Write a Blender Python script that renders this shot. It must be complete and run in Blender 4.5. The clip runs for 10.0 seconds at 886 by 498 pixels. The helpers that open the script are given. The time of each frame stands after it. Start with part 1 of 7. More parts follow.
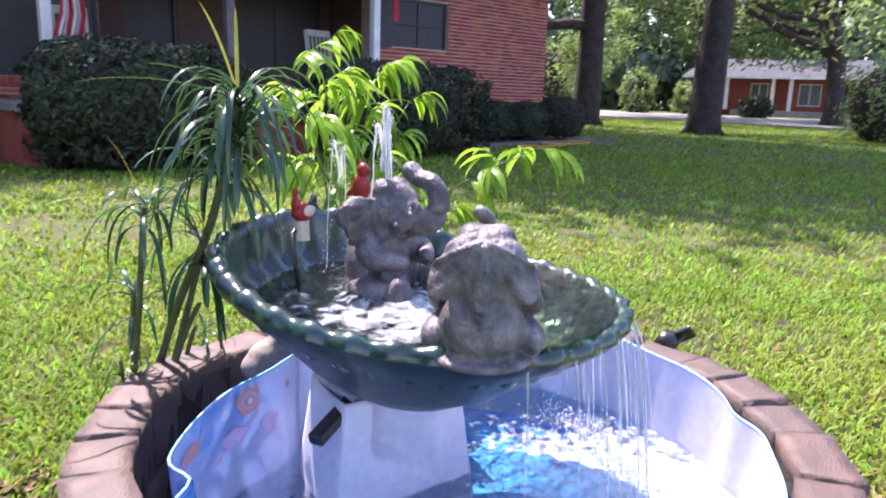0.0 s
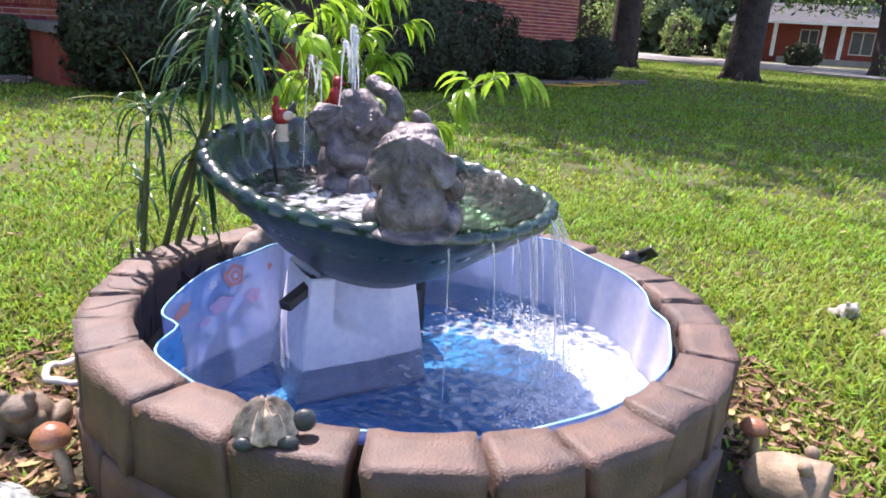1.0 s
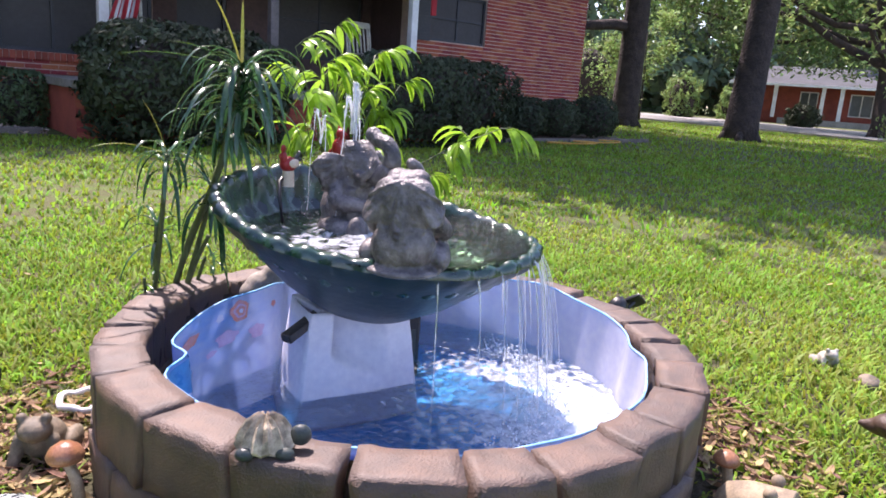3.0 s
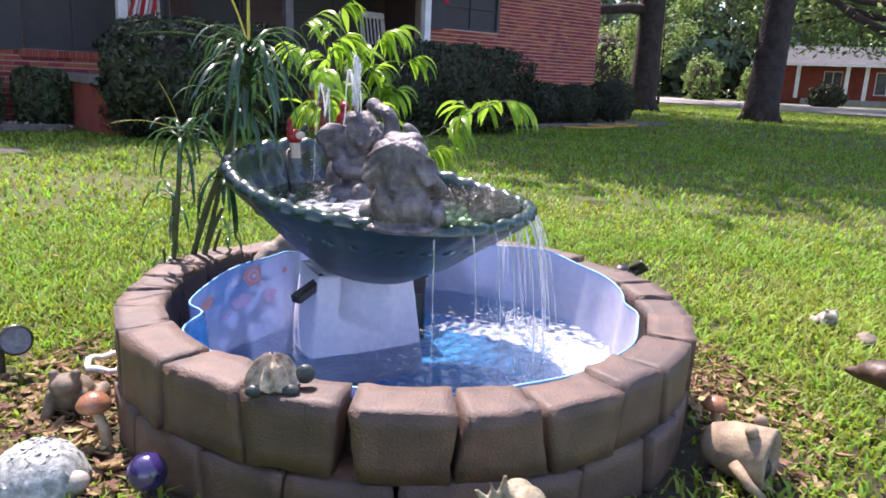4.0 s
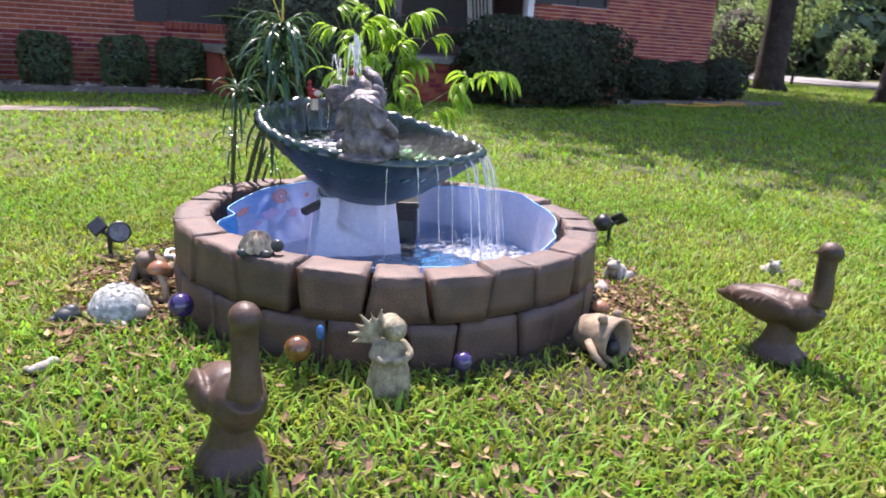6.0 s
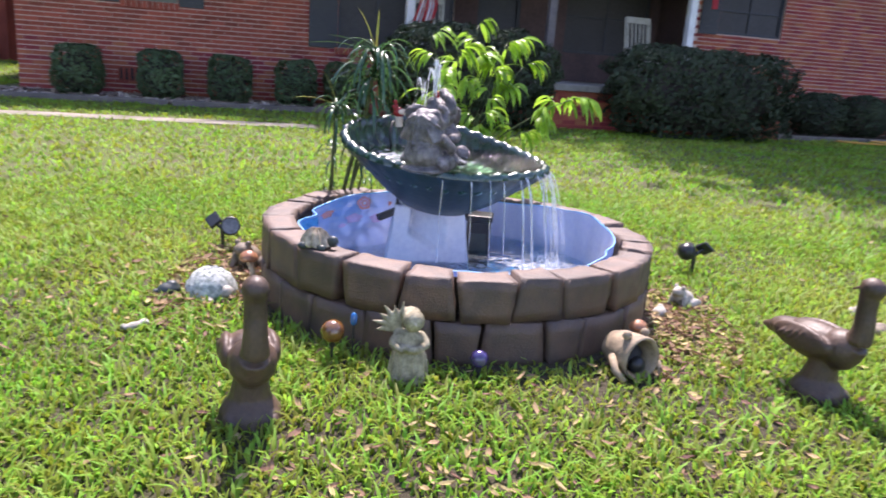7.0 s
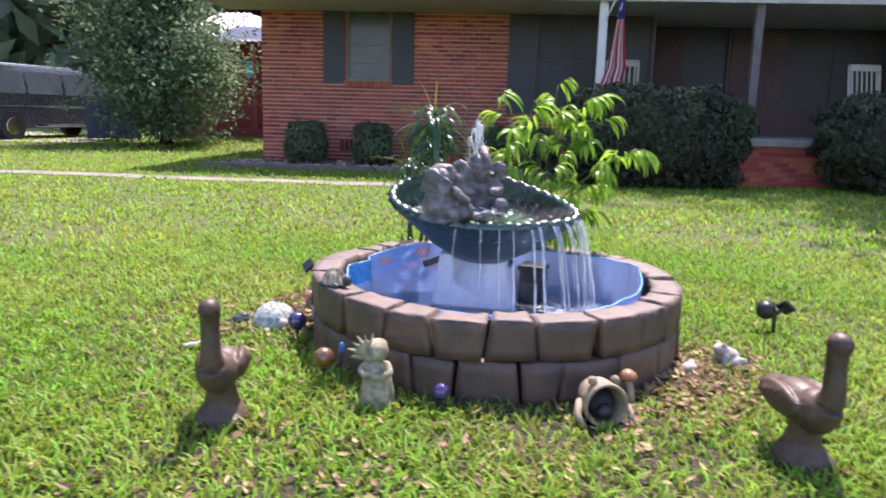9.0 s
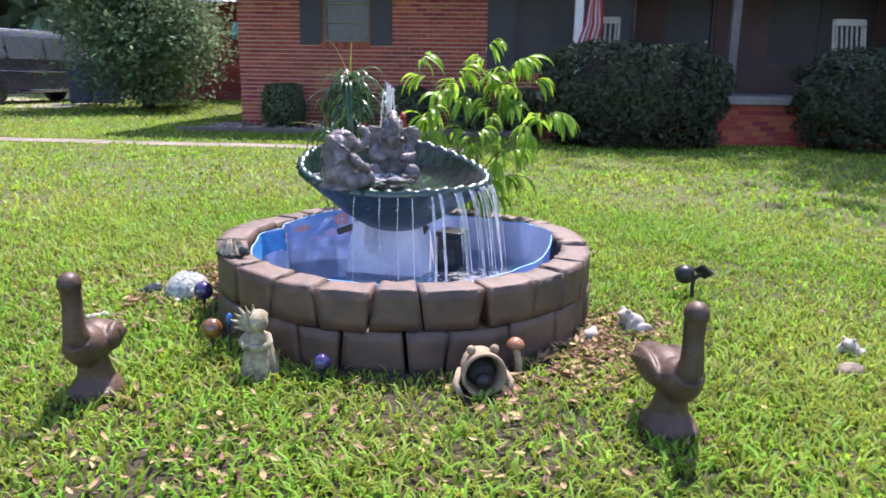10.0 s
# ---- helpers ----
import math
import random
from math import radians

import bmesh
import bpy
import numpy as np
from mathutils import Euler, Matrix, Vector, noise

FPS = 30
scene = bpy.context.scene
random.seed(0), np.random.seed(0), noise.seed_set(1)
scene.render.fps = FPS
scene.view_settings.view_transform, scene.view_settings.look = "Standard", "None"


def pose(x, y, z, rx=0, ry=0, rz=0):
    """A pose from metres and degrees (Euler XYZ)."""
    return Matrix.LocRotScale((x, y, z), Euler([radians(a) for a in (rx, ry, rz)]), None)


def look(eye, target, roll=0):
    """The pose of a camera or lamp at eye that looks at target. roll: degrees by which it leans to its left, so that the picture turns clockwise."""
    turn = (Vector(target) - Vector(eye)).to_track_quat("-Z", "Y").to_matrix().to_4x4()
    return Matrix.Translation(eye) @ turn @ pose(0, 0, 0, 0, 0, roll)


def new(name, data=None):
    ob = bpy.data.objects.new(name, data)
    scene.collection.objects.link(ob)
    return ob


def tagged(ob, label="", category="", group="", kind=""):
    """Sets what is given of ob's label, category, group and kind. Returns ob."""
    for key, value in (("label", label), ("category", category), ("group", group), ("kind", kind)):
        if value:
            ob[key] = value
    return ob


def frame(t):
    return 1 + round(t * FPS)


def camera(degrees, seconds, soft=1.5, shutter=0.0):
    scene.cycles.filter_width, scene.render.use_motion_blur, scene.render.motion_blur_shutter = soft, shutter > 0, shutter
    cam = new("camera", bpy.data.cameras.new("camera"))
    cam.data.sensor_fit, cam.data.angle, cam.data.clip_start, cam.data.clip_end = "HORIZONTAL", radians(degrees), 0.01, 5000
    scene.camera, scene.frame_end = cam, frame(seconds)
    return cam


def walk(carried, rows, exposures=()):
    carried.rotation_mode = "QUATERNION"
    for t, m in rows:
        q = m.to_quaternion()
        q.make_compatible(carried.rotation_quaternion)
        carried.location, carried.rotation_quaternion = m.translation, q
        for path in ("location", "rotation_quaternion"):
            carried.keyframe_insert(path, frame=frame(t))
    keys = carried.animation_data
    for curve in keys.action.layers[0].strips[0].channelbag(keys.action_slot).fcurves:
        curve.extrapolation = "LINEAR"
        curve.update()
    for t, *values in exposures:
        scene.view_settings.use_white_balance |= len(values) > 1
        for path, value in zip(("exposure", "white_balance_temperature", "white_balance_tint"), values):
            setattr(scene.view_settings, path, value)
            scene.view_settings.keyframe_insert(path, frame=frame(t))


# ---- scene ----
# ---- camera and walk ----
cam = camera(63.5, 10.0, soft=1.7, shutter=0.35)
PATH = [
    (0, (-0.910, -0.875, 0.883), (0.418, 0.559, 0.461), 1.85),
    (0.5, (-0.884, -1.037, 0.863), (0.319, 0.476, 0.350), 0.71),
    (1, (-0.946, -1.173, 0.861), (0.295, 0.282, 0.275), 3.64),
    (1.5, (-0.965, -1.226, 0.866), (0.251, 0.260, 0.308), 3.19),
    (2, (-0.974, -1.257, 0.872), (0.228, 0.273, 0.411), 1.85),
    (2.2, (-0.978, -1.265, 0.873), (0.241, 0.255, 0.424), 2.37),
    (3.3, (-1.018, -1.311, 0.841), (0.219, 0.195, 0.392), 4.97),
    (3.5, (-1.026, -1.331, 0.824), (0.193, 0.184, 0.355), 5.97),
    (4, (-1.023, -1.410, 0.815), (0.175, 0.122, 0.349), 2.52),
    (4.5, (-1.013, -1.594, 0.809), (0.172, -0.042, 0.378), 2.19),
    (5, (-1.051, -1.813, 0.813), (0.107, -0.248, 0.356), -0.74),
    (5.5, (-1.079, -2.043, 0.850), (-0.086, -0.406, 0.269), 4.13),
    (5.7, (-1.047, -2.099, 0.848), (-0.075, -0.450, 0.268), 3.20),
    (6.8, (-0.746, -2.441, 0.826), (-0.152, -0.590, 0.355), 5.82),
    (7, (-0.703, -2.481, 0.853), (-0.202, -0.612, 0.347), 4.26),
    (7.5, (-0.526, -2.485, 0.816), (-0.367, -0.553, 0.326), 3.07),
    (8, (-0.347, -2.596, 0.860), (-0.257, -0.642, 0.446), -0.74),
    (8.5, (-0.190, -2.711, 0.875), (-0.307, -0.743, 0.536), 4.40),
    (9, (0.044, -2.739, 0.871), (-0.110, -0.779, 0.504), 1.55),
    (9.5, (0.276, -2.741, 0.885), (0.197, -0.793, 0.436), -1.46),
    (10, (0.401, -2.670, 0.893), (0.245, -0.733, 0.421), 0.92),
]
walk(cam, [(t, look(eye, aim, roll)) for t, eye, aim, roll in PATH], exposures=[(0.0, 1.68, 6250, 36), (0.8, 1.44, 6500, 31), (6.0, 1.40, 6450, 30), (7.5, 1.51, 6350, 29), (9.0, 1.48, 6300, 29), (10.0, 1.41, 6250, 28)])

# ---- world and sun ----
SUN_EL, SUN_AZ = radians(60), radians(13)  # azimuth from +y towards +x
world = bpy.data.worlds.new("sky")
scene.world = world
world.use_nodes = True
wt = world.node_tree
sky = wt.nodes.new("ShaderNodeTexSky")
sky.sky_type = "NISHITA"
sky.sun_disc = False
sky.sun_elevation, sky.sun_rotation = SUN_EL, SUN_AZ
wt.links.new(sky.outputs[0], wt.nodes["Background"].inputs[0])
wt.nodes["Background"].inputs[1].default_value = 0.15
sun = new("sun", bpy.data.lights.new("sun", "SUN"))
sun.data.energy, sun.data.angle, sun.data.color = 4.2, radians(0.6), (1.0, 0.94, 0.84)
sun_from = Vector((math.sin(SUN_AZ) * math.cos(SUN_EL), math.cos(SUN_AZ) * math.cos(SUN_EL), math.sin(SUN_EL)))
sun.matrix_basis = look(sun_from * 60, (0, 0, 0))


# ---- materials ----
def material(name, base, second=None, scale=8.0, rough=0.7, metal=0.0, bump=0.3, bump_scale=None, depth=0.01, spread=0.0,
             fine=None, transmission=0.0, ior=1.45, translucent=0.0, spec=0.5, island=False, coat=0.0, coat_rough=0.03):
    """Two colours mixed by coarse and fine noise at real-world size, relief, and a tone of its own for each object (spread)."""
    m = bpy.data.materials.new(name)
    m.use_nodes = True
    t = m.node_tree
    n, l = t.nodes, t.links
    b = n["Principled BSDF"]
    second = second or tuple(c * 0.7 for c in base)
    co = n.new("ShaderNodeTexCoord").outputs["Object"]
    geo = n.new("ShaderNodeNewGeometry")
    big, small = n.new("ShaderNodeTexNoise"), n.new("ShaderNodeTexNoise")
    big.inputs["Scale"].default_value, small.inputs["Scale"].default_value = scale, fine or scale * 9
    big.inputs["Detail"].default_value, small.inputs["Detail"].default_value = 6, 4
    l.new(geo.outputs["Position"], big.inputs["Vector"])
    l.new(geo.outputs["Position"], small.inputs["Vector"])
    mix1, mix2 = n.new("ShaderNodeMixRGB"), n.new("ShaderNodeMixRGB")
    ramp = n.new("ShaderNodeMapRange")
    ramp.inputs[1].default_value, ramp.inputs[2].default_value = 0.35, 0.65
    l.new(big.outputs["Fac"], ramp.inputs[0])
    l.new(ramp.outputs[0], mix1.inputs[0])
    mix1.inputs[1].default_value, mix1.inputs[2].default_value = (*base, 1), (*second, 1)
    mix2.blend_type = "OVERLAY"
    mix2.inputs[0].default_value = 0.45
    l.new(mix1.outputs[0], mix2.inputs[1])
    l.new(small.outputs["Fac"], mix2.inputs[2])
    colour = mix2.outputs[0]
    if spread:
        hsv = n.new("ShaderNodeHueSaturation")
        var = n.new("ShaderNodeMapRange")
        var.inputs[3].default_value, var.inputs[4].default_value = 1 - spread, 1 + spread
        l.new(geo.outputs["Random Per Island"] if island else n.new("ShaderNodeObjectInfo").outputs["Random"], var.inputs[0])
        l.new(var.outputs[0], hsv.inputs["Value"])
        if island:
            hue = n.new("ShaderNodeMapRange")
            hue.inputs[3].default_value, hue.inputs[4].default_value = 0.5 - 0.03 * spread / 0.3, 0.5 + 0.025 * spread / 0.3
            l.new(geo.outputs["Random Per Island"], hue.inputs[0])
            l.new(hue.outputs[0], hsv.inputs["Hue"])
        l.new(colour, hsv.inputs["Color"])
        colour = hsv.outputs[0]
    l.new(colour, b.inputs["Base Color"])
    rr = n.new("ShaderNodeMapRange")
    rr.inputs[3].default_value, rr.inputs[4].default_value = max(0.02, rough - 0.12), min(1.0, rough + 0.12)
    l.new(small.outputs["Fac"], rr.inputs[0])
    l.new(rr.outputs[0], b.inputs["Roughness"])
    b.inputs["Metallic"].default_value = metal
    b.inputs["Specular IOR Level"].default_value = spec
    b.inputs["Transmission Weight"].default_value = transmission
    b.inputs["IOR"].default_value = ior
    b.inputs["Coat Weight"].default_value, b.inputs["Coat Roughness"].default_value = coat, coat_rough
    if bump:
        rel = n.new("ShaderNodeTexNoise")
        rel.inputs["Scale"].default_value, rel.inputs["Detail"].default_value = bump_scale or scale * 6, 8
        l.new(geo.outputs["Position"], rel.inputs["Vector"])
        bm_ = n.new("ShaderNodeBump")
        bm_.inputs["Strength"].default_value, bm_.inputs["Distance"].default_value = bump, depth
        l.new(rel.outputs["Fac"], bm_.inputs["Height"])
        l.new(bm_.outputs[0], b.inputs["Normal"])
    if translucent:
        tr = n.new("ShaderNodeBsdfTranslucent")
        l.new(colour, tr.inputs["Color"])
        mx = n.new("ShaderNodeMixShader")
        mx.inputs[0].default_value = translucent
        l.new(b.outputs[0], mx.inputs[1])
        l.new(tr.outputs[0], mx.inputs[2])
        l.new(mx.outputs[0], n["Material Output"].inputs[0])
    return m


M_SOIL = material("lawn soil", (0.085, 0.135, 0.022), (0.085, 0.07, 0.032), scale=6, rough=0.95, bump=0.7, bump_scale=60, depth=0.03)
M_GRASS = material("grass", (0.185, 0.345, 0.024), (0.28, 0.375, 0.045), scale=0.9, rough=0.58, bump=0, spread=0.45, island=True, translucent=0.5)
M_BLOCK = material("concrete block", (0.105, 0.052, 0.027), (0.05, 0.024, 0.012), scale=16, rough=0.68, bump=0.9, bump_scale=190, depth=0.005, spread=0.2, fine=230, spec=1.0, coat=0.6, coat_rough=0.62)
M_BRICK = material("house brick", (0.37, 0.088, 0.056), (0.27, 0.066, 0.046), scale=2.0, rough=0.9, bump=0.5, bump_scale=60, depth=0.004, spread=0.25, fine=70)
M_MORTAR = material("mortar", (0.62, 0.47, 0.40), (0.52, 0.38, 0.33), scale=5, rough=0.95, bump=0.5, bump_scale=90)
M_BARK = material("bark", (0.065, 0.048, 0.043), (0.035, 0.027, 0.025), scale=5, rough=0.95, bump=1.0, bump_scale=14, depth=0.05)
M_SHRUB = material("shrub leaves", (0.052, 0.072, 0.034), (0.034, 0.048, 0.026), scale=2, rough=0.75, bump=0, spread=0.4, island=True, translucent=0.2)
M_LEAF = material("tree leaves", (0.12, 0.20, 0.05), (0.085, 0.155, 0.05), scale=0.4, rough=0.55, bump=0, spread=0.4, island=True, translucent=0.4)
M_BOXWOOD = material("boxwood leaves", (0.105, 0.16, 0.07), (0.07, 0.115, 0.055), scale=2, rough=0.6, bump=0, spread=0.4, island=True, translucent=0.3)
M_WHITE = material("white paint", (0.78, 0.77, 0.74), (0.66, 0.65, 0.62), scale=3, rough=0.55, bump=0.1)
M_SHUTTER = material("dark shutter paint", (0.034, 0.037, 0.048), (0.042, 0.044, 0.052), scale=3, rough=0.5, bump=0.1)
M_TRIM = material("beige trim paint", (0.46, 0.44, 0.37), (0.38, 0.36, 0.30), scale=2, rough=0.6, bump=0.1)
M_ROOF = material("roof shingle", (0.13, 0.12, 0.11), (0.09, 0.085, 0.08), scale=3, rough=0.95, bump=0.6, bump_scale=40)
M_OLIVE = material("olive grey frame paint", (0.20, 0.20, 0.155), (0.15, 0.15, 0.12), scale=2, rough=0.6, bump=0.1)
# near-black that puts the shade of rooms and cavities into colour
M_DARK = material("interior shade colour", (0.03, 0.028, 0.03), (0.02, 0.02, 0.022), scale=2, rough=0.8, bump=0.1)
M_CONC = material("concrete", (0.33, 0.30, 0.26), (0.24, 0.22, 0.19), scale=1.5, rough=0.95, bump=0.4, bump_scale=50)
M_ROAD = material("road", (0.30, 0.29, 0.28), (0.24, 0.235, 0.23), scale=0.8, rough=0.95, bump=0.4, bump_scale=40)
# porch shade put into a dark colour; the wall's own colour is unknown
M_PORCHSHADE = material("porch wall in shade colour", (0.11, 0.068, 0.064), (0.08, 0.052, 0.052), scale=2, rough=0.8, bump=0.2)
M_SCREEN = material("dark window screen", (0.05, 0.047, 0.05), (0.04, 0.037, 0.04), scale=2, rough=0.55, bump=0)
M_GLASS = material("window glass", (0.10, 0.12, 0.13), (0.07, 0.08, 0.09), scale=1.5, rough=0.16, bump=0, spec=0.35)
M_STATUE = material("weathered grey stone", (0.22, 0.197, 0.195), (0.075, 0.068, 0.07), scale=26, rough=0.38, bump=1.0, bump_scale=90, depth=0.006, fine=140)
M_BRONZE = material("brown goose resin", (0.10, 0.062, 0.042), (0.055, 0.036, 0.026), scale=12, rough=0.5, bump=0.35, bump_scale=70, depth=0.006)
M_BOWL = material("green glazed bowl", (0.006, 0.043, 0.024), (0.008, 0.026, 0.022), scale=10, rough=0.3, bump=0.25, bump_scale=40, depth=0.004, coat=1.0, coat_rough=0.24)
M_BASIN = material("bowl basin", (0.013, 0.058, 0.026), (0.010, 0.036, 0.02), scale=12, rough=0.3, bump=0.4, bump_scale=50, depth=0.004, spec=0.5, coat=0.8, coat_rough=0.22)
M_BOWLOUT = material("bowl underside", (0.025, 0.042, 0.052), (0.018, 0.04, 0.045), scale=8, rough=0.42, bump=0.3, bump_scale=50, depth=0.004)


def worn_ground(m):
    """Bare brown earth shows between the blades on the trodden lawn round the fountain and gives way to thatch farther out."""
    n, l = m.node_tree.nodes, m.node_tree.links
    old = n["Principled BSDF"].inputs["Base Color"].links[0].from_socket
    geo, far, tex, fall, add, mix = (n.new("ShaderNode" + k) for k in ("NewGeometry", "VectorMath", "TexNoise", "MapRange", "Math", "MixRGB"))
    far.operation = "DISTANCE"
    far.inputs[1].default_value = (0.1, -0.7, 0)
    tex.inputs["Scale"].default_value, tex.inputs["Detail"].default_value = 2.2, 5
    fall.inputs[1].default_value, fall.inputs[2].default_value = 1.2, 4.2
    l.new(geo.outputs["Position"], far.inputs[0])
    l.new(geo.outputs["Position"], tex.inputs["Vector"])
    l.new(far.outputs["Value"], add.inputs[0])
    l.new(tex.outputs["Fac"], add.inputs[1])
    l.new(add.outputs[0], fall.inputs[0])
    l.new(fall.outputs[0], mix.inputs[0])
    mix.inputs[1].default_value = (0.042, 0.034, 0.018, 1)
    l.new(old, mix.inputs[2])
    l.new(mix.outputs[0], n["Principled BSDF"].inputs["Base Color"])


worn_ground(M_SOIL)


# ---- helpers of this place ----
def thing(name, label, category, at=(0, 0, 0), group="", kind="", rz=0.0):
    ob = new(name)
    ob.matrix_basis = pose(*at, 0, 0, rz)
    ob.empty_display_size = 0.1
    return tagged(ob, label, category, group, kind)


def part(name, bm, mat, parent=None, label="", smooth=False):
    me = bpy.data.meshes.new(name)
    bm.to_mesh(me)
    bm.free()
    me.materials.append(mat)
    if smooth:
        me.shade_smooth()
    ob = new(name, me)
    ob.parent = parent
    return tagged(ob, label) if label else ob


def mesh_from(name, verts, faces, mat, parent=None, smooth=False, label=""):
    me = bpy.data.meshes.new(name)
    me.from_pydata([tuple(v) for v in verts], [], faces)
    me.materials.append(mat)
    if smooth:
        me.shade_smooth()
    ob = new(name, me)
    ob.parent = parent
    return tagged(ob, label) if label else ob


def box(bm, x0, x1, y0, y1, z0, z1, bevel=0.0, m=None):
    r = bmesh.ops.create_cube(bm, size=1.0)
    vs = r["verts"]
    for v in vs:
        v.co = Vector(((x0 + x1) / 2 + v.co.x * (x1 - x0), (y0 + y1) / 2 + v.co.y * (y1 - y0), (z0 + z1) / 2 + v.co.z * (z1 - z0)))
        if m:
            v.co = m @ v.co
    if bevel:
        es = list({e for v in vs for e in v.link_edges})
        bmesh.ops.bevel(bm, geom=es, offset=bevel, segments=2, affect="EDGES", profile=0.6)
    return bm


def boxed(x0, x1, y0, y1, z0, z1, bevel=0.0, m=None):
    return box(bmesh.new(), x0, x1, y0, y1, z0, z1, bevel, m)


def tube(bm, points, radii, sides=8, cap=True):
    """A round bar along points with a radius at each."""
    rings = []
    pts = [Vector(p) for p in points]
    for i, p in enumerate(pts):
        d = (pts[min(i + 1, len(pts) - 1)] - pts[max(i - 1, 0)]).normalized()
        a = d.cross(Vector((0, 0, 1)) if abs(d.z) < 0.95 else Vector((1, 0, 0))).normalized()
        b = d.cross(a)
        rings.append([bm.verts.new(p + radii[i] * (math.cos(k * math.tau / sides) * a + math.sin(k * math.tau / sides) * b)) for k in range(sides)])
    for r0, r1 in zip(rings, rings[1:]):
        for k in range(sides):
            bm.faces.new((r0[k], r0[(k + 1) % sides], r1[(k + 1) % sides], r1[k]))
    if cap:
        bm.faces.new(rings[0][::-1])
        bm.faces.new(rings[-1])
    return bm


def lathe(bm, profile, sides=48, wave=None):
    """Revolve (r, z) pairs round z; wave(angle, i) gives (dr, dz)."""
    rings = []
    for i, (r, z) in enumerate(profile):
        ring = []
        for k in range(sides):
            a = k * math.tau / sides
            dr, dz = wave(a, i) if wave else (0, 0)
            ring.append(bm.verts.new(((r + dr) * math.cos(a), (r + dr) * math.sin(a), z + dz)))
        rings.append(ring)
    for r0, r1 in zip(rings, rings[1:]):
        for k in range(sides):
            bm.faces.new((r0[k], r0[(k + 1) % sides], r1[(k + 1) % sides], r1[k]))
    return bm


def ball(bm, at, size, rot=(0, 0, 0), seg=20):
    """An ellipsoid with half axes size."""
    m = Matrix.LocRotScale(at, Euler([radians(a) for a in rot]), Vector(size))
    bmesh.ops.create_uvsphere(bm, u_segments=seg, v_segments=max(8, seg * 2 // 3), radius=1.0, matrix=m)
    return bm


# ---- ground, road, walks ----
def sheet(name, corners, z, mat, label, category):
    ob = mesh_from(name, [(x, y, z) for x, y in corners], [tuple(range(len(corners)))], mat)
    return tagged(ob, label, category, kind="structure")


sheet("ground", [(-400, -400), (400, -400), (400, 400), (-400, 400)], 0.0, M_SOIL, "sunlit green lawn with bare brown patches and leaf litter", "lawn")

M_WALKWAY = material("old walk concrete", (0.25, 0.22, 0.18), (0.15, 0.14, 0.10), scale=2.5, rough=0.95, bump=0.5, bump_scale=40)
# concrete walk in front of the house, slightly proud of the lawn
walk_ob = thing("pavement", "narrow grey concrete garden walk before the house", "path", kind="structure")
for i in range(9):
    x0 = -14 + i * 1.55
    part("slab", boxed(x0, x0 + 1.535, 5.84, 6.26, -0.05, 0.008 + 0.003 * (i % 3), 0.012), M_WALKWAY, walk_ob)


# ---- brick ring and pool ----
RING_C = (0.03, 0.07, 0)  # middle of ring and pool
ring = thing("brick_ring", "round two-course surround of tan-brown tumbled concrete blocks", "fountain surround", RING_C)
R_OUT, R_IN, COURSE = 0.717, 0.61, 0.1315
TOP_JOINTS = [195, 210, 226, 242.5, 254.4, 269.8, 281, 298, 313.7, 326, 337.5, 348, 362, 377, 394, 409, 426, 440, 457, 471, 488, 501, 511.5, 523, 537]


M_GAPSHADE = material("dark gap colour", (0.06, 0.045, 0.035), (0.04, 0.03, 0.024), scale=20, rough=0.95, bump=0.6, bump_scale=80)


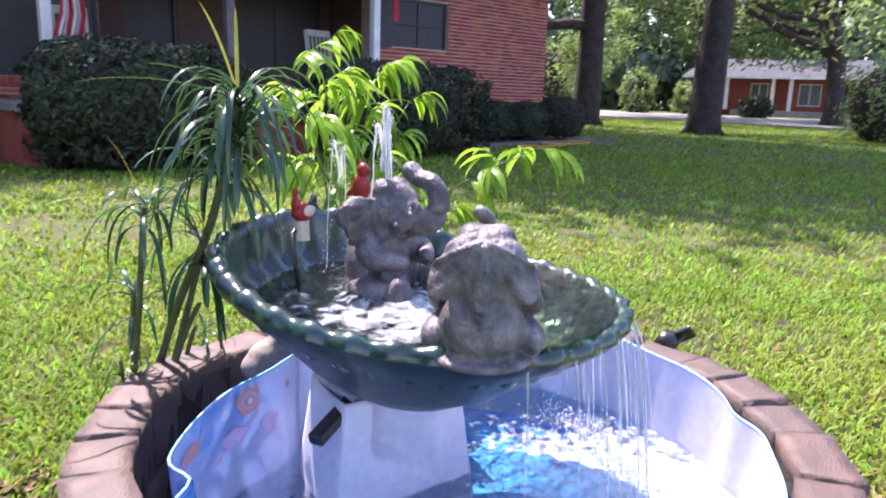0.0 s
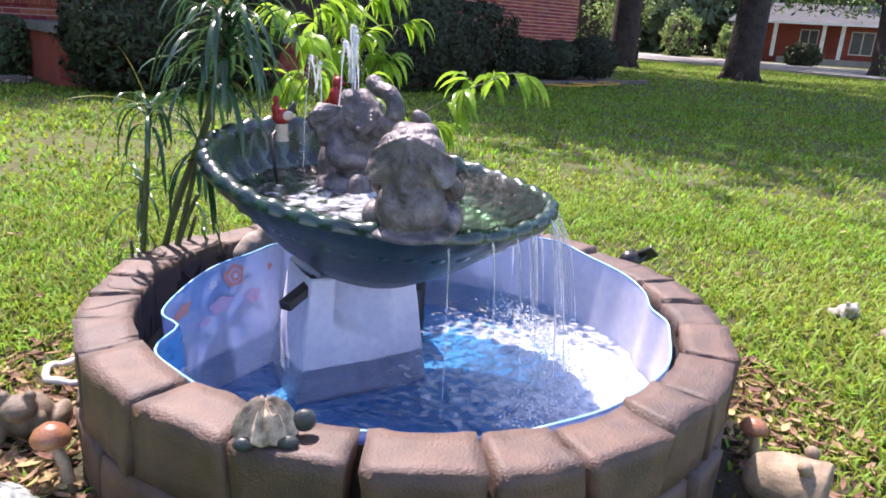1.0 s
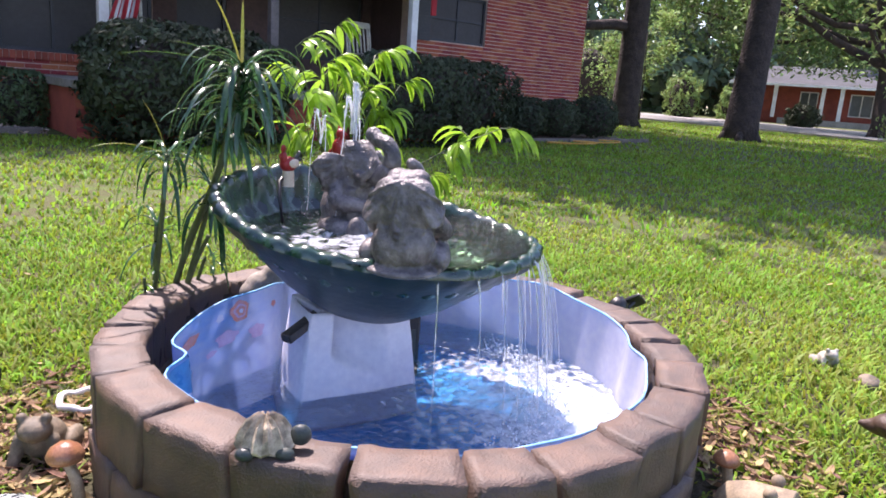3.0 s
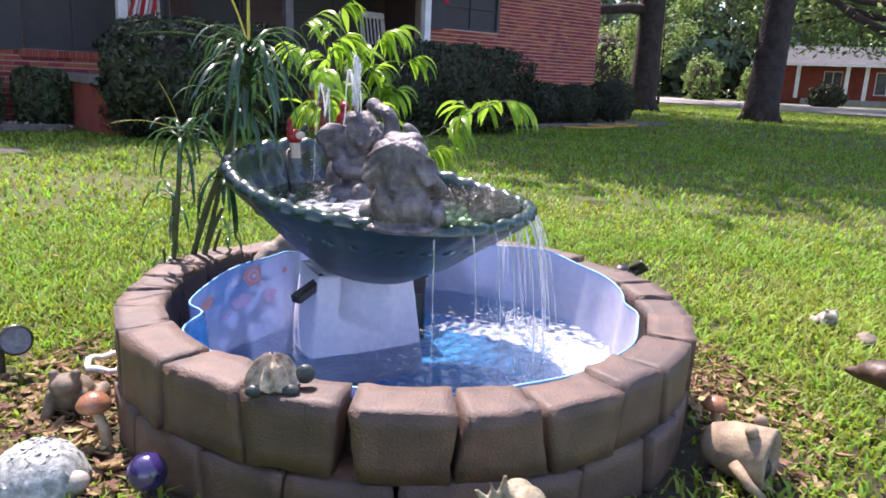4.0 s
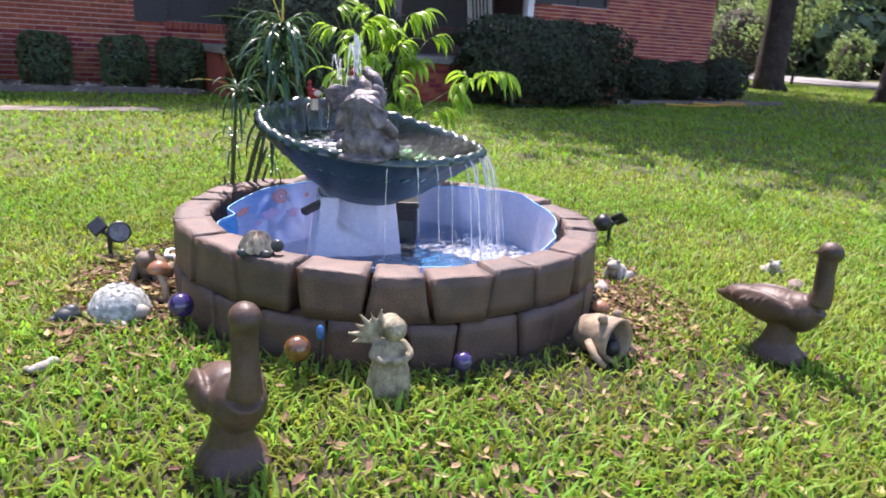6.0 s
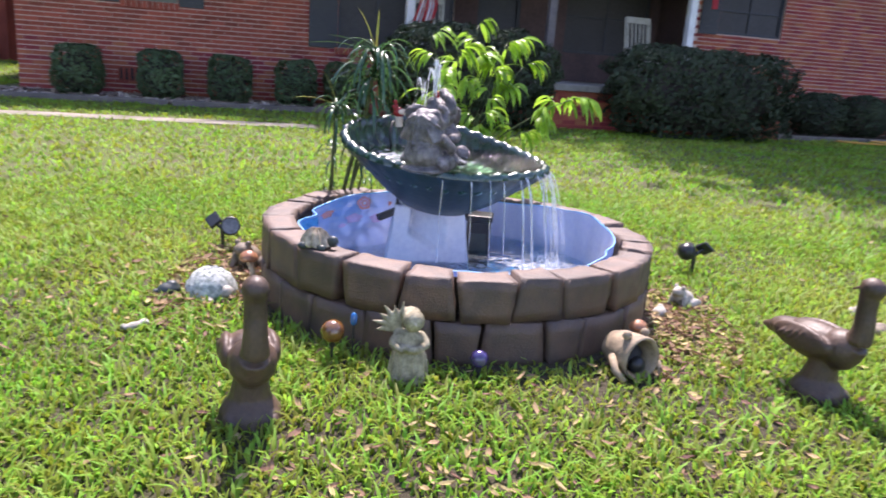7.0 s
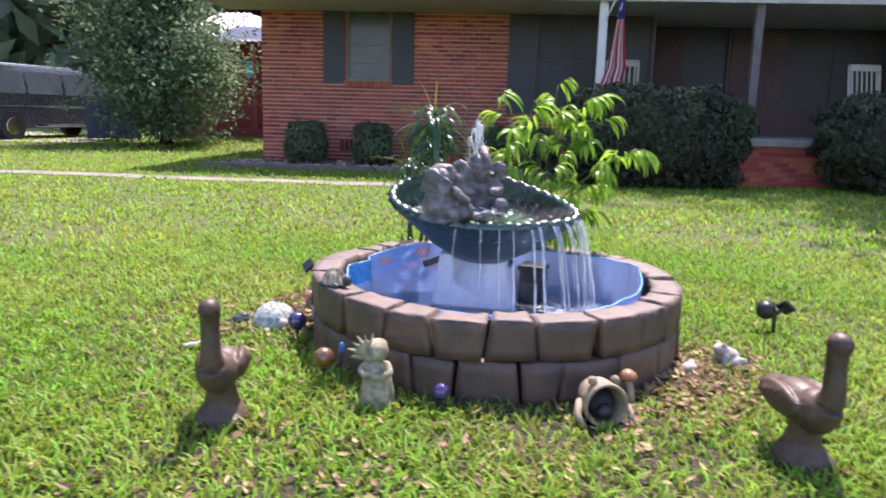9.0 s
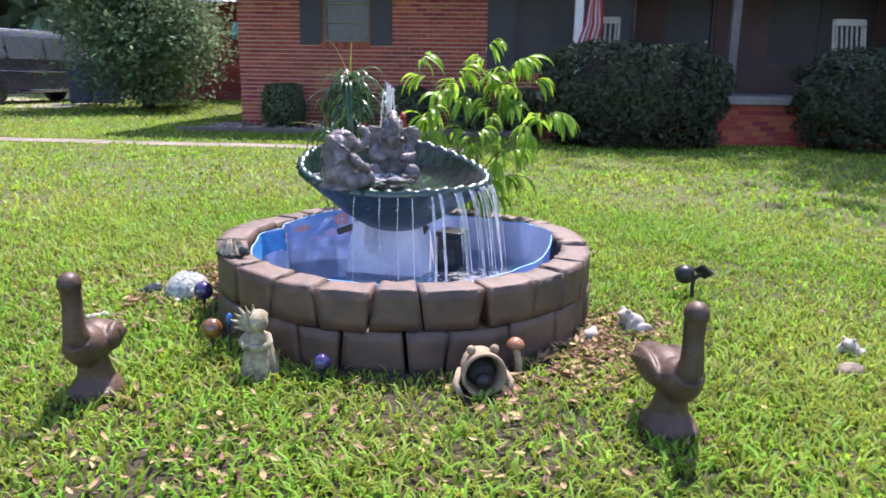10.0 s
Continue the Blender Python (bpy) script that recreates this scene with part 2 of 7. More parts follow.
def block(a0, a1, b0, b1, z0, z1, r0, r1, seed):
    """One trapezoid block between the angles a0..a1 (top) and b0..b1 (bottom), in degrees."""
    rnd = random.Random(seed)
    bm = bmesh.new()
    vs = []
    jit = lambda s=0.0035: rnd.uniform(-s, s)
    lift, out = rnd.uniform(-0.007, 0.004), rnd.uniform(-0.009, 0.007)
    if z0 > 0.05:
        lift += 0.016 * max(0.0, math.cos(radians((a0 + a1) / 2 - 168)))
    for z, (u0, u1) in ((z0, (b0, b1)), (z1 + lift, (a0, a1))):
        for r in (r0 + out, r1 + out):
            for f in (0, 0.5, 1):
                a = radians(u0 + (u1 - u0) * f)
                sag = 0.5 * (r * (1 - math.cos(radians(abs(a1 - a0)) / 2))) if f == 0.5 else 0
                vs.append(bm.verts.new(((r - sag) * math.cos(a) + jit(), (r - sag) * math.sin(a) + jit(), z + jit())))
    # index: z*6 + r*3 + f
    q = lambda z, r, f: vs[z * 6 + r * 3 + f]
    for f in (0, 1):
        bm.faces.new((q(0, 1, f), q(0, 1, f + 1), q(1, 1, f + 1), q(1, 1, f)))
        bm.faces.new((q(0, 0, f + 1), q(0, 0, f), q(1, 0, f), q(1, 0, f + 1)))
        bm.faces.new((q(1, 0, f), q(1, 1, f), q(1, 1, f + 1), q(1, 0, f + 1)))
        bm.faces.new((q(0, 0, f + 1), q(0, 1, f + 1), q(0, 1, f), q(0, 0, f)))
    bm.faces.new((q(0, 0, 0), q(0, 1, 0), q(1, 1, 0), q(1, 0, 0)))
    bm.faces.new((q(0, 0, 2), q(1, 0, 2), q(1, 1, 2), q(0, 1, 2)))
    es = [e for e in bm.edges if len(e.link_faces) == 2 and e.calc_face_angle(0) > 0.5]
    bmesh.ops.bevel(bm, geom=es, offset=0.011, segments=2, affect="EDGES", profile=0.6)
    bmesh.ops.subdivide_edges(bm, edges=[e for e in bm.edges if e.calc_length() > 0.03], cuts=3, use_grid_fill=True)
    bmesh.ops.triangulate(bm, faces=[f for f in bm.faces if len(f.verts) > 4])
    bmesh.ops.recalc_face_normals(bm, faces=bm.faces)
    bm.normal_update()
    for v in bm.verts:
        q_ = v.co * 1.0
        v.co += v.normal * (0.0036 * noise.noise((q_.x * 26, q_.y * 26, q_.z * 26 + seed)) + 0.0034 * noise.noise((q_.x * 75, q_.y * 75, q_.z * 75 + seed)))
    return bm


def course(joints, z0, z1, slant, seed, r0=R_IN, r1=R_OUT, wide=()):
    for i, (a, b) in enumerate(zip(joints, joints[1:])):
        big = b - a > 15
        s = slant if big else -slant
        g = 0.45
        gl, gr = (0.55 if a in wide else g), (0.55 if b in wide else g)
        part("block", block(a + gl, b - gr, a + gl + s, b - gr - s, z0, z1, r0, r1, seed + i), M_BLOCK, ring, smooth=True)


course(TOP_JOINTS + [555], COURSE + 0.002, 2 * COURSE - 0.002, 1.5, 10, wide=(242.5, 254.4, 348, 337.5))
low = [v + 7.5 for v in TOP_JOINTS + [555]]
course(low, -0.02, COURSE, -1.2, 200, r0=R_IN - 0.005, r1=R_OUT + 0.004, wide=())

# added dark liner that paints the shaded gap between pool and blocks
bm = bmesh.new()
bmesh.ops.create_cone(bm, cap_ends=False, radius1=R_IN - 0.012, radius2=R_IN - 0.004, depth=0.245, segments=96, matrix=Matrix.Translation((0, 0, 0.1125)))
part("gap_liner", bm, M_GAPSHADE, ring, "dark liner standing for the shaded gap behind the blocks", smooth=True)
M_POOL = material("pool plastic", (0.76, 0.77, 0.90), (0.70, 0.71, 0.87), scale=5, rough=0.35, bump=0.12, bump_scale=12, depth=0.01, translucent=0.36)
M_POOLOUT = material("outer pool plastic", (0.40, 0.56, 0.90), (0.34, 0.50, 0.86), scale=5, rough=0.35, bump=0.1, translucent=0.65)


def sea_print(m):
    """A blue print on the pale plastic that is dense along the upper edge of the far side and fades out below."""
    n, l = m.node_tree.nodes, m.node_tree.links
    old = n["Principled BSDF"].inputs["Base Color"].links[0].from_socket
    sep = n.new("ShaderNodeSeparateXYZ")
    l.new(n.new("ShaderNodeNewGeometry").outputs["Position"], sep.inputs[0])
    up, side, tex = n.new("ShaderNodeMapRange"), n.new("ShaderNodeMapRange"), n.new("ShaderNodeTexNoise")
    up.inputs[1].default_value, up.inputs[2].default_value = 0.10, 0.30
    side.inputs[1].default_value, side.inputs[2].default_value = -0.08, -0.40
    tex.inputs["Scale"].default_value = 14
    l.new(sep.outputs["Z"], up.inputs[0])
    l.new(sep.outputs["X"], side.inputs[0])
    k1, k2, k3 = (n.new("ShaderNodeMath") for _ in range(3))
    k1.operation = k2.operation = k3.operation = "MULTIPLY"
    l.new(up.outputs[0], k1.inputs[0])
    l.new(side.outputs[0], k1.inputs[1])
    l.new(tex.outputs["Fac"], k2.inputs[0])
    k2.inputs[1].default_value = 2.2
    l.new(k1.outputs[0], k3.inputs[0])
    l.new(k2.outputs[0], k3.inputs[1])
    k3.use_clamp = True
    mix = n.new("ShaderNodeMixRGB")
    l.new(k3.outputs[0], mix.inputs[0])
    l.new(old, mix.inputs[1])
    mix.inputs[2].default_value = (0.13, 0.38, 0.82, 1)
    l.new(mix.outputs[0], n["Principled BSDF"].inputs["Base Color"])


sea_print(M_POOL)
M_POOLBLUE = material("blue pool plastic", (0.06, 0.34, 0.70), (0.05, 0.28, 0.62), scale=6, rough=0.3, bump=0.15, bump_scale=14, depth=0.01)
M_EDGE = material("blue pool edge", (0.16, 0.46, 0.82), (0.38, 0.60, 0.86), scale=9, rough=0.3, bump=0)
M_ORANGE = material("orange print", (0.80, 0.30, 0.20), (0.70, 0.36, 0.40), scale=30, rough=0.4, bump=0)
M_PINK = material("pale print", (0.62, 0.66, 0.90), (0.70, 0.72, 0.90), scale=30, rough=0.4, bump=0)
pool = thing("wading_pool", "blue and white plastic wading pool lining the block ring", "pool", RING_C)
R_POOL = 0.587


def pool_top(a):
    """Radius and height of the pool's edge at an angle in degrees: it stands up at the back and is folded at two corners."""
    d = a % 360
    bump = lambda c, w: math.exp(-((((d - c + 180) % 360) - 180) / w) ** 2)
    z = 0.243 + 0.072 * bump(130, 36) + 0.045 * bump(5, 38)
    r = R_POOL - 0.195 * bump(124, 31) - 0.018 * bump(5, 35) - 0.045 * bump(171, 4.5) + 0.012 * bump(179, 5) - 0.018 * bump(322, 6) + 0.006 * bump(314, 5)
    return r + 0.004 * math.sin(radians(9 * d)) , z + 0.003 * math.sin(radians(13 * d))


def pool_strip(f0, f1, off=0.0, n=192, steps=5):
    """A band of the wall between two fractions of its height, off metres inside it."""
    bm = bmesh.new()
    rows = []
    for s in range(steps + 1):
        f = f0 + (f1 - f0) * s / steps
        row = []
        for k in range(n):
            a = k * 360 / n
            r, z = pool_top(a)
            zz = 0.02 + (z - 0.02) * f
            rr = (r - 0.03) + 0.03 * f ** 0.6 - off + 0.003 * math.sin(radians(a * 31)) * f * (1 - f) * 3
            row.append(bm.verts.new((rr * math.cos(radians(a)), rr * math.sin(radians(a)), zz)))
        rows.append(row)
    for r0, r1 in zip(rows, rows[1:]):
        for k in range(n):
            bm.faces.new((r0[k], r0[(k + 1) % n], r1[(k + 1) % n], r1[k]))
    return bm


def at_wall(a, f, off):
    r, z = pool_top(a)
    rr = r - 0.03 + 0.03 * f ** 0.6 - off
    return Vector((rr * math.cos(radians(a)), rr * math.sin(radians(a)), 0.02 + (z - 0.02) * f))


# outer skin blue, inner skin pale
part("outer_wall", pool_strip(0, 1, -0.004), M_POOLOUT, pool, "pale blue outer side of the plastic wall", smooth=True)
part("wall", pool_strip(0, 1, 0.0, steps=8), M_POOL, pool, "pale lavender inner side of the wall", smooth=True)
bm = bmesh.new()
n = 192
loop = [at_wall(k * 360 / n, 1.0, -0.002) + Vector((0, 0, 0.002)) for k in range(n)]
tube(bm, loop + [loop[0]], [0.003] * (n + 1), 6, cap=False)
part("edge_bead", bm, M_EDGE, pool, "pale blue rolled edge", smooth=True)
# printed band: blue fading patches towards the top of the back-left wall
rnd = random.Random(4)
for a0, a1, fl in ((166, 250, 0.62),):
    steps = int((a1 - a0) / 1.5)
    bm = bmesh.new()
    lows = [fl + 0.09 * noise.noise((a0 + i * 0.22, 3.1, 0)) + (0.34 * abs(i / steps - 0.5) * 2) ** 3 for i in range(steps + 1)]
    rows = [[bm.verts.new(at_wall(a0 + (a1 - a0) * i / steps, lo + (0.985 - lo) * j / 3, 0.004)) for j in range(4)] for i, lo in enumerate(lows)]
    for r0, r1 in zip(rows, rows[1:]):
        for j in range(3):
            bm.faces.new((r0[j], r1[j], r1[j + 1], r0[j + 1]))
    part("print_band", bm, M_POOLBLUE, pool, "blue sea print", smooth=True)


def spot(a, f, r, mat, tall=1.0, off=0.007, ragged=0.16):
    bm = bmesh.new()
    ring_ = []
    c = bm.verts.new(at_wall(a, f, off))
    r0 = r
    for k in range(16):
        t = k * math.tau / 16
        r = r0 * (1 + ragged * math.sin(5 * t + a) + 0.5 * ragged * math.sin(3 * t + 2 * a))
        ring_.append(bm.verts.new(at_wall(a + math.degrees(r * math.cos(t) / 0.43), f + tall * r * math.sin(t) / 0.29, off)))
    for k in range(16):
        bm.faces.new((c, ring_[k], ring_[(k + 1) % 16]))
    part("print_spot", bm, mat, pool)


M_ROSE = material("faded rose print", (0.60, 0.42, 0.66), (0.66, 0.52, 0.76), scale=30, rough=0.4, bump=0)
for a, f, r, mat, tall in ((146, 0.885, 0.010, M_PINK, 1), (135, 0.80, 0.009, M_PINK, 1), (157, 0.86, 0.024, M_ORANGE, 0.6), (166, 0.84, 0.012, M_ORANGE, 0.7), (144, 0.69, 0.03, M_ROSE, 0.6), (132, 0.66, 0.026, M_ROSE, 0.7),
                           (170, 0.8, 0.009, M_PINK, 1), (173, 0.66, 0.005, M_PINK, 1), (150, 0.62, 0.014, M_ROSE, 0.6), (122, 0.85, 0.012, M_ORANGE, 0.7), (118, 0.74, 0.008, M_PINK, 1)):
    spot(a, f, r, mat, tall)
# a round blossom of rings
for k, (r, mat) in enumerate(((0.027, M_ORANGE), (0.018, M_ROSE), (0.013, M_ORANGE), (0.006, M_PINK))):
    spot(138.7, 0.885, r, mat, 1.0, 0.007 + 0.0012 * k, 0.1)
bm = bmesh.new()
bm.faces.new([bm.verts.new(at_wall(k * 3.75, 0.0, -0.004)) for k in range(96)])
part("floor", bm, M_POOLBLUE, pool, "deep blue plastic bottom")

# ---- bowl ----
BOWL_C = Vector((-0.023, 0.135, 0.541))
BOWL_N = Vector((0.06, -0.155, 1)).normalized()
BOWL_U = Vector((0, 1, 0)).cross(BOWL_N).normalized()
BOWL_V = BOWL_N.cross(BOWL_U)
# columns: east, north and up of the tilted bowl, so that its angles are those of the plan
BOWL_M = Matrix.Translation(BOWL_C) @ Matrix((BOWL_U, BOWL_V, BOWL_N)).transposed().to_4x4() @ Matrix.Diagonal((0.946, 0.946, 1, 1))
bowl = thing("fountain_bowl", "tilted dark green scallop-edged fountain bowl spilling water", "fountain bowl")
LOBES = 34


def bowl_point(p):
    """The hand-made bowl is a little oval and its rim sags and lifts."""
    a, r = math.atan2(p.y, p.x), math.hypot(p.x, p.y)
    k = 1 + (0.0042 * math.cos(2 * a) - 0.0193 * math.sin(2 * a)) / 0.383
    dz = (-0.0103 * math.cos(2 * a) - 0.0089 * math.sin(2 * a) - 0.0027 * math.cos(3 * a) - 0.0031 * math.sin(3 * a)) * min(1.0, r / 0.4) ** 2
    return BOWL_M @ Vector((p.x * k, p.y * k, p.z + dz))


def scallop(a, i):
    s = math.cos(LOBES * a)
    return (SC_W[i] * 0.006 * s, SC_Z[i] * 0.008 * s + SC_W[i] * 0.003 * math.sin(5 * a))


prof = [(0.10, -0.232), (0.135, -0.228), (0.225, -0.17), (0.305, -0.10), (0.362, -0.052), (0.394, -0.026), (0.404, -0.01), (0.400, 0.006), (0.385, 0.012), (0.372, 0.004), (0.364, -0.018), (0.354, -0.046), (0.335, -0.076), (0.285, -0.102), (0.20, -0.118), (0.0005, -0.125)]
SC_W = [0, 0, 0, 0.05, 0.15, 0.4, 0.75, 0.75, 0.65, 0.6, 0.5, 0.4, 0.3, 0.1, 0, 0]
SC_Z = [0, 0, 0, 0, 0, 0.05, 0.15, 0.25, 0.45, 1.0, 1.5, 1.4, 0.8, 0.1, 0, 0]
for nm, i0, i1, mat, txt in (("rim", 6, 11, M_BOWL, "glossy dark green fluted rim"), ("basin", 10, 16, M_BASIN, "dull green basin with radial flutes"), ("underside", 0, 7, M_BOWLOUT, "blue-grey painted underside")):
    bm = lathe(bmesh.new(), prof[i0:i1], 408, lambda a, i: scallop(a, i + i0))
    for v in bm.verts:
        v.co = bowl_point(v.co)
    part(nm, bm, mat, bowl, txt, smooth=True)


# ---- water ----
def water_material(name, tint, ripple, strength, foam_at=None, foam_r=0.2, foam=0.0, gloss=0.06, ior=1.5):
    """A clear water surface: see-through with a fresnel gloss, rippled, with broken white foam round the places where water falls in."""
    m = bpy.data.materials.new(name)
    m.use_nodes = True
    n, l = m.node_tree.nodes, m.node_tree.links
    n.remove(n["Principled BSDF"])
    clear, shine, white = n.new("ShaderNodeBsdfTransparent"), n.new("ShaderNodeBsdfGlossy"), n.new("ShaderNodeBsdfDiffuse")
    clear.inputs[0].default_value = (*tint, 1)
    shine.inputs["Roughness"].default_value = gloss
    white.inputs[0].default_value = (0.70, 0.75, 0.79, 1)
    geo = n.new("ShaderNodeNewGeometry")
    tex = n.new("ShaderNodeTexNoise")
    tex.inputs["Scale"].default_value, tex.inputs["Detail"].default_value, tex.inputs["Distortion"].default_value = ripple, 3, 0.8
    l.new(geo.outputs["Position"], tex.inputs["Vector"])
    bump = n.new("ShaderNodeBump")
    bump.inputs["Strength"].default_value, bump.inputs["Distance"].default_value = strength, 0.02
    l.new(tex.outputs["Fac"], bump.inputs["Height"])
    l.new(bump.outputs[0], shine.inputs["Normal"])
    fr = n.new("ShaderNodeFresnel")
    fr.inputs["IOR"].default_value = ior
    l.new(bump.outputs[0], fr.inputs["Normal"])
    surf = n.new("ShaderNodeMixShader")
    l.new(fr.outputs[0], surf.inputs[0])
    l.new(clear.outputs[0], surf.inputs[1])
    l.new(shine.outputs[0], surf.inputs[2])
    out = surf.outputs[0]
    if foam:
        near = n.new("ShaderNodeVectorMath")
        near.operation = "DISTANCE"
        near.inputs[1].default_value = foam_at
        l.new(geo.outputs["Position"], near.inputs[0])
        fall = n.new("ShaderNodeMapRange")
        fall.inputs[1].default_value, fall.inputs[2].default_value, fall.inputs[3].default_value, fall.inputs[4].default_value = 0.03, foam_r, foam, -0.12
        l.new(near.outputs["Value"], fall.inputs[0])
        fz = n.new("ShaderNodeTexNoise")
        fz.inputs["Scale"].default_value, fz.inputs["Detail"].default_value = 42, 7
        l.new(geo.outputs["Position"], fz.inputs["Vector"])
        add = n.new("ShaderNodeMath")
        l.new(fall.outputs[0], add.inputs[0])
        l.new(fz.outputs["Fac"], add.inputs[1])
        sharp = n.new("ShaderNodeMapRange")
        sharp.inputs[1].default_value, sharp.inputs[2].default_value = 0.56, 1.08
        l.new(add.outputs[0], sharp.inputs[0])
        mix = n.new("ShaderNodeMixShader")
        l.new(sharp.outputs[0], mix.inputs[0])
        l.new(out, mix.inputs[1])
        l.new(white.outputs[0], mix.inputs[2])
        out = mix.outputs[0]
    l.new(out, n["Material Output"].inputs[0])
    return m


def stream_material(name, white, clear):
    m = bpy.data.materials.new(name)
    m.use_nodes = True
    n, l = m.node_tree.nodes, m.node_tree.links
    n.remove(n["Principled BSDF"])
    tr, gl, df = n.new("ShaderNodeBsdfTransparent"), n.new("ShaderNodeBsdfGlossy"), n.new("ShaderNodeBsdfTranslucent")
    dd = n.new("ShaderNodeBsdfDiffuse")
    df.inputs[0].default_value = dd.inputs[0].default_value = (0.9, 0.93, 0.97, 1)
    tr.inputs[0].default_value = (0.93, 0.96, 0.98, 1)
    gl.inputs["Roughness"].default_value = 0.12
    geo, tex = n.new("ShaderNodeNewGeometry"), n.new("ShaderNodeTexNoise")
    mp = n.new("ShaderNodeMapping")
    mp.inputs["Scale"].default_value = (90, 90, 14)
    l.new(geo.outputs["Position"], mp.inputs[0])
    l.new(mp.outputs[0], tex.inputs["Vector"])
    tex.inputs["Scale"].default_value = 1.0
    bump = n.new("ShaderNodeBump")
    bump.inputs["Strength"].default_value, bump.inputs["Distance"].default_value = 0.8, 0.01
    l.new(tex.outputs["Fac"], bump.inputs["Height"])
    l.new(bump.outputs[0], gl.inputs["Normal"])
    fac = n.new("ShaderNodeMapRange")
    fac.inputs[1].default_value, fac.inputs[2].default_value, fac.inputs[3].default_value, fac.inputs[4].default_value = 0.35, 0.7, white * 0.35, min(1.0, white * 1.7)
    l.new(tex.outputs["Fac"], fac.inputs[0])
    a, b, c = (n.new("ShaderNodeMixShader") for _ in range(3))
    a.inputs[0].default_value = clear
    l.new(gl.outputs[0], a.inputs[1])
    l.new(tr.outputs[0], a.inputs[2])
    c.inputs[0].default_value = 0.5
    l.new(df.outputs[0], c.inputs[1])
    l.new(dd.outputs[0], c.inputs[2])
    l.new(fac.outputs[0], b.inputs[0])
    l.new(a.outputs[0], b.inputs[1])
    l.new(c.outputs[0], b.inputs[2])
    l.new(b.outputs[0], n["Material Output"].inputs[0])
    return m


M_POOLWATER = water_material("pool water", (0.92, 0.98, 1.0), 26, 1.2, (0.27, -0.2, 0.105), 0.52, 0.5)
M_BOWLWATER = water_material("bowl water", (0.55, 0.82, 0.62), 44, 2.2, (-0.14, 0.06, 0.5), 0.3, 0.27, 0.08, 1.8)
M_STREAM = stream_material("falling water", 0.34, 0.76)
M_SHEET = stream_material("thin sheet of water", 0.16, 0.8)
M_JET = stream_material("foaming jet", 0.6, 0.6)


def ripple_disc(radius, z, centre, rings, segs, amp, src, lined=False):
    verts, faces = [], []
    for i in range(rings + 1):
        for k in range(segs):
            a = k * math.tau / segs
            r = (min(radius, pool_top(math.degrees(a))[0] - 0.018) if lined else radius) * i / rings
            x, y = centre[0] + r * math.cos(a), centre[1] + r * math.sin(a)
            d = math.hypot(x - src[0], y - src[1])
            h = amp * (0.8 * math.sin(d * 120) * math.exp(-d * 5) + 0.9 * noise.noise((x * 22, y * 22, 1)) * math.exp(-d * 2.5) + 0.5 * noise.noise((x * 50, y * 50, 4)) * math.exp(-d * 4))
            verts.append((x, y, z + h))
    for i in range(rings):
        for k in range(segs):
            k2 = (k + 1) % segs
            faces.append((i * segs + k, (i + 1) * segs + k, (i + 1) * segs + k2, i * segs + k2))
    return verts, faces


v, f = ripple_disc(0.58, 0.1, RING_C, 80, 192, 0.008, (0.24, -0.24), True)
pw = mesh_from("water", v, f, M_POOLWATER, smooth=True)
tagged(pw, "clear rippled water with white foam in the wading pool", "water", kind="structure")
WATER_Z = 0.509
v, f = ripple_disc(0.40, WATER_Z, (0.02, 0.06), 80, 160, 0.006, (-0.1, 0.15))
# keep only what lies inside the tilted basin
inv = BOWL_M.inverted()
loc = [inv @ Vector(p) for p in v]


def basin(r):
    for (r0, z0), (r1, z1) in zip(prof[9:], prof[10:]):
        if r1 <= r <= r0:
            return z1 + (z0 - z1) * (r - r1) / (r0 - r1)
    return 0.0 if r > 0.372 else -0.1


ok = [p.z > basin(math.hypot(p.x, p.y)) - 0.012 and math.hypot(p.x, p.y) < 0.392 for p in loc]
bw = mesh_from("bowl_water", v, [q for q in f if all(ok[i] for i in q)], M_BOWLWATER, smooth=True)
tagged(bw, "shallow rippling water standing in the green bowl", "water", kind="structure")

# streams that fall over the low side of the rim
falls = thing("waterfall", "thin streams of water falling from the bowl rim", "waterfall")
rnd = random.Random(12)


def stream(a, w0, w1, throw, flat, mat=M_STREAM, name="stream"):
    """One stream from the rim at local angle a (degrees) of the bowl down to the pool."""
    a += rnd.uniform(-3, 3)
    p0 = bowl_point(Vector((0.395 * math.cos(radians(a)), 0.395 * math.sin(radians(a)), 0.006)))
    out = Vector((math.cos(radians(a)), math.sin(radians(a)), 0))
    side = Vector((-out.y, out.x, 0))
    bm = bmesh.new()
    rows = []
    n = 22
    wob = rnd.uniform(0, 9)
    slim, end = rnd.uniform(0.55, 1.1), rnd.choice((1.0, 1.0, 0.9, 0.75)) if w0 < 0.012 else 1.0
    throw *= rnd.uniform(0.85, 1.15)
    for i in range(n + 1):
        t = i / n
        drop = (p0.z - 0.095) * t ** 1.6
        c = p0 + out * (2.25 * throw * t ** 0.8) - Vector((0, 0, drop)) + side * 0.008 * noise.noise((wob, t * 3.0, 0)) * t - out * 0.02 * (1 - t) ** 6
        w = slim * max(0.05, min(1.0, (end - t) * 6 + 0.3)) * (w0 + (w1 - w0) * t) * (1 + 0.35 * noise.noise((wob, t * 9, 5)))
        th = w * flat
        rows.append([bm.verts.new(c + side * w * math.cos(k * math.tau / 8) + out * th * math.sin(k * math.tau / 8)) for k in range(8)])
    for r0, r1 in zip(rows, rows[1:]):
        for k in range(8):
            bm.faces.new((r0[k], r0[(k + 1) % 8], r1[(k + 1) % 8], r1[k]))
    part(name, bm, mat, falls, smooth=True)


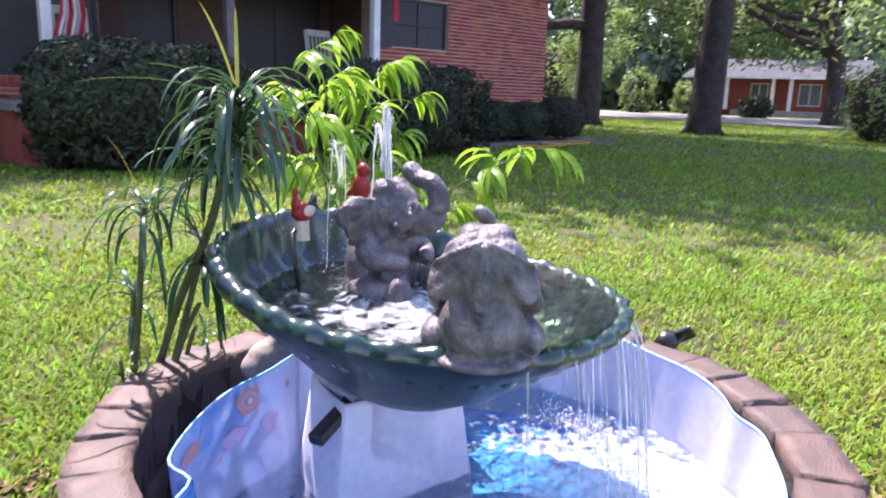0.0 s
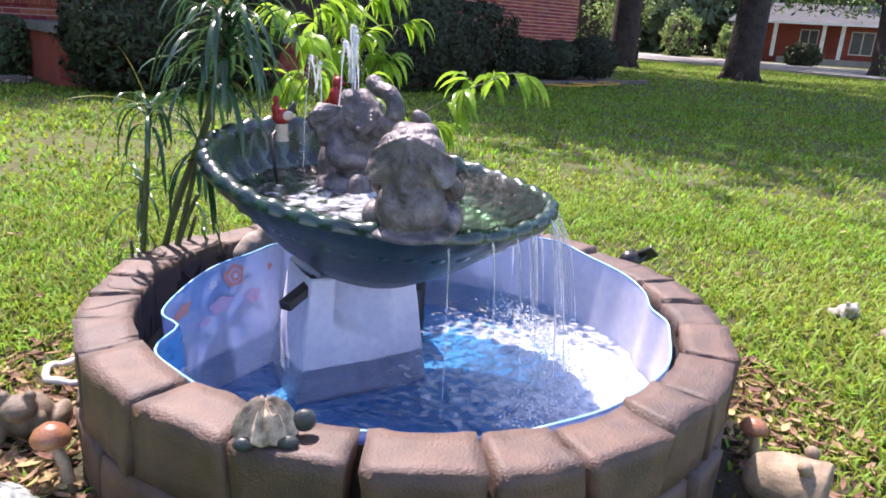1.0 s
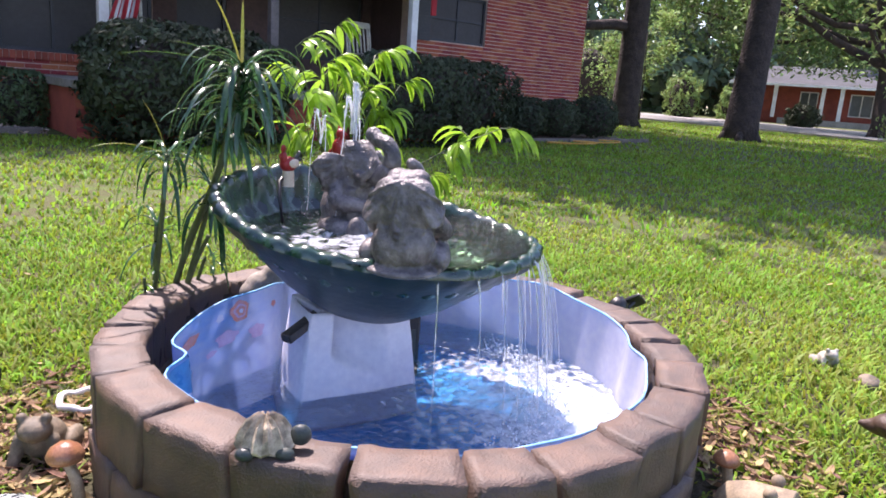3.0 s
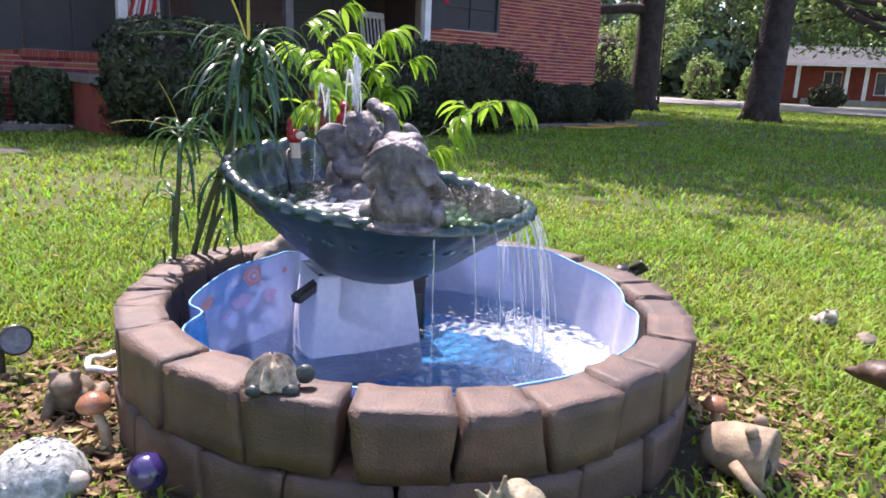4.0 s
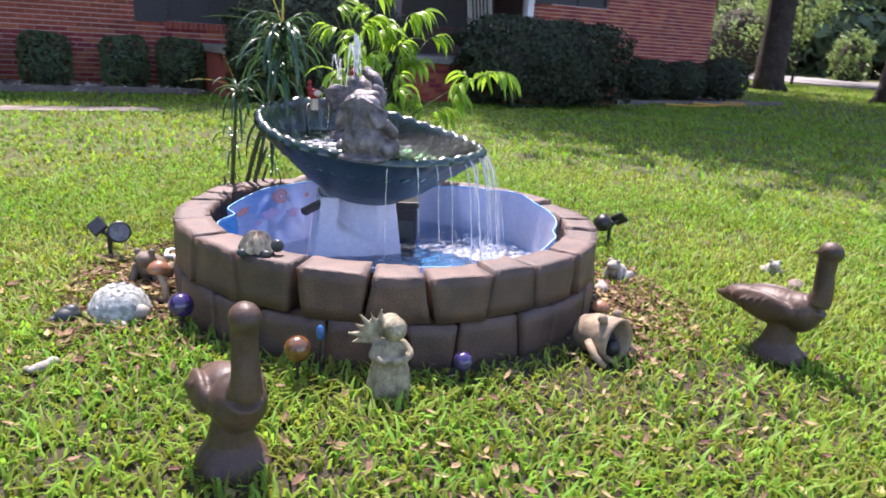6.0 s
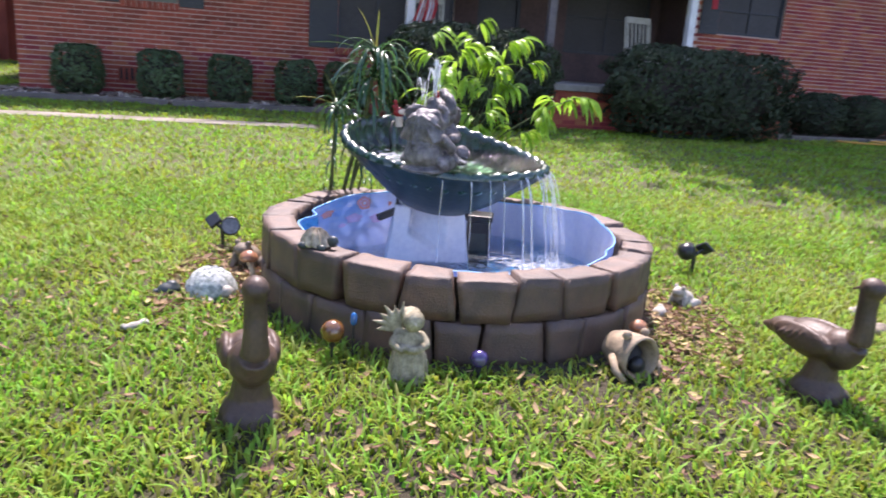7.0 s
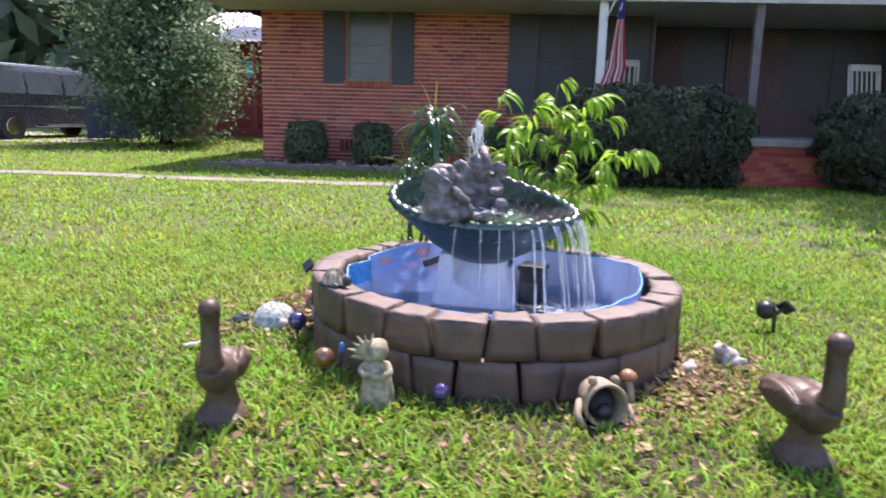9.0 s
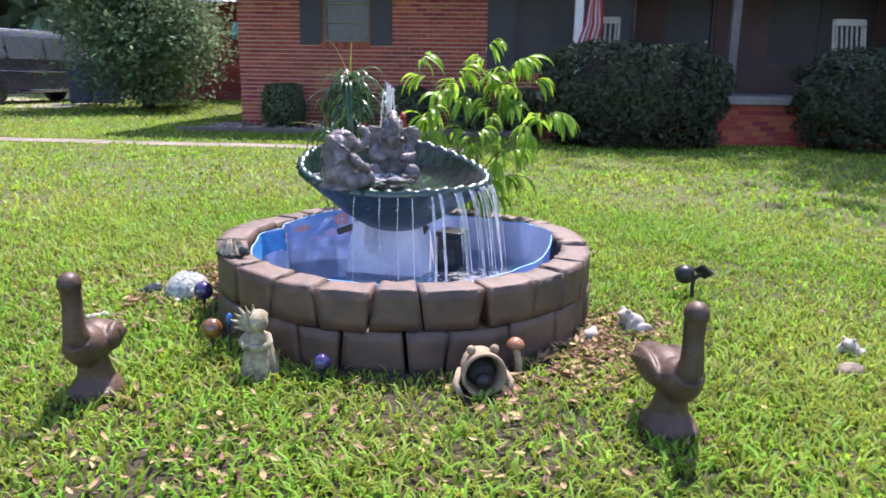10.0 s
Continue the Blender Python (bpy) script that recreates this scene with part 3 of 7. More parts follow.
for a, w0, w1, throw, flat in ((-104, 0.003, 0.0012, 0.010, 0.8), (-92, 0.0035, 0.0014, 0.012, 0.8), (-80, 0.003, 0.0014, 0.016, 0.7), (-71, 0.005, 0.002, 0.020, 0.7)):
    stream(a, w0, w1, throw, flat, M_SHEET)
# the wide glassy sheet over the lowest lip parts into many strands
for i in range(16):
    u = (i / 15) ** 0.7
    stream(-64 + 60 * u, rnd.choice((0.003, 0.004, 0.005, 0.008, 0.013)), rnd.choice((0.0015, 0.002, 0.003, 0.0055)), (0.026 + 0.018 * math.sin(u * 3.1)) * rnd.uniform(0.75, 1.15), rnd.uniform(0.25, 0.5))
for i in range(4):
    stream(-44 + 10 * i, 0.015, 0.006, 0.034, 0.12, M_SHEET)

# droplets and splash where the water lands
verts, faces = [], []
for i in range(1500):
    a = rnd.uniform(-85, 5)
    p0 = BOWL_M @ Vector((0.48 * math.cos(radians(a)), 0.48 * math.sin(radians(a)), 0))
    spread = rnd.gauss(0, 0.03)
    c = Vector((p0.x + rnd.gauss(0, 0.035), p0.y + rnd.gauss(0, 0.035), 0.1 + abs(rnd.gauss(0, 0.018))))
    s = rnd.uniform(0.0012, 0.0035)
    b0 = len(verts)
    verts += [c + Vector(d) * s for d in ((1, 0, 0), (-1, 0, 0), (0, 1, 0), (0, -1, 0), (0, 0, 1), (0, 0, -1))]
    faces += [(b0 + i0, b0 + i1, b0 + i2) for i0, i1, i2 in ((0, 2, 4), (2, 1, 4), (1, 3, 4), (3, 0, 4), (2, 0, 5), (1, 2, 5), (3, 1, 5), (0, 3, 5))]
sp = mesh_from("splash_drops", verts, faces, M_JET)
tagged(sp, "white splash drops thrown up where the streams land", "splash", kind="stuff")


# ---- things in and on the fountain ----
def fan(bm, root, side, a0, a1, size, bulge, frill, waves, droop, flare=0.0):
    """A thick fan-shaped ear swept from angle a0 to a1, bulging backwards, its edge waved like a frill."""
    na, nr_, th = 36, 8, 0.0055
    grid = {}
    for k, off in ((0, -th), (1, th)):
        for i in range(na + 1):
            for j in range(nr_ + 1):
                a, q = radians(a0 + (a1 - a0) * i / na), j / nr_
                r = size * q * (1 + 0.06 * math.cos(waves * a + 0.6)) * (0.66 + 0.34 * math.sin(math.pi * min(1, max(0, i / na))) ** 0.5)
                x = root[0] - bulge * (1 - (1 - q) ** 2) * 0.9 + bulge * 1.3 * q ** 3 + frill * q ** 3 * math.sin(waves * a) + off
                x += 0.003 * q * math.sin(22 * a) + flare * r * math.cos(a) - 0.3 * max(0.0, flare) * q * r * max(0.0, -math.sin(a)) * 2
                grid[k, i, j] = bm.verts.new((x, root[1] + side * r * math.cos(a), root[2] + r * math.sin(a) - droop * q * q * max(0, math.cos(a))))
    for i in range(na):
        for j in range(nr_):
            bm.faces.new((grid[0, i, j], grid[0, i, j + 1], grid[0, i + 1, j + 1], grid[0, i + 1, j]))
            bm.faces.new((grid[1, i, j], grid[1, i + 1, j], grid[1, i + 1, j + 1], grid[1, i, j + 1]))
        bm.faces.new((grid[0, i, nr_], grid[1, i, nr_], grid[1, i + 1, nr_], grid[0, i + 1, nr_]))
        bm.faces.new((grid[0, i, 0], grid[0, i + 1, 0], grid[1, i + 1, 0], grid[1, i, 0]))
    for j in range(nr_):
        bm.faces.new((grid[0, 0, j], grid[1, 0, j], grid[1, 0, j + 1], grid[0, 0, j + 1]))
        bm.faces.new((grid[0, na, j], grid[0, na, j + 1], grid[1, na, j + 1], grid[1, na, j]))


def bend(points, n=24):
    """Points on a smooth curve through the given ones."""
    q = [Vector(p) for p in points]
    q = [q[0] * 2 - q[1]] + q + [q[-1] * 2 - q[-2]]
    out = []
    for i in range(n + 1):
        t = i / n * (len(q) - 3)
        k = min(int(t), len(q) - 4)
        u = t - k
        a, b, c, d = q[k:k + 4]
        out.append(0.5 * (2 * b + (c - a) * u + (2 * a - 5 * b + 4 * c - d) * u * u + (3 * b - a - 3 * c + d) * u ** 3))
    return out


def statue(name, shapes, mat, label, category, at, rz=0.0, voxel=0.005, scale=1.0, smooth=3, group=""):
    """One mesh grown together out of ellipsoids ("b", centre, half axes, turn) and bent bars ("t", points, radii)."""
    bm = bmesh.new()
    for s in shapes:
        if s[0] == "b":
            ball(bm, s[1], s[2], s[3] if len(s) > 3 else (0, 0, 0))
        elif s[0] == "t":
            n_ = 4 * (len(s[1]) - 1)
            radii = [s[2][int(i / 4)] + (s[2][min(int(i / 4) + 1, len(s[2]) - 1)] - s[2][int(i / 4)]) * (i % 4) / 4 for i in range(n_ + 1)]
            tube(bm, bend(s[1], n_), radii, 12)
            for e, r in ((s[1][0], s[2][0]), (s[1][-1], s[2][-1])):
                ball(bm, e, (r * 0.98,) * 3)
        else:
            fan(bm, *s[1:])
    bmesh.ops.scale(bm, vec=(scale,) * 3, verts=bm.verts)
    me = bpy.data.meshes.new(name)
    bm.to_mesh(me)
    bm.free()
    me.materials.append(mat)
    ob = new(name, me)
    ob.matrix_basis = pose(*at, 0, 0, rz)
    r = ob.modifiers.new("grow together", "REMESH")
    r.mode, r.voxel_size, r.use_smooth_shade = "VOXEL", voxel, True
    if smooth:
        sm = ob.modifiers.new("soften", "SMOOTH")
        sm.iterations, sm.factor = smooth, 0.5
    return tagged(ob, label, category, group)


# sitting calf, facing +x: seen mostly from behind
calf = [("b", (0, 0, 0.012), (0.085, 0.084, 0.016)), ("b", (-0.01, 0, 0.06), (0.066, 0.068, 0.058)), ("b", (0.005, 0, 0.105), (0.05, 0.054, 0.05)),
        ("b", (0.02, 0, 0.16), (0.048, 0.046, 0.046)), ("b", (0.004, 0, 0.18), (0.044, 0.05, 0.034)), ("b", (0.004, 0.02, 0.198), (0.032, 0.024, 0.018)), ("b", (0.004, -0.02, 0.198), (0.032, 0.024, 0.018)),
        ("b", (0.03, 0.068, 0.036), (0.06, 0.026, 0.03), (0, 0, -14)), ("b", (0.03, -0.068, 0.036), (0.06, 0.026, 0.03), (0, 0, 14)),
        ("b", (0.085, 0.055, 0.04), (0.022, 0.026, 0.03)), ("b", (0.085, -0.055, 0.04), (0.022, 0.026, 0.03)),
        ("t", [(0.02, 0.055, 0.115), (0.045, 0.075, 0.085), (0.08, 0.05, 0.08)], [0.021, 0.019, 0.015]), ("t", [(0.02, -0.055, 0.115), (0.045, -0.075, 0.085), (0.08, -0.05, 0.08)], [0.021, 0.019, 0.015]),
        ("t", [(0.05, 0, 0.155), (0.085, 0.0, 0.158), (0.108, 0.0, 0.18), (0.11, 0.004, 0.203), (0.098, 0.016, 0.216)], [0.024, 0.02, 0.017, 0.014, 0.013])]
for sd in (1, -1):
    # each ear falls from the crown like a petal with a waved hem
    calf.append(("fan", (-0.043, sd * 0.004, 0.199), sd, -18, -108, 0.106, 0.014, 0.012, 9.0, 0.012, 0.24))
    calf.append(("b", (-0.022, sd * 0.03, 0.17), (0.024, 0.032, 0.03), (sd * 15, -10, 0)))
for i in range(5):
    calf.append(("t", [(-0.072 + 0.012 * abs(j - 3) ** 0.9, -0.05 + 0.1 * j / 6, 0.05 + 0.012 * i) for j in range(7)], [0.0035] * 7))
statue("elephant_calf_statue", calf, M_STATUE, "weathered grey sitting elephant calf statue in the bowl", "statue", (-0.168, -0.166, 0.492), rz=41, voxel=0.0033, smooth=2, scale=0.97)

# bull elephant with its trunk curled up over its brow, facing -y
bull = [("b", (0, 0, 0.03), (0.07, 0.075, 0.05)), ("b", (-0.005, 0, 0.08), (0.062, 0.066, 0.07)), ("b", (0.012, 0, 0.135), (0.05, 0.054, 0.05)), ("b", (0.035, 0, 0.195), (0.054, 0.048, 0.052)),
        ("b", (0.03, 0.02, 0.228), (0.03, 0.024, 0.024)), ("b", (0.03, -0.02, 0.228), (0.03, 0.024, 0.024)), ("b", (0.05, 0.075, 0.035), (0.062, 0.03, 0.034), (0, 0, -10)), ("b", (0.05, -0.075, 0.035), (0.062, 0.03, 0.034), (0, 0, 10)),
        ("b", (0.115, 0.075, 0.04), (0.022, 0.032, 0.04)), ("b", (0.115, -0.075, 0.04), (0.022, 0.032, 0.04)), ("b", (0.06, 0, 0.155), (0.03, 0.032, 0.02)),
        ("t", [(0.02, 0.055, 0.14), (0.05, 0.078, 0.105), (0.09, 0.04, 0.1)], [0.023, 0.022, 0.018]), ("t", [(0.02, -0.055, 0.14), (0.05, -0.078, 0.105), (0.09, -0.04, 0.1)], [0.023, 0.022, 0.018]),
        ("t", [(0.07, 0, 0.188), (0.106, 0, 0.172), (0.138, 0, 0.188), (0.147, 0, 0.22), (0.13, 0, 0.25), (0.1, 0, 0.256), (0.08, 0, 0.268)], [0.031, 0.027, 0.024, 0.021, 0.019, 0.018, 0.02]),
        ("t", [(0.065, 0.036, 0.172), (0.098, 0.05, 0.168), (0.125, 0.046, 0.19), (0.132, 0.04, 0.216)], [0.01, 0.01, 0.008, 0.004]), ("t", [(0.065, -0.036, 0.172), (0.098, -0.05, 0.168), (0.125, -0.046, 0.19), (0.132, -0.04, 0.216)], [0.01, 0.01, 0.008, 0.004])]
for sd in (1, -1):
    bull.append(("fan", (0.012, sd * 0.03, 0.205), sd, 26, -92, 0.09, -0.028, 0.006, 7.0, 0.008))
for i in range(9):
    bull.append(("t", [(0.052 + 0.006 * math.sin(j * 0.5), -0.052 + 0.104 * j / 6, 0.045 + i * 0.0105 + 0.004 * math.sin(j)) for j in range(7)], [0.0055] * 7))
statue("elephant_statue", bull, M_STATUE, "weathered grey elephant statue with raised trunk spouting water", "statue", (-0.05, 0.245, 0.47), rz=-78, voxel=0.004, smooth=1)

# jets: one from the trunk, a smaller one behind
jets = thing("water_jet", "white foaming jet spouting up beside the elephant", "water jet")


def jet(p0, rise, falls_, w):
    rj = random.Random(int(w * 1e5))
    drops = bmesh.new()
    for k, (side, reach) in enumerate(falls_):
        pts, rad = [], []
        lift = rise * (1.0, 0.84, 0.72, 0.93)[k]
        for i in range(40):
            t = i / 39
            z = p0[2] + 4 * lift * t * (1 - t) - (0.0 if t < 0.5 else (t - 0.5) * 2 * (p0[2] - WATER_Z - 0.02))
            c = Vector((p0[0] + side[0] * reach * t + 0.003 * noise.noise((t * 9, w * 99, 2)), p0[1] + side[1] * reach * t + 0.003 * noise.noise((t * 9, w * 99, 7)), z))
            pts.append(c)
            top = math.exp(-((t - 0.42) / 0.16) ** 2)
            rad.append(w * (0.4 + 0.45 * top + 0.4 * (t < 0.4)) * max(0.25, 1 + 0.8 * noise.noise((t * 26, reach * 50, 1))) * (1 - 0.55 * t))
            for _ in range(4):
                s_ = rj.uniform(0.0003, 0.0009)
                m = Matrix.Translation(c + Vector((rj.gauss(0, 1), rj.gauss(0, 1), rj.gauss(0, 1))) * (0.003 + 0.006 * t)) @ Matrix.Diagonal((s_, s_, s_ * rj.uniform(1, 3), 1))
                bmesh.ops.create_icosphere(drops, subdivisions=1, radius=1, matrix=m)
        part("jet", tube(bmesh.new(), pts, rad, 7), M_JET, jets, smooth=True)
    tagged(part("spray", drops, M_JET, jets, "loose white drops", smooth=True), kind="stuff")


jet((-0.056, 0.222, 0.735), 0.122, (((-0.5, -0.85), 0.03), ((0.9, 0.2), 0.03), ((-0.95, -0.2), 0.05), ((0.3, -0.9), 0.012)), 0.0066)
jet((-0.075, 0.345, 0.70), 0.085, (((-0.9, -0.35), 0.05), ((0.6, -0.6), 0.02)), 0.0034)

# red-combed rooster figurine on the rim behind the elephant
M_RED = material("red paint", (0.36, 0.025, 0.022), (0.24, 0.016, 0.016), scale=30, rough=0.35, bump=0.2)
M_BLACK = material("black plastic", (0.018, 0.018, 0.02), (0.03, 0.03, 0.03), scale=20, rough=0.35, bump=0.15)
M_CREAM = material("cream paint", (0.72, 0.66, 0.52), (0.6, 0.5, 0.36), scale=30, rough=0.45, bump=0.2)
M_TEAL = material("dark teal paint", (0.03, 0.042, 0.045), (0.05, 0.06, 0.05), scale=24, rough=0.4, bump=0.2)
statue("bird_figurine", [("b", (0, 0, 0.03), (0.02, 0.017, 0.03)), ("b", (0.004, 0, 0.068), (0.014, 0.013, 0.015)), ("t", [(0.012, 0, 0.07), (0.028, 0, 0.066)], [0.005, 0.001]), ("t", [(-0.01, 0, 0.03), (-0.035, 0, 0.012)], [0.009, 0.004]), ("t", [(0.0, 0, 0.078), (-0.006, 0, 0.093)], [0.006, 0.001]), ("b", (0, 0, -0.015), (0.02, 0.02, 0.02))],
       M_RED, "small bright red bird figurine behind the elephant", "figurine", (-0.02, 0.345, 0.655), rz=-60, voxel=0.0026, smooth=1)
rooster = thing("rooster_figurine", "small painted rooster figurine with red comb on the bowl rim", "figurine", (-0.165, 0.345, 0.63), rz=200)
rooster.scale = (0.8, 0.8, 0.8)
part("perch", tube(bmesh.new(), [(0, 0, -0.05), (0, 0, 0.0)], [0.02, 0.018], 12), M_CREAM, rooster, "cream foot")
part("body", ball(ball(bmesh.new(), (0, 0, 0.02), (0.032, 0.022, 0.024)), (0.022, 0, 0.04), (0.012, 0.012, 0.022)), M_RED, rooster, "red painted body", smooth=True)
part("wing", ball(ball(bmesh.new(), (-0.006, 0.019, 0.024), (0.022, 0.006, 0.014)), (-0.006, -0.019, 0.024), (0.022, 0.006, 0.014)), M_CREAM, rooster, "cream wings", smooth=True)
part("comb", ball(ball(bmesh.new(), (0.024, 0, 0.07), (0.012, 0.004, 0.012)), (0.036, 0, 0.046), (0.004, 0.004, 0.009)), M_RED, rooster, "red comb and wattle", smooth=True)
part("tail", tube(tube(bmesh.new(), [(-0.025, 0, 0.025), (-0.05, 0, 0.055), (-0.06, 0, 0.04)], [0.008, 0.007, 0.002]), [(-0.025, 0, 0.02), (-0.055, 0, 0.035), (-0.066, 0, 0.02)], [0.007, 0.006, 0.002]), M_TEAL, rooster, "dark teal tail feathers", smooth=True)
tub = tube(bmesh.new(), [(-0.2, 0.3, WATER_Z - 0.01), (-0.205, 0.31, 0.57), (-0.19, 0.34, 0.605), (-0.16, 0.36, 0.62)], [0.005] * 4, 8)
tagged(part("pump_hose", tub, M_BLACK, smooth=True), "thin black pump hose rising from the bowl water", "hose")

# white cut bucket that carries the bowl, with dark brackets
M_BUCKET = material("white bucket plastic", (0.74, 0.75, 0.82), (0.66, 0.67, 0.76), scale=6, rough=0.45, bump=0.15, bump_scale=20, translucent=0.15)
ped = thing("bucket_stand", "upturned white plastic box carrying the bowl in the pool", "stand")
P0, P1, P2, P3 = Vector((-0.237, 0.135, 0)), Vector((0.095, 0.085, 0)), Vector((0.14, 0.30, 0)), Vector((-0.19, 0.35, 0))
ctr = (P0 + P1 + P2 + P3) / 4


def panel(a, b, dented=False):
    """One side of the box; the dented one is pushed in along a cut beside its edge."""
    bm = bmesh.new()
    n_ = (b - a).cross(Vector((0, 0, 1))).normalized()
    top = lambda p: Vector((ctr.x + (p.x - ctr.x) * 0.78, ctr.y + (p.y - ctr.y) * 0.78, 0.312))
    cols, rows_ = (40, 32) if dented else (8, 6)
    grid = []
    for i in range(cols + 1):
        u = i / cols
        lo, hi = a.lerp(b, u), top(a).lerp(top(b), u)
        col = []
        for j in range(rows_ + 1):
            w = j / rows_
            p = Vector((lo.x, lo.y, 0.022)).lerp(hi, w) + n_ * 0.012 * math.sin(u * math.pi) * (1 - 0.6 * w)
            if dented:
                cut = 0.60 - 0.55 * (u - 0.24)
                inside = min(1.0, max(0.0, (u - 0.23) / 0.03)) * min(1.0, max(0.0, (w - cut) / 0.1))
                p -= n_ * 0.085 * inside * max(0.0, 1 - (u - 0.24) / 0.5) ** 1.1
                p += n_ * 0.004 * noise.noise((u * 5, w * 5, 2))
            col.append(bm.verts.new(p))
        grid.append(col)
    for i in range(cols):
        for j in range(rows_):
            bm.faces.new((grid[i][j], grid[i + 1][j], grid[i + 1][j + 1], grid[i][j + 1]))
    return bm


for a, b, nt in ((P0, P1, True), (P1, P2, False), (P2, P3, False), (P3, P0, False)):
    ob = part("side_panel", panel(a, b, nt), M_BUCKET, ped, "white panel pushed in beside a cut" if nt else "", smooth=True)
    sol = ob.modifiers.new("thickness", "SOLIDIFY")
    sol.thickness, sol.offset = 0.005, -1
part("top_plate", boxed(-0.165, 0.08, 0.165, 0.31, 0.30, 0.314, 0.004), M_BUCKET, ped)
brk = thing("bowl_bracket", "dark wet wooden bars under the bowl", "bracket")
for (p, q, w) in (((-0.262, 0.15, 0.262), (-0.09, 0.21, 0.318), 0.015), ((-0.12, 0.12, 0.312), (0.03, 0.1, 0.316), 0.014), ((0.1, 0.2, 0.27), (0.02, 0.2, 0.318), 0.016), ((-0.03, 0.11, 0.322), (0.06, 0.26, 0.322), 0.02)):
    d = Vector(q) - Vector(p)
    m = Matrix.Translation((Vector(p) + Vector(q)) / 2) @ d.to_track_quat("X", "Z").to_matrix().to_4x4()
    part("bar", boxed(-d.length / 2, d.length / 2, -w, w, -0.011, 0.011, 0.004, m), M_BLACK, brk)
pump = thing("pump_box", "black plastic pump box standing in the pool", "pump", (0.2, 0.33, 0.022), rz=-20)
part("housing", boxed(-0.05, 0.05, -0.05, 0.05, 0, 0.2, 0.008), M_BLACK, pump)
part("cap", boxed(-0.056, 0.056, -0.056, 0.056, 0.2, 0.225, 0.006), M_BLACK, pump)
part("grille", boxed(-0.035, 0.035, -0.056, -0.049, 0.03, 0.15, 0.002), M_TEAL, pump)
M_STONE = material("beige stone", (0.34, 0.30, 0.26), (0.24, 0.21, 0.18), scale=14, rough=0.9, bump=0.5, bump_scale=60, depth=0.006)
statue("support_stone", [("b", (0, 0, 0.03), (0.055, 0.045, 0.045)), ("b", (-0.03, 0.0, 0.015), (0.04, 0.04, 0.035)), ("b", (0.03, -0.01, 0.06), (0.04, 0.035, 0.04))], M_STONE, "rounded beige stone wedged between ring and bowl", "stone", (-0.13, 0.55, 0.24), voxel=0.006)


# ---- garden figures ----
def goose_shapes(k):
    """A goose on a flared foot, facing +x; k stretches its hind part."""
    raw = [("t", [(0, 0, 0.0), (0, 0, 0.03), (0.0, 0, 0.06), (0.008, 0, 0.11)], [0.078, 0.072, 0.05, 0.04]),
            ("b", (-0.03, 0, 0.16), (0.12, 0.06, 0.056), (0, 0, 0)), ("b", (-0.1, 0, 0.164), (0.1, 0.05, 0.036), (0, 0, 0)), ("t", [(-0.14, 0, 0.162), (-0.19, 0, 0.153), (-0.222, 0, 0.15)], [0.034, 0.02, 0.008]),
            ("b", (0.045, 0, 0.165), (0.06, 0.056, 0.056)), ("t", [(0.05, 0, 0.15), (0.083, 0, 0.19), (0.093, 0, 0.24), (0.09, 0, 0.29), (0.091, 0, 0.34)], [0.046, 0.036, 0.028, 0.0255, 0.027]),
            ("b", (0.094, 0, 0.353), (0.034, 0.03, 0.031)), ("t", [(0.075, 0, 0.35), (0.054, 0, 0.345), (0.04, 0, 0.338)], [0.009, 0.0055, 0.0035]),
            ("b", (-0.05, 0.052, 0.168), (0.105, 0.018, 0.04), (0, 0, 5)), ("b", (-0.05, -0.052, 0.168), (0.105, 0.018, 0.04), (0, 0, -5)), ("b", (0.03, 0.042, 0.018), (0.045, 0.026, 0.022)), ("b", (0.03, -0.042, 0.018), (0.045, 0.026, 0.022)),
            *(("t", [(-0.03 - 0.022 * i, sd * 0.069, 0.193 - 0.004 * i), (-0.045 - 0.022 * i, sd * 0.0715, 0.168), (-0.065 - 0.022 * i, sd * 0.067, 0.15 + 0.002 * i)], [0.003, 0.0035, 0.002]) for i in range(4) for sd in (1, -1))]
    back = lambda p: (p[0] * k if p[0] < 0 else p[0], p[1], p[2])
    return [(h, back(q), (w[0] * (k if q[0] < -0.02 else 1), *w[1:]), *rest) if h == "b" else (h, [back(p) for p in q], w, *rest) for h, q, w, *rest in raw]


statue("goose_statue", goose_shapes(0.58), M_BRONZE, "brown resin goose statue facing the lawn, upright neck", "statue", (-0.718, -0.882, 0), rz=-83, voxel=0.0045, smooth=2, group="goose statues")
statue("goose_statue", goose_shapes(0.93), M_BRONZE, "brown resin goose statue standing beside the ring", "statue", (0.854, -0.921, 0), rz=-78, voxel=0.0045, smooth=2, group="goose statues")

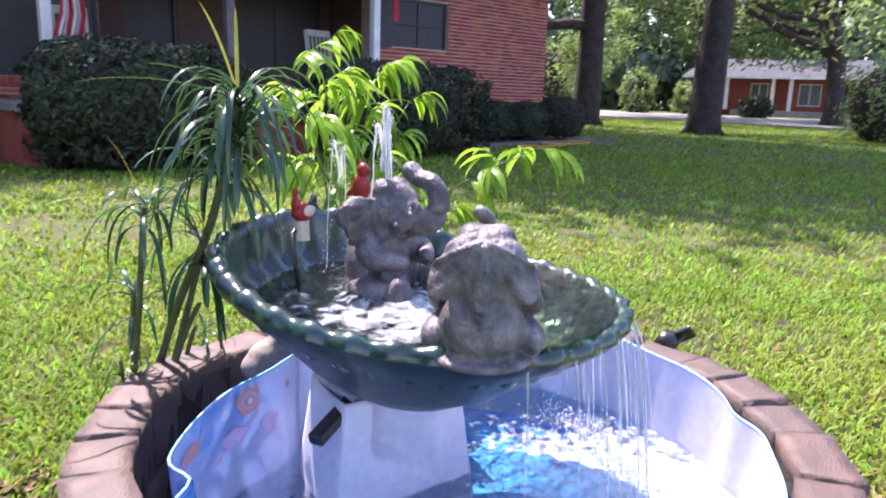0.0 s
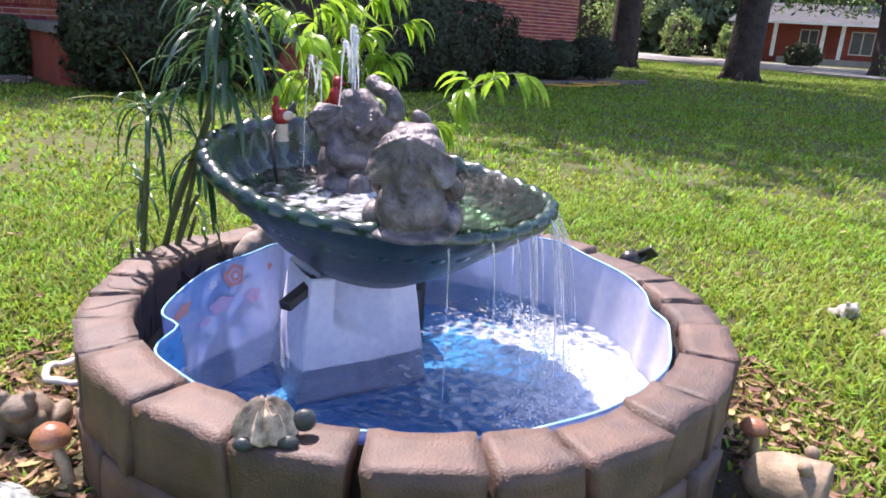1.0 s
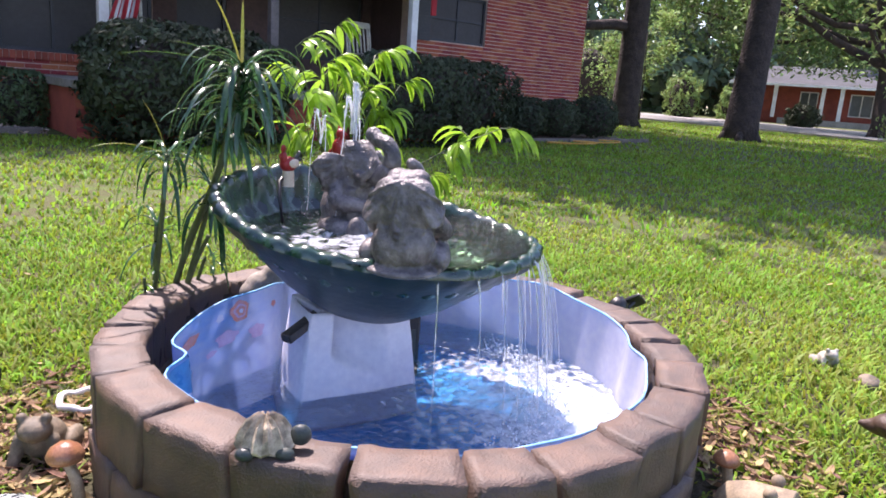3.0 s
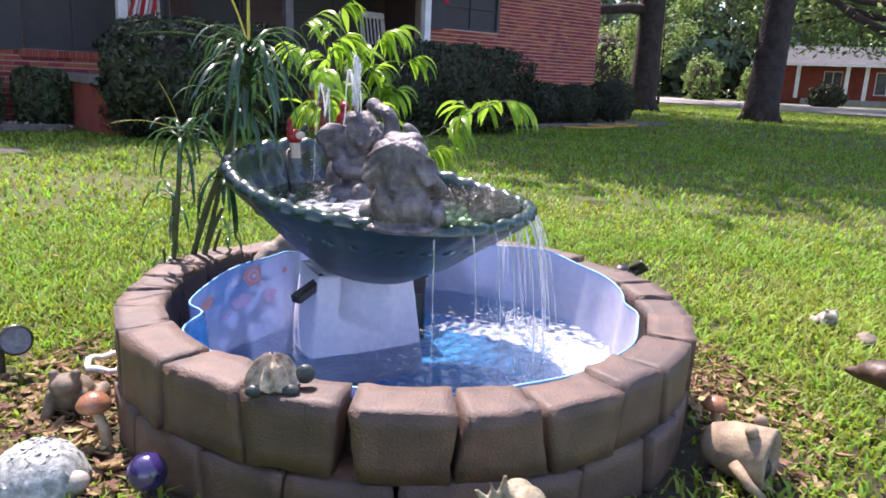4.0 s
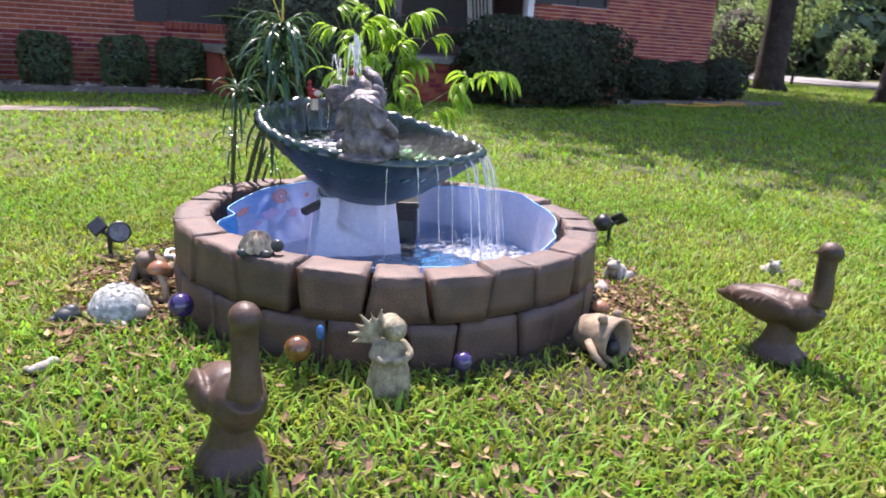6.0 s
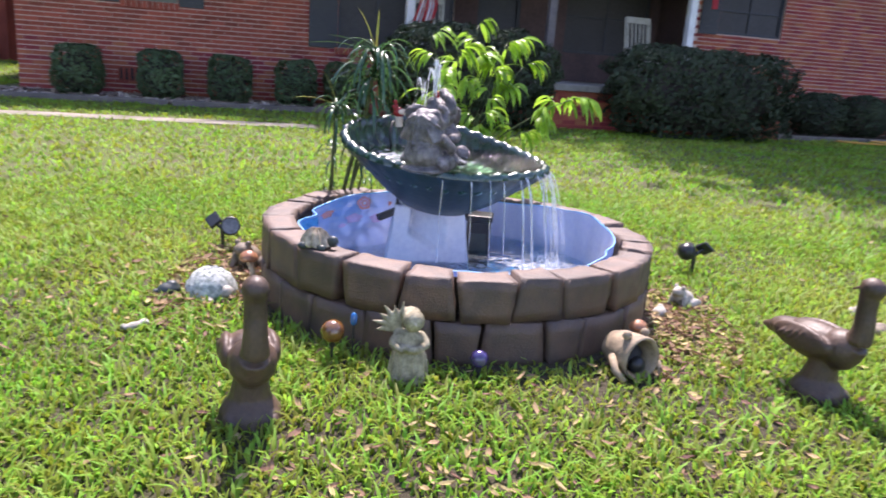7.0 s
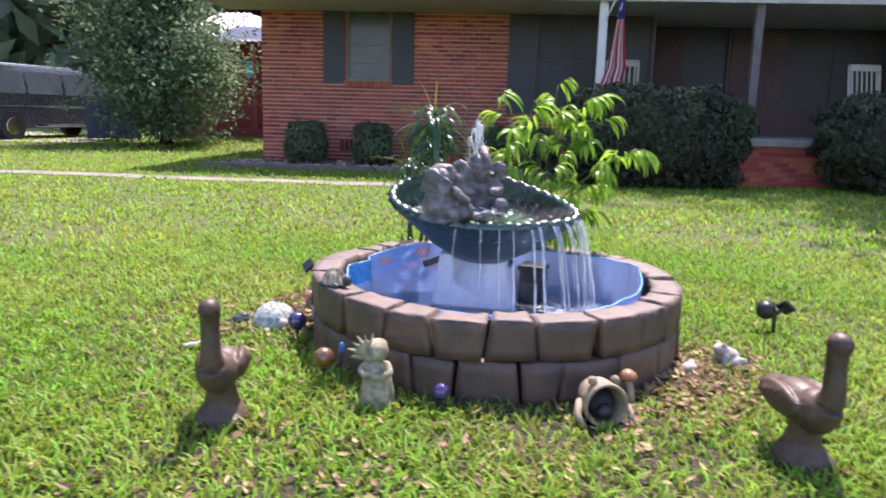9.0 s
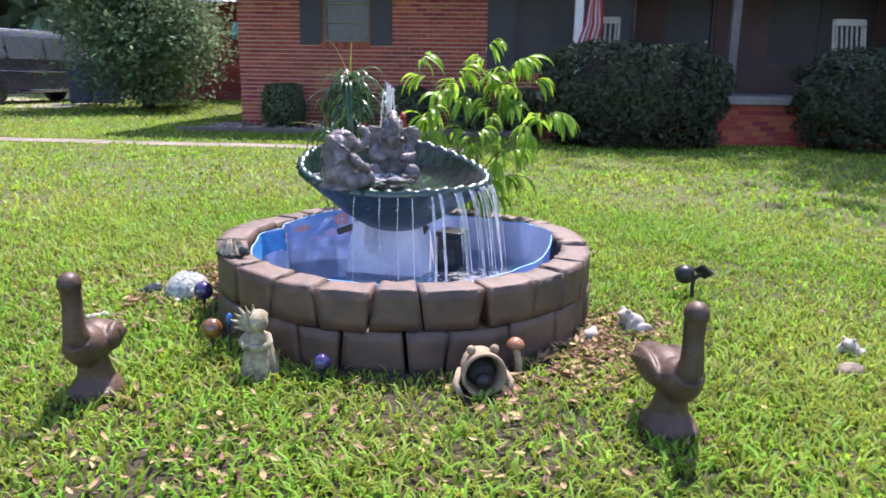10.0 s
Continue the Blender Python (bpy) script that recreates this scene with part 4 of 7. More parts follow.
M_MOSS = material("mossy cast stone", (0.42, 0.37, 0.25), (0.16, 0.14, 0.085), scale=28, rough=0.9, bump=0.6, bump_scale=110, depth=0.005, fine=160)
figure = [("t", [(0, 0, 0), (0, 0, 0.03), (0, 0, 0.08), (0, 0, 0.12)], [0.046, 0.05, 0.044, 0.03]), ("b", (0, 0, 0.122), (0.034, 0.028, 0.03)), ("b", (0.008, 0.012, 0.178), (0.03, 0.028, 0.03)), ("b", (0.012, 0.026, 0.17), (0.016, 0.012, 0.012)),
          ("t", [(0.03, 0, 0.135), (0.045, 0.02, 0.115), (0.015, 0.04, 0.105), (-0.01, 0.042, 0.11)], [0.012, 0.011, 0.01, 0.009]), ("t", [(-0.03, 0, 0.135), (-0.045, 0.02, 0.115), (-0.02, 0.042, 0.105)], [0.012, 0.011, 0.01]),
          *(("t", [(-0.026, -0.008, 0.135), (-0.03 - 0.034 * math.cos(radians(w)), -0.014, 0.15 + 0.034 * math.sin(radians(w))), (-0.032 - (0.062 + 0.008 * (i % 2)) * math.cos(radians(w)), -0.012, 0.152 + (0.062 + 0.008 * (i % 2)) * math.sin(radians(w)))], [0.006, 0.0085, 0.003]) for i, w in enumerate((-12, 10, 32, 54, 76, 98))),
          ("b", (0.0, -0.01, 0.19), (0.027, 0.022, 0.02)), ("b", (0.012, 0.04, 0.176), (0.005, 0.007, 0.005)),
          ("b", (0.03, 0.025, 0.012), (0.016, 0.022, 0.012)), ("b", (-0.03, 0.025, 0.012), (0.016, 0.022, 0.012))]
for i in range(10):
    a = i * math.tau / 10
    figure.append(("t", [(0.05 * math.cos(a), 0.05 * math.sin(a), 0.01), (0.046 * math.cos(a), 0.046 * math.sin(a), 0.06), (0.036 * math.cos(a), 0.036 * math.sin(a), 0.1)], [0.008, 0.006, 0.004]))
figure = [(k, tuple(c * (-1, 1, 1)[i] for i, c in enumerate(q[0])), *q[1:]) if k == "b" else (k, [(-p[0], p[1], p[2]) for p in q[0]], q[1]) for k, *q in figure]
statue("garden_figure_statue", figure, M_MOSS, "mossy pale stone winged garden figure leaning at the ring", "statue", (-0.303, -0.712, 0), rz=-12 + 180, voxel=0.0034, smooth=2)

# turtle on the ring
M_SHELLT = material("turtle shell paint", (0.60, 0.50, 0.37), (0.19, 0.155, 0.11), scale=40, rough=0.7, bump=0.6, bump_scale=120, depth=0.004)
turtle = thing("turtle_figurine", "small painted turtle figurine with ridged shell on the blocks", "figurine", (-0.528, -0.307, 0.266), rz=-28)
turtle.scale = (0.92, 0.92, 1.2)
bm = bmesh.new()
lathe(bm, [(0.0005, 0.052), (0.015, 0.051), (0.032, 0.042), (0.046, 0.026), (0.053, 0.012), (0.05, 0.008)], 26, lambda a, i: (0.0028 * math.cos(13 * a) * (i > 0), 0.003 * math.cos(13 * a) * (i > 0)))
for v in bm.verts:
    v.co.y *= 0.85
part("shell", bm, M_SHELLT, turtle, "tan ridged shell", smooth=False)
part("belly", ball(bmesh.new(), (0, 0, 0.01), (0.048, 0.042, 0.011)), M_TEAL, turtle, smooth=True)
part("head", ball(bmesh.new(), (0.06, 0, 0.022), (0.02, 0.015, 0.015)), M_TEAL, turtle, "dark head", smooth=True)
for x, y in ((0.034, 0.036), (0.034, -0.036), (-0.034, 0.034), (-0.034, -0.034)):
    part("leg", ball(bmesh.new(), (x, y, 0.009), (0.017, 0.012, 0.009)), M_TEAL, turtle, smooth=True)


# gazing balls on stakes
def gazing_ball(at, r, mat, label, tilt=0.0):
    g = thing("gazing_ball", label, "garden ball", (at[0], at[1], 0), group="gazing balls")
    part("globe", ball(bmesh.new(), (0, 0, at[2]), (r, r, r), seg=28), mat, g, smooth=True)
    part("collar", tube(bmesh.new(), [(0, 0, at[2] - r - 0.012), (0, 0, at[2] - r + 0.006)], [0.008, 0.01], 10), M_BLACK, g)
    part("stake", tube(bmesh.new(), [(0, 0, -0.03), (0, 0, at[2] - r)], [0.003, 0.004], 8), M_BLACK, g)


M_PURPLE = material("purple glass", (0.045, 0.025, 0.13), (0.02, 0.015, 0.06), scale=40, rough=0.12, bump=0.1, coat=0.8, spec=0.8)
M_AMBER = material("amber glass", (0.19, 0.085, 0.022), (0.11, 0.045, 0.015), scale=40, rough=0.15, bump=0.1, coat=0.8, spec=0.8)
M_BLUEG = material("blue glass", (0.02, 0.16, 0.42), (0.02, 0.1, 0.3), scale=40, rough=0.15, bump=0.1, coat=0.8)
gazing_ball((-0.71, -0.155, 0.085), 0.036, M_PURPLE, "dark purple glass ball on a stake beside the blocks")
gazing_ball((-0.498, -0.59, 0.1), 0.034, M_AMBER, "amber brown glass ball on a stake beside the blocks")
gazing_ball((-0.108, -0.735, 0.066), 0.026, M_PURPLE, "small purple glass ball low in the grass")
gem = thing("glass_drop_stake", "small blue glass drop on a thin black stake", "garden stake", (-0.44, -0.59, 0))
part("drop", ball(bmesh.new(), (0, 0, 0.135), (0.011, 0.011, 0.02)), M_BLUEG, gem, smooth=True)
part("stake", tube(bmesh.new(), [(0, 0, -0.03), (0, 0, 0.12)], [0.003, 0.003], 6), M_BLACK, gem)


# mushrooms
M_CAP = material("brown mushroom cap", (0.36, 0.17, 0.08), (0.26, 0.11, 0.06), scale=25, rough=0.35, bump=0.2, coat=0.3)
M_STALK = material("mushroom stalk", (0.46, 0.38, 0.26), (0.34, 0.26, 0.17), scale=30, rough=0.7, bump=0.3)


def mushroom(at, r, h, lean, label):
    g = thing("mushroom_ornament", label, "ornament", at, group="mushrooms")
    c = Vector((lean[0], lean[1], h))
    bm = lathe(bmesh.new(), [(0.0005, r * 0.75), (r * 0.4, r * 0.68), (r * 0.8, r * 0.38), (r, 0), (r * 0.93, -r * 0.25), (r * 0.6, -r * 0.34), (r * 0.2, -r * 0.2)], 26)
    for v in bm.verts:
        v.co += c
    part("cap", bm, M_CAP, g, "glossy brown cap", smooth=True)
    part("stalk", tube(bmesh.new(), [(0, 0, -0.02), c * 0.5 + Vector((0.004, 0, 0)), c - Vector((0, 0, r * 0.1))], [0.014, 0.011, 0.012], 10), M_STALK, g, smooth=True)


mushroom((-0.715, 0.115, 0), 0.036, 0.105, (-0.02, 0.03), "brown capped mushroom ornament leaning beside the blocks")
mushroom((0.475, -0.59, 0), 0.03, 0.09, (-0.014, 0.008), "brown capped mushroom ornament behind the toad house")

# frog figures
M_FROG = material("weathered frog resin", (0.23, 0.18, 0.125), (0.10, 0.085, 0.06), scale=35, rough=0.65, bump=0.5, bump_scale=90, depth=0.004)
frog = [("b", (0, 0, 0.035), (0.045, 0.035, 0.034), (0, -20, 0)), ("b", (0.035, 0, 0.066), (0.028, 0.026, 0.019)), ("b", (0.035, 0.018, 0.085), (0.009, 0.009, 0.009)), ("b", (0.035, -0.018, 0.085), (0.009, 0.009, 0.009)),
        ("b", (-0.02, 0.038, 0.022), (0.036, 0.014, 0.02)), ("b", (-0.02, -0.038, 0.022), (0.036, 0.014, 0.02)), ("t", [(0.03, 0.025, 0.045), (0.045, 0.034, 0.0)], [0.011, 0.01]), ("t", [(0.03, -0.025, 0.045), (0.045, -0.034, 0.0)], [0.011, 0.01])]
statue("frog_figurine", frog, M_FROG, "brown weathered frog figurine sitting among dead leaves", "figurine", (-0.735, 0.36, 0), rz=-120, voxel=0.0035, scale=1.35, group="frogs")
M_GREYF = material("pale grey cast stone", (0.44, 0.41, 0.35), (0.27, 0.25, 0.21), scale=30, rough=0.85, bump=0.5, bump_scale=90, depth=0.004)
statue("frog_figurine", frog, M_GREYF, "pale grey stone frog figurine beside the ring", "figurine", (0.895, -0.165, 0), rz=200, voxel=0.0035, scale=1.0, group="frogs")
statue("frog_figurine", frog, M_GREYF, "small grey stone frog figurine out on the lawn", "figurine", (1.575, -0.33, 0), rz=230, voxel=0.0035, scale=0.85, group="frogs")
statue("turtle_stone", [("b", (0, 0, 0.02), (0.05, 0.036, 0.026)), ("b", (0.05, 0, 0.018), (0.02, 0.012, 0.012)), ("b", (0.03, 0.03, 0.008), (0.015, 0.01, 0.008)), ("b", (0.03, -0.03, 0.008), (0.015, 0.01, 0.008)), ("b", (-0.03, 0.03, 0.008), (0.015, 0.01, 0.008)), ("b", (-0.03, -0.03, 0.008), (0.015, 0.01, 0.008))],
       M_FROG, "small brown turtle stone lying on the lawn", "figurine", (1.5, -0.5, 0), rz=30, voxel=0.0035)
statue("pebble_figure", [("b", (0, 0, 0.018), (0.032, 0.026, 0.022)), ("b", (0.02, 0.005, 0.033), (0.014, 0.014, 0.012))], M_GREYF, "small grey stone figure in the grass", "figurine", (0.73, -0.27, 0), rz=40, voxel=0.003)

statue("broken_figurine", [("b", (0, 0, 0.012), (0.034, 0.016, 0.013), (0, 0, 20)), ("b", (0.03, 0.006, 0.016), (0.016, 0.014, 0.014)), ("b", (-0.028, 0.008, 0.01), (0.014, 0.01, 0.01))], M_GREYF, "small broken pale figurine lying in the grass", "figurine", (-1.065, -0.29, 0), rz=15, voxel=0.003)

# white scaled turtle shell ornament
M_CHALK = material("chalky white paint", (0.50, 0.53, 0.50), (0.19, 0.22, 0.20), scale=60, rough=0.8, bump=0.5, bump_scale=140, depth=0.004)
hump = thing("shell_ornament", "large chalky white scaled shell ornament on the grass", "ornament", (-0.86, 0.04, 0), rz=-50)
part("dome", lathe(bmesh.new(), [(0.0005, 0.098), (0.035, 0.094), (0.065, 0.075), (0.086, 0.04), (0.09, 0.012), (0.084, -0.01)], 36), M_CHALK, hump, smooth=True)
bm = bmesh.new()
for i in range(150):
    u, a = 0.06 + 0.94 * ((i + 0.5) / 150) ** 0.8, i * 2.399
    th = u * 1.45
    p = Vector((0.09 * math.sin(th) * math.cos(a), 0.09 * math.sin(th) * math.sin(a), 0.098 * math.cos(th) + 0.002))
    nrm = Vector((p.x, p.y, p.z * 0.9)).normalized()
    m = Matrix.Translation(p) @ nrm.to_track_quat("Z", "Y").to_matrix().to_4x4() @ Matrix.Rotation(rnd.uniform(0, 6), 4, "Z") @ Matrix.Rotation(0.35, 4, "X")
    r = bmesh.ops.create_circle(bm, cap_ends=True, radius=0.0095, segments=6, matrix=m)
tagged(part("scale_cover", bm, M_CHALK, hump, "overlapping white scales"), kind="stuff")
part("head", ball(ball(bmesh.new(), (0.084, 0, 0.03), (0.024, 0.022, 0.022)), (0.07, 0, 0.024), (0.024, 0.03, 0.022)), M_GREYF, hump, "grey blunt head", smooth=True)
for x, y in ((0.06, 0.065), (0.06, -0.065), (-0.06, 0.065), (-0.06, -0.065)):
    part("foot", ball(bmesh.new(), (x, y, 0.008), (0.028, 0.02, 0.014)), M_GREYF, hump, smooth=True)
statue("small_tortoise_stone", [("b", (0, 0, 0.022), (0.04, 0.032, 0.026)), ("b", (0.042, 0, 0.018), (0.016, 0.012, 0.012)), ("b", (-0.01, 0, 0.04), (0.022, 0.02, 0.014))], M_TEAL, "small dark tortoise ornament on the grass", "ornament", (-1.0, 0.03, 0), rz=200, voxel=0.003)

# toad house: an arched pot on its side with a dark ball in its mouth
M_CLAY = material("beige pottery", (0.36, 0.28, 0.18), (0.2, 0.155, 0.105), scale=25, rough=0.75, bump=0.5, bump_scale=60, depth=0.005)
toad = thing("toad_house", "beige pottery toad house with an open dark mouth", "toad house", (0.36, -0.715, 0), rz=14)
bm = bmesh.new()
rows = []
for j, (y, r) in enumerate(((0.085, 0.022), (0.07, 0.045), (0.03, 0.06), (-0.02, 0.066), (-0.055, 0.07), (-0.062, 0.066), (-0.05, 0.058), (-0.01, 0.054), (0.04, 0.044), (0.065, 0.02))):
    rows.append([bm.verts.new((r * math.cos(a) * 0.95, y, 0.058 + r * math.sin(a) * (1.05 if math.sin(a) > 0 else 0.85))) for a in (k * math.tau / 24 for k in range(24))])
for r0, r1 in zip(rows, rows[1:]):
    for k in range(24):
        bm.faces.new((r0[k], r1[k], r1[(k + 1) % 24], r0[(k + 1) % 24]))
bm.faces.new(rows[0])
bm.faces.new(rows[-1])
part("pot", bm, M_CLAY, toad, "beige rimmed pot on its side", smooth=True)
# solid dark plug inside the pot paints the shade of its cavity
part("hollow_shade", ball(bmesh.new(), (0, 0.012, 0.052), (0.046, 0.05, 0.044)), M_DARK, toad, "dark plug that paints the shade inside the pot", smooth=True)
part("ball_inside", ball(bmesh.new(), (0, -0.04, 0.04), (0.026, 0.022, 0.026)), M_BLACK, toad, "glossy dark ball in the mouth", smooth=True)
for s in (-1, 1):
    part("eye_knob", ball(bmesh.new(), (s * 0.034, -0.02, 0.128), (0.014, 0.014, 0.014)), M_CLAY, toad, smooth=True)
for s in (-1, 1):
    part("arm", tube(bmesh.new(), [(s * 0.06, 0.0, 0.06), (s * 0.082, -0.04, 0.035), (s * 0.07, -0.07, 0.008)], [0.013, 0.011, 0.009], 8), M_CLAY, toad, smooth=True)


# solar spot lights
M_LENS = material("lamp lens", (0.20, 0.20, 0.19), (0.12, 0.12, 0.12), scale=60, rough=0.2, bump=0.3, bump_scale=200, coat=0.5)


def solar_light(at, rz, label):
    g = thing("solar_spotlight", label, "garden light", at, rz=rz, group="solar spotlights")
    g.scale = (1.25, 1.25, 1.25)
    part("stake", tube(bmesh.new(), [(0, 0, -0.04), (0, 0, 0.075)], [0.004, 0.008], 8), M_BLACK, g)
    m = Matrix.Translation((0.027, -0.008, 0.082)) @ Matrix.Rotation(radians(65), 4, "X")
    bm = lathe(bmesh.new(), [(0.001, -0.03), (0.016, -0.028), (0.03, -0.012), (0.033, 0.012), (0.029, 0.014)], 24)
    for v in bm.verts:
        v.co = m @ v.co
    head = part("lamp_head", bm, M_BLACK, g, "round black lamp head", smooth=True)
    bm = bmesh.new()
    bmesh.ops.create_circle(bm, cap_ends=True, radius=0.029, segments=24, matrix=m @ Matrix.Translation((0, 0, 0.008)))
    part("lens", bm, M_LENS, head, "clear ribbed lens")
    m = Matrix.Translation((-0.03, 0.008, 0.1)) @ Matrix.Rotation(radians(-40), 4, "Y") @ Matrix.Rotation(radians(45), 4, "X")
    p = part("solar_panel", boxed(-0.024, 0.024, -0.024, 0.024, -0.006, 0.006, 0.005, m), M_BLACK, g, "tilted black solar panel")
    part("cell", boxed(-0.02, 0.02, -0.02, 0.02, 0.006, 0.0075, 0, m), M_SHUTTER, p)
    part("joint", tube(bmesh.new(), [(-0.027, 0.008, 0.096), (0, 0, 0.072), (0.025, -0.004, 0.082)], [0.006, 0.009, 0.007], 8), M_BLACK, g)


solar_light((-0.85, 0.65, 0), 0, "black solar spotlight on a stake near the fallen leaves")
solar_light((1.207, 0.262, 0), 172, "black solar spotlight on a stake in the lawn")
loop = [(-0.615 + 0.05 * math.cos(a), 0.56 + 0.06 * math.sin(a), 0.02 + 0.012 * math.sin(a * 2) ** 2) for a in (0.9 + i * math.tau / 16 for i in range(13))]
tagged(part("hose_loop", tube(bmesh.new(), loop, [0.009] * 13, 8), M_WHITE, smooth=True), "loop of white hose leaning at the ring", "hose")

# ---- plants beside the fountain ----
M_STRAP = material("strap leaves", (0.03, 0.09, 0.035), (0.045, 0.12, 0.045), scale=12, rough=0.24, bump=0, spread=0.35, translucent=0.28, coat=0.6)
M_STRAPY = material("yellowing strap leaves", (0.22, 0.28, 0.05), (0.28, 0.25, 0.06), scale=12, rough=0.35, bump=0, spread=0.2, island=True, translucent=0.45)
M_BAMBOO = material("bamboo leaves", (0.30, 0.50, 0.035), (0.19, 0.36, 0.04), scale=8, rough=0.32, bump=0, spread=0.3, translucent=0.5)
M_CANE = material("green cane", (0.10, 0.13, 0.05), (0.07, 0.09, 0.04), scale=20, rough=0.5, bump=0.3)


def blade(bm, p, d, length, width, droop, segs=7, fold=0.18):
    """A strap leaf from p in direction d that bends down under its weight, folded along its midrib."""
    p, d = Vector(p), Vector(d).normalized()
    rows = []
    for i in range(segs + 1):
        t = i / segs
        w = width * (0.55 + 0.9 * t) * (1 - t) ** 0.55 if t < 1 else 0
        s = d.cross(Vector((0, 0, 1)))
        s = s.normalized() if s.length > 1e-3 else Vector((1, 0, 0))
        up = s.cross(d)
        rows.append((bm.verts.new(p - s * w + up * w * fold * 2), bm.verts.new(p), bm.verts.new(p + s * w + up * w * fold * 2)) if i < segs else (bm.verts.new(p),))
        p = p + d * (length / segs)
        d = (d + Vector((0, 0, -droop / segs * (0.6 + t)))).normalized()
    for r0, r1 in zip(rows, rows[1:]):
        if len(r1) == 3:
            bm.faces.new((r0[0], r0[1], r1[1], r1[0]))
            bm.faces.new((r0[1], r0[2], r1[2], r1[1]))
        else:
            bm.faces.new((r0[0], r0[1], r1[0]))
            bm.faces.new((r0[1], r0[2], r1[0]))


def lance(bm, p, d, length, width, droop, segs=6, fold=0.14, roll=0.0):
    """A lance-shaped leaf, widest a third of the way out, on a thin stalk."""
    p, d = Vector(p), Vector(d).normalized()
    rows = []
    for i in range(segs + 1):
        t = i / segs
        w = width * math.sin(math.pi * min(1.0, 0.04 + t ** 0.72 * 0.96)) if i < segs else 0
        s = d.cross(Vector((0, 0, 1)))
        s = s.normalized() if s.length > 1e-3 else Vector((1, 0, 0))
        s = Matrix.Rotation(roll, 3, d) @ s
        up = s.cross(d)
        rows.append((bm.verts.new(p - s * w + up * w * fold * 2), bm.verts.new(p), bm.verts.new(p + s * w + up * w * fold * 2)) if i < segs else (bm.verts.new(p),))
        p = p + d * (length / segs)
        d = (d + Vector((0, 0, -droop / segs * (0.6 + t)))).normalized()
    for r0, r1 in zip(rows, rows[1:]):
        if len(r1) == 3:
            bm.faces.new((r0[0], r0[1], r1[1], r1[0]))
            bm.faces.new((r0[1], r0[2], r1[2], r1[1]))
        else:
            bm.faces.new((r0[0], r0[1], r1[0]))
            bm.faces.new((r0[1], r0[2], r1[0]))


def tuft(parent, at, count, length, width, seed, yellow=(), young=(), low=-0.1, depth=0.05):
    """A crown of strap leaves that rise a little, arch over and hang; yellow and young: stiff leaves of their own direction and length."""
    rn = random.Random(seed)
    for i in range(count):
        a, el = i * 2.4 + rn.uniform(-0.3, 0.3), rn.uniform(low, 1.05)
        d = Vector((math.cos(a) * math.cos(el), math.sin(a) * math.cos(el), math.sin(el)))
        bm = bmesh.new()
        blade(bm, Vector(at) + Vector((0, 0, rn.uniform(-depth, 0.015))), d, length * rn.uniform(0.65, 1.2), width * rn.uniform(0.7, 1.15), rn.uniform(2.2, 5.6), segs=9)
        part("leaf", bm, M_STRAP, parent, smooth=True)
    for d, ln in young:
        bm = bmesh.new()
        blade(bm, at, d, ln, width, 0.55, segs=9)
        part("leaf", bm, M_STRAP, parent, smooth=True)
    for d, ln in yellow:
        bm = bmesh.new()
        blade(bm, at, d, ln, width * 0.62, 0.75, segs=9)
        part("young_leaf", bm, M_STRAPY, parent, "upright yellow-green young leaf", smooth=True)


drac = thing("dracaena_plant", "dark green dracaena with drooping strap leaves beside the ring", "plant", (-0.33, 0.69, 0))
stems = []
for pts, r in (([(0, 0, -0.02), (0.02, -0.05, 0.35), (0.055, -0.18, 0.62), (0.074, -0.268, 0.86)], 0.011), ([(-0.03, 0.01, -0.02), (-0.045, -0.04, 0.3), (-0.06, -0.12, 0.645)], 0.009), ([(0.03, 0.02, -0.02), (0.045, -0.05, 0.3), (0.055, -0.13, 0.55)], 0.009), ([(0.0, 0.03, -0.02), (-0.03, 0.0, 0.25), (-0.06, -0.03, 0.44)], 0.008),
               ([(0.05, 0, -0.02), (0.075, -0.02, 0.22), (0.09, -0.03, 0.34)], 0.007), ([(-0.02, -0.01, 0), (-0.05, -0.03, 0.18), (-0.08, -0.05, 0.3)], 0.006), ([(0.02, -0.01, -0.02), (0.045, -0.06, 0.3), (0.06, -0.1, 0.42)], 0.008)):
    pts = [(x - 0.05 * max(0, 1 - z / 0.45), y + 0.055 * max(0, 1 - z / 0.45), z) for x, y, z in pts]
    stems.append(part("stem", tube(bmesh.new(), bend(pts, 12), [r * (1 - 0.3 * i / 12) for i in range(13)], 8), M_CANE, drac, smooth=True))
tuft(stems[0], (0.074, -0.268, 0.865), 62, 0.225, 0.0095, 1, yellow=(((-0.35, -0.1, 1), 0.19), ((0.03, 0.06, 1), 0.17)), young=(((-0.9, 0.2, 0.25), 0.29), ((-0.8, -0.25, 0.4), 0.22)), depth=0.1)
tuft(stems[0], (0.06, -0.2, 0.72), 20, 0.22, 0.0095, 2, low=-0.5)
tuft(stems[1], (-0.06, -0.122, 0.645), 17, 0.185, 0.0085, 3, yellow=(((-0.3, 0.05, 1), 0.15), ((-0.9, -0.1, 0.35), 0.2)))
tuft(stems[2], (0.055, -0.13, 0.56), 16, 0.19, 0.009, 4, low=-0.5)
tuft(stems[3], (-0.06, -0.03, 0.44), 10, 0.15, 0.0075, 5)
tuft(stems[4], (0.09, -0.03, 0.34), 9, 0.13, 0.006, 6)
tuft(stems[5], (-0.08, -0.05, 0.3), 9, 0.13, 0.006, 7)

bamboo = thing("bamboo_plant", "bright green bamboo with drooping lance leaf sprays behind the bowl", "plant", (0.24, 0.74, 0))
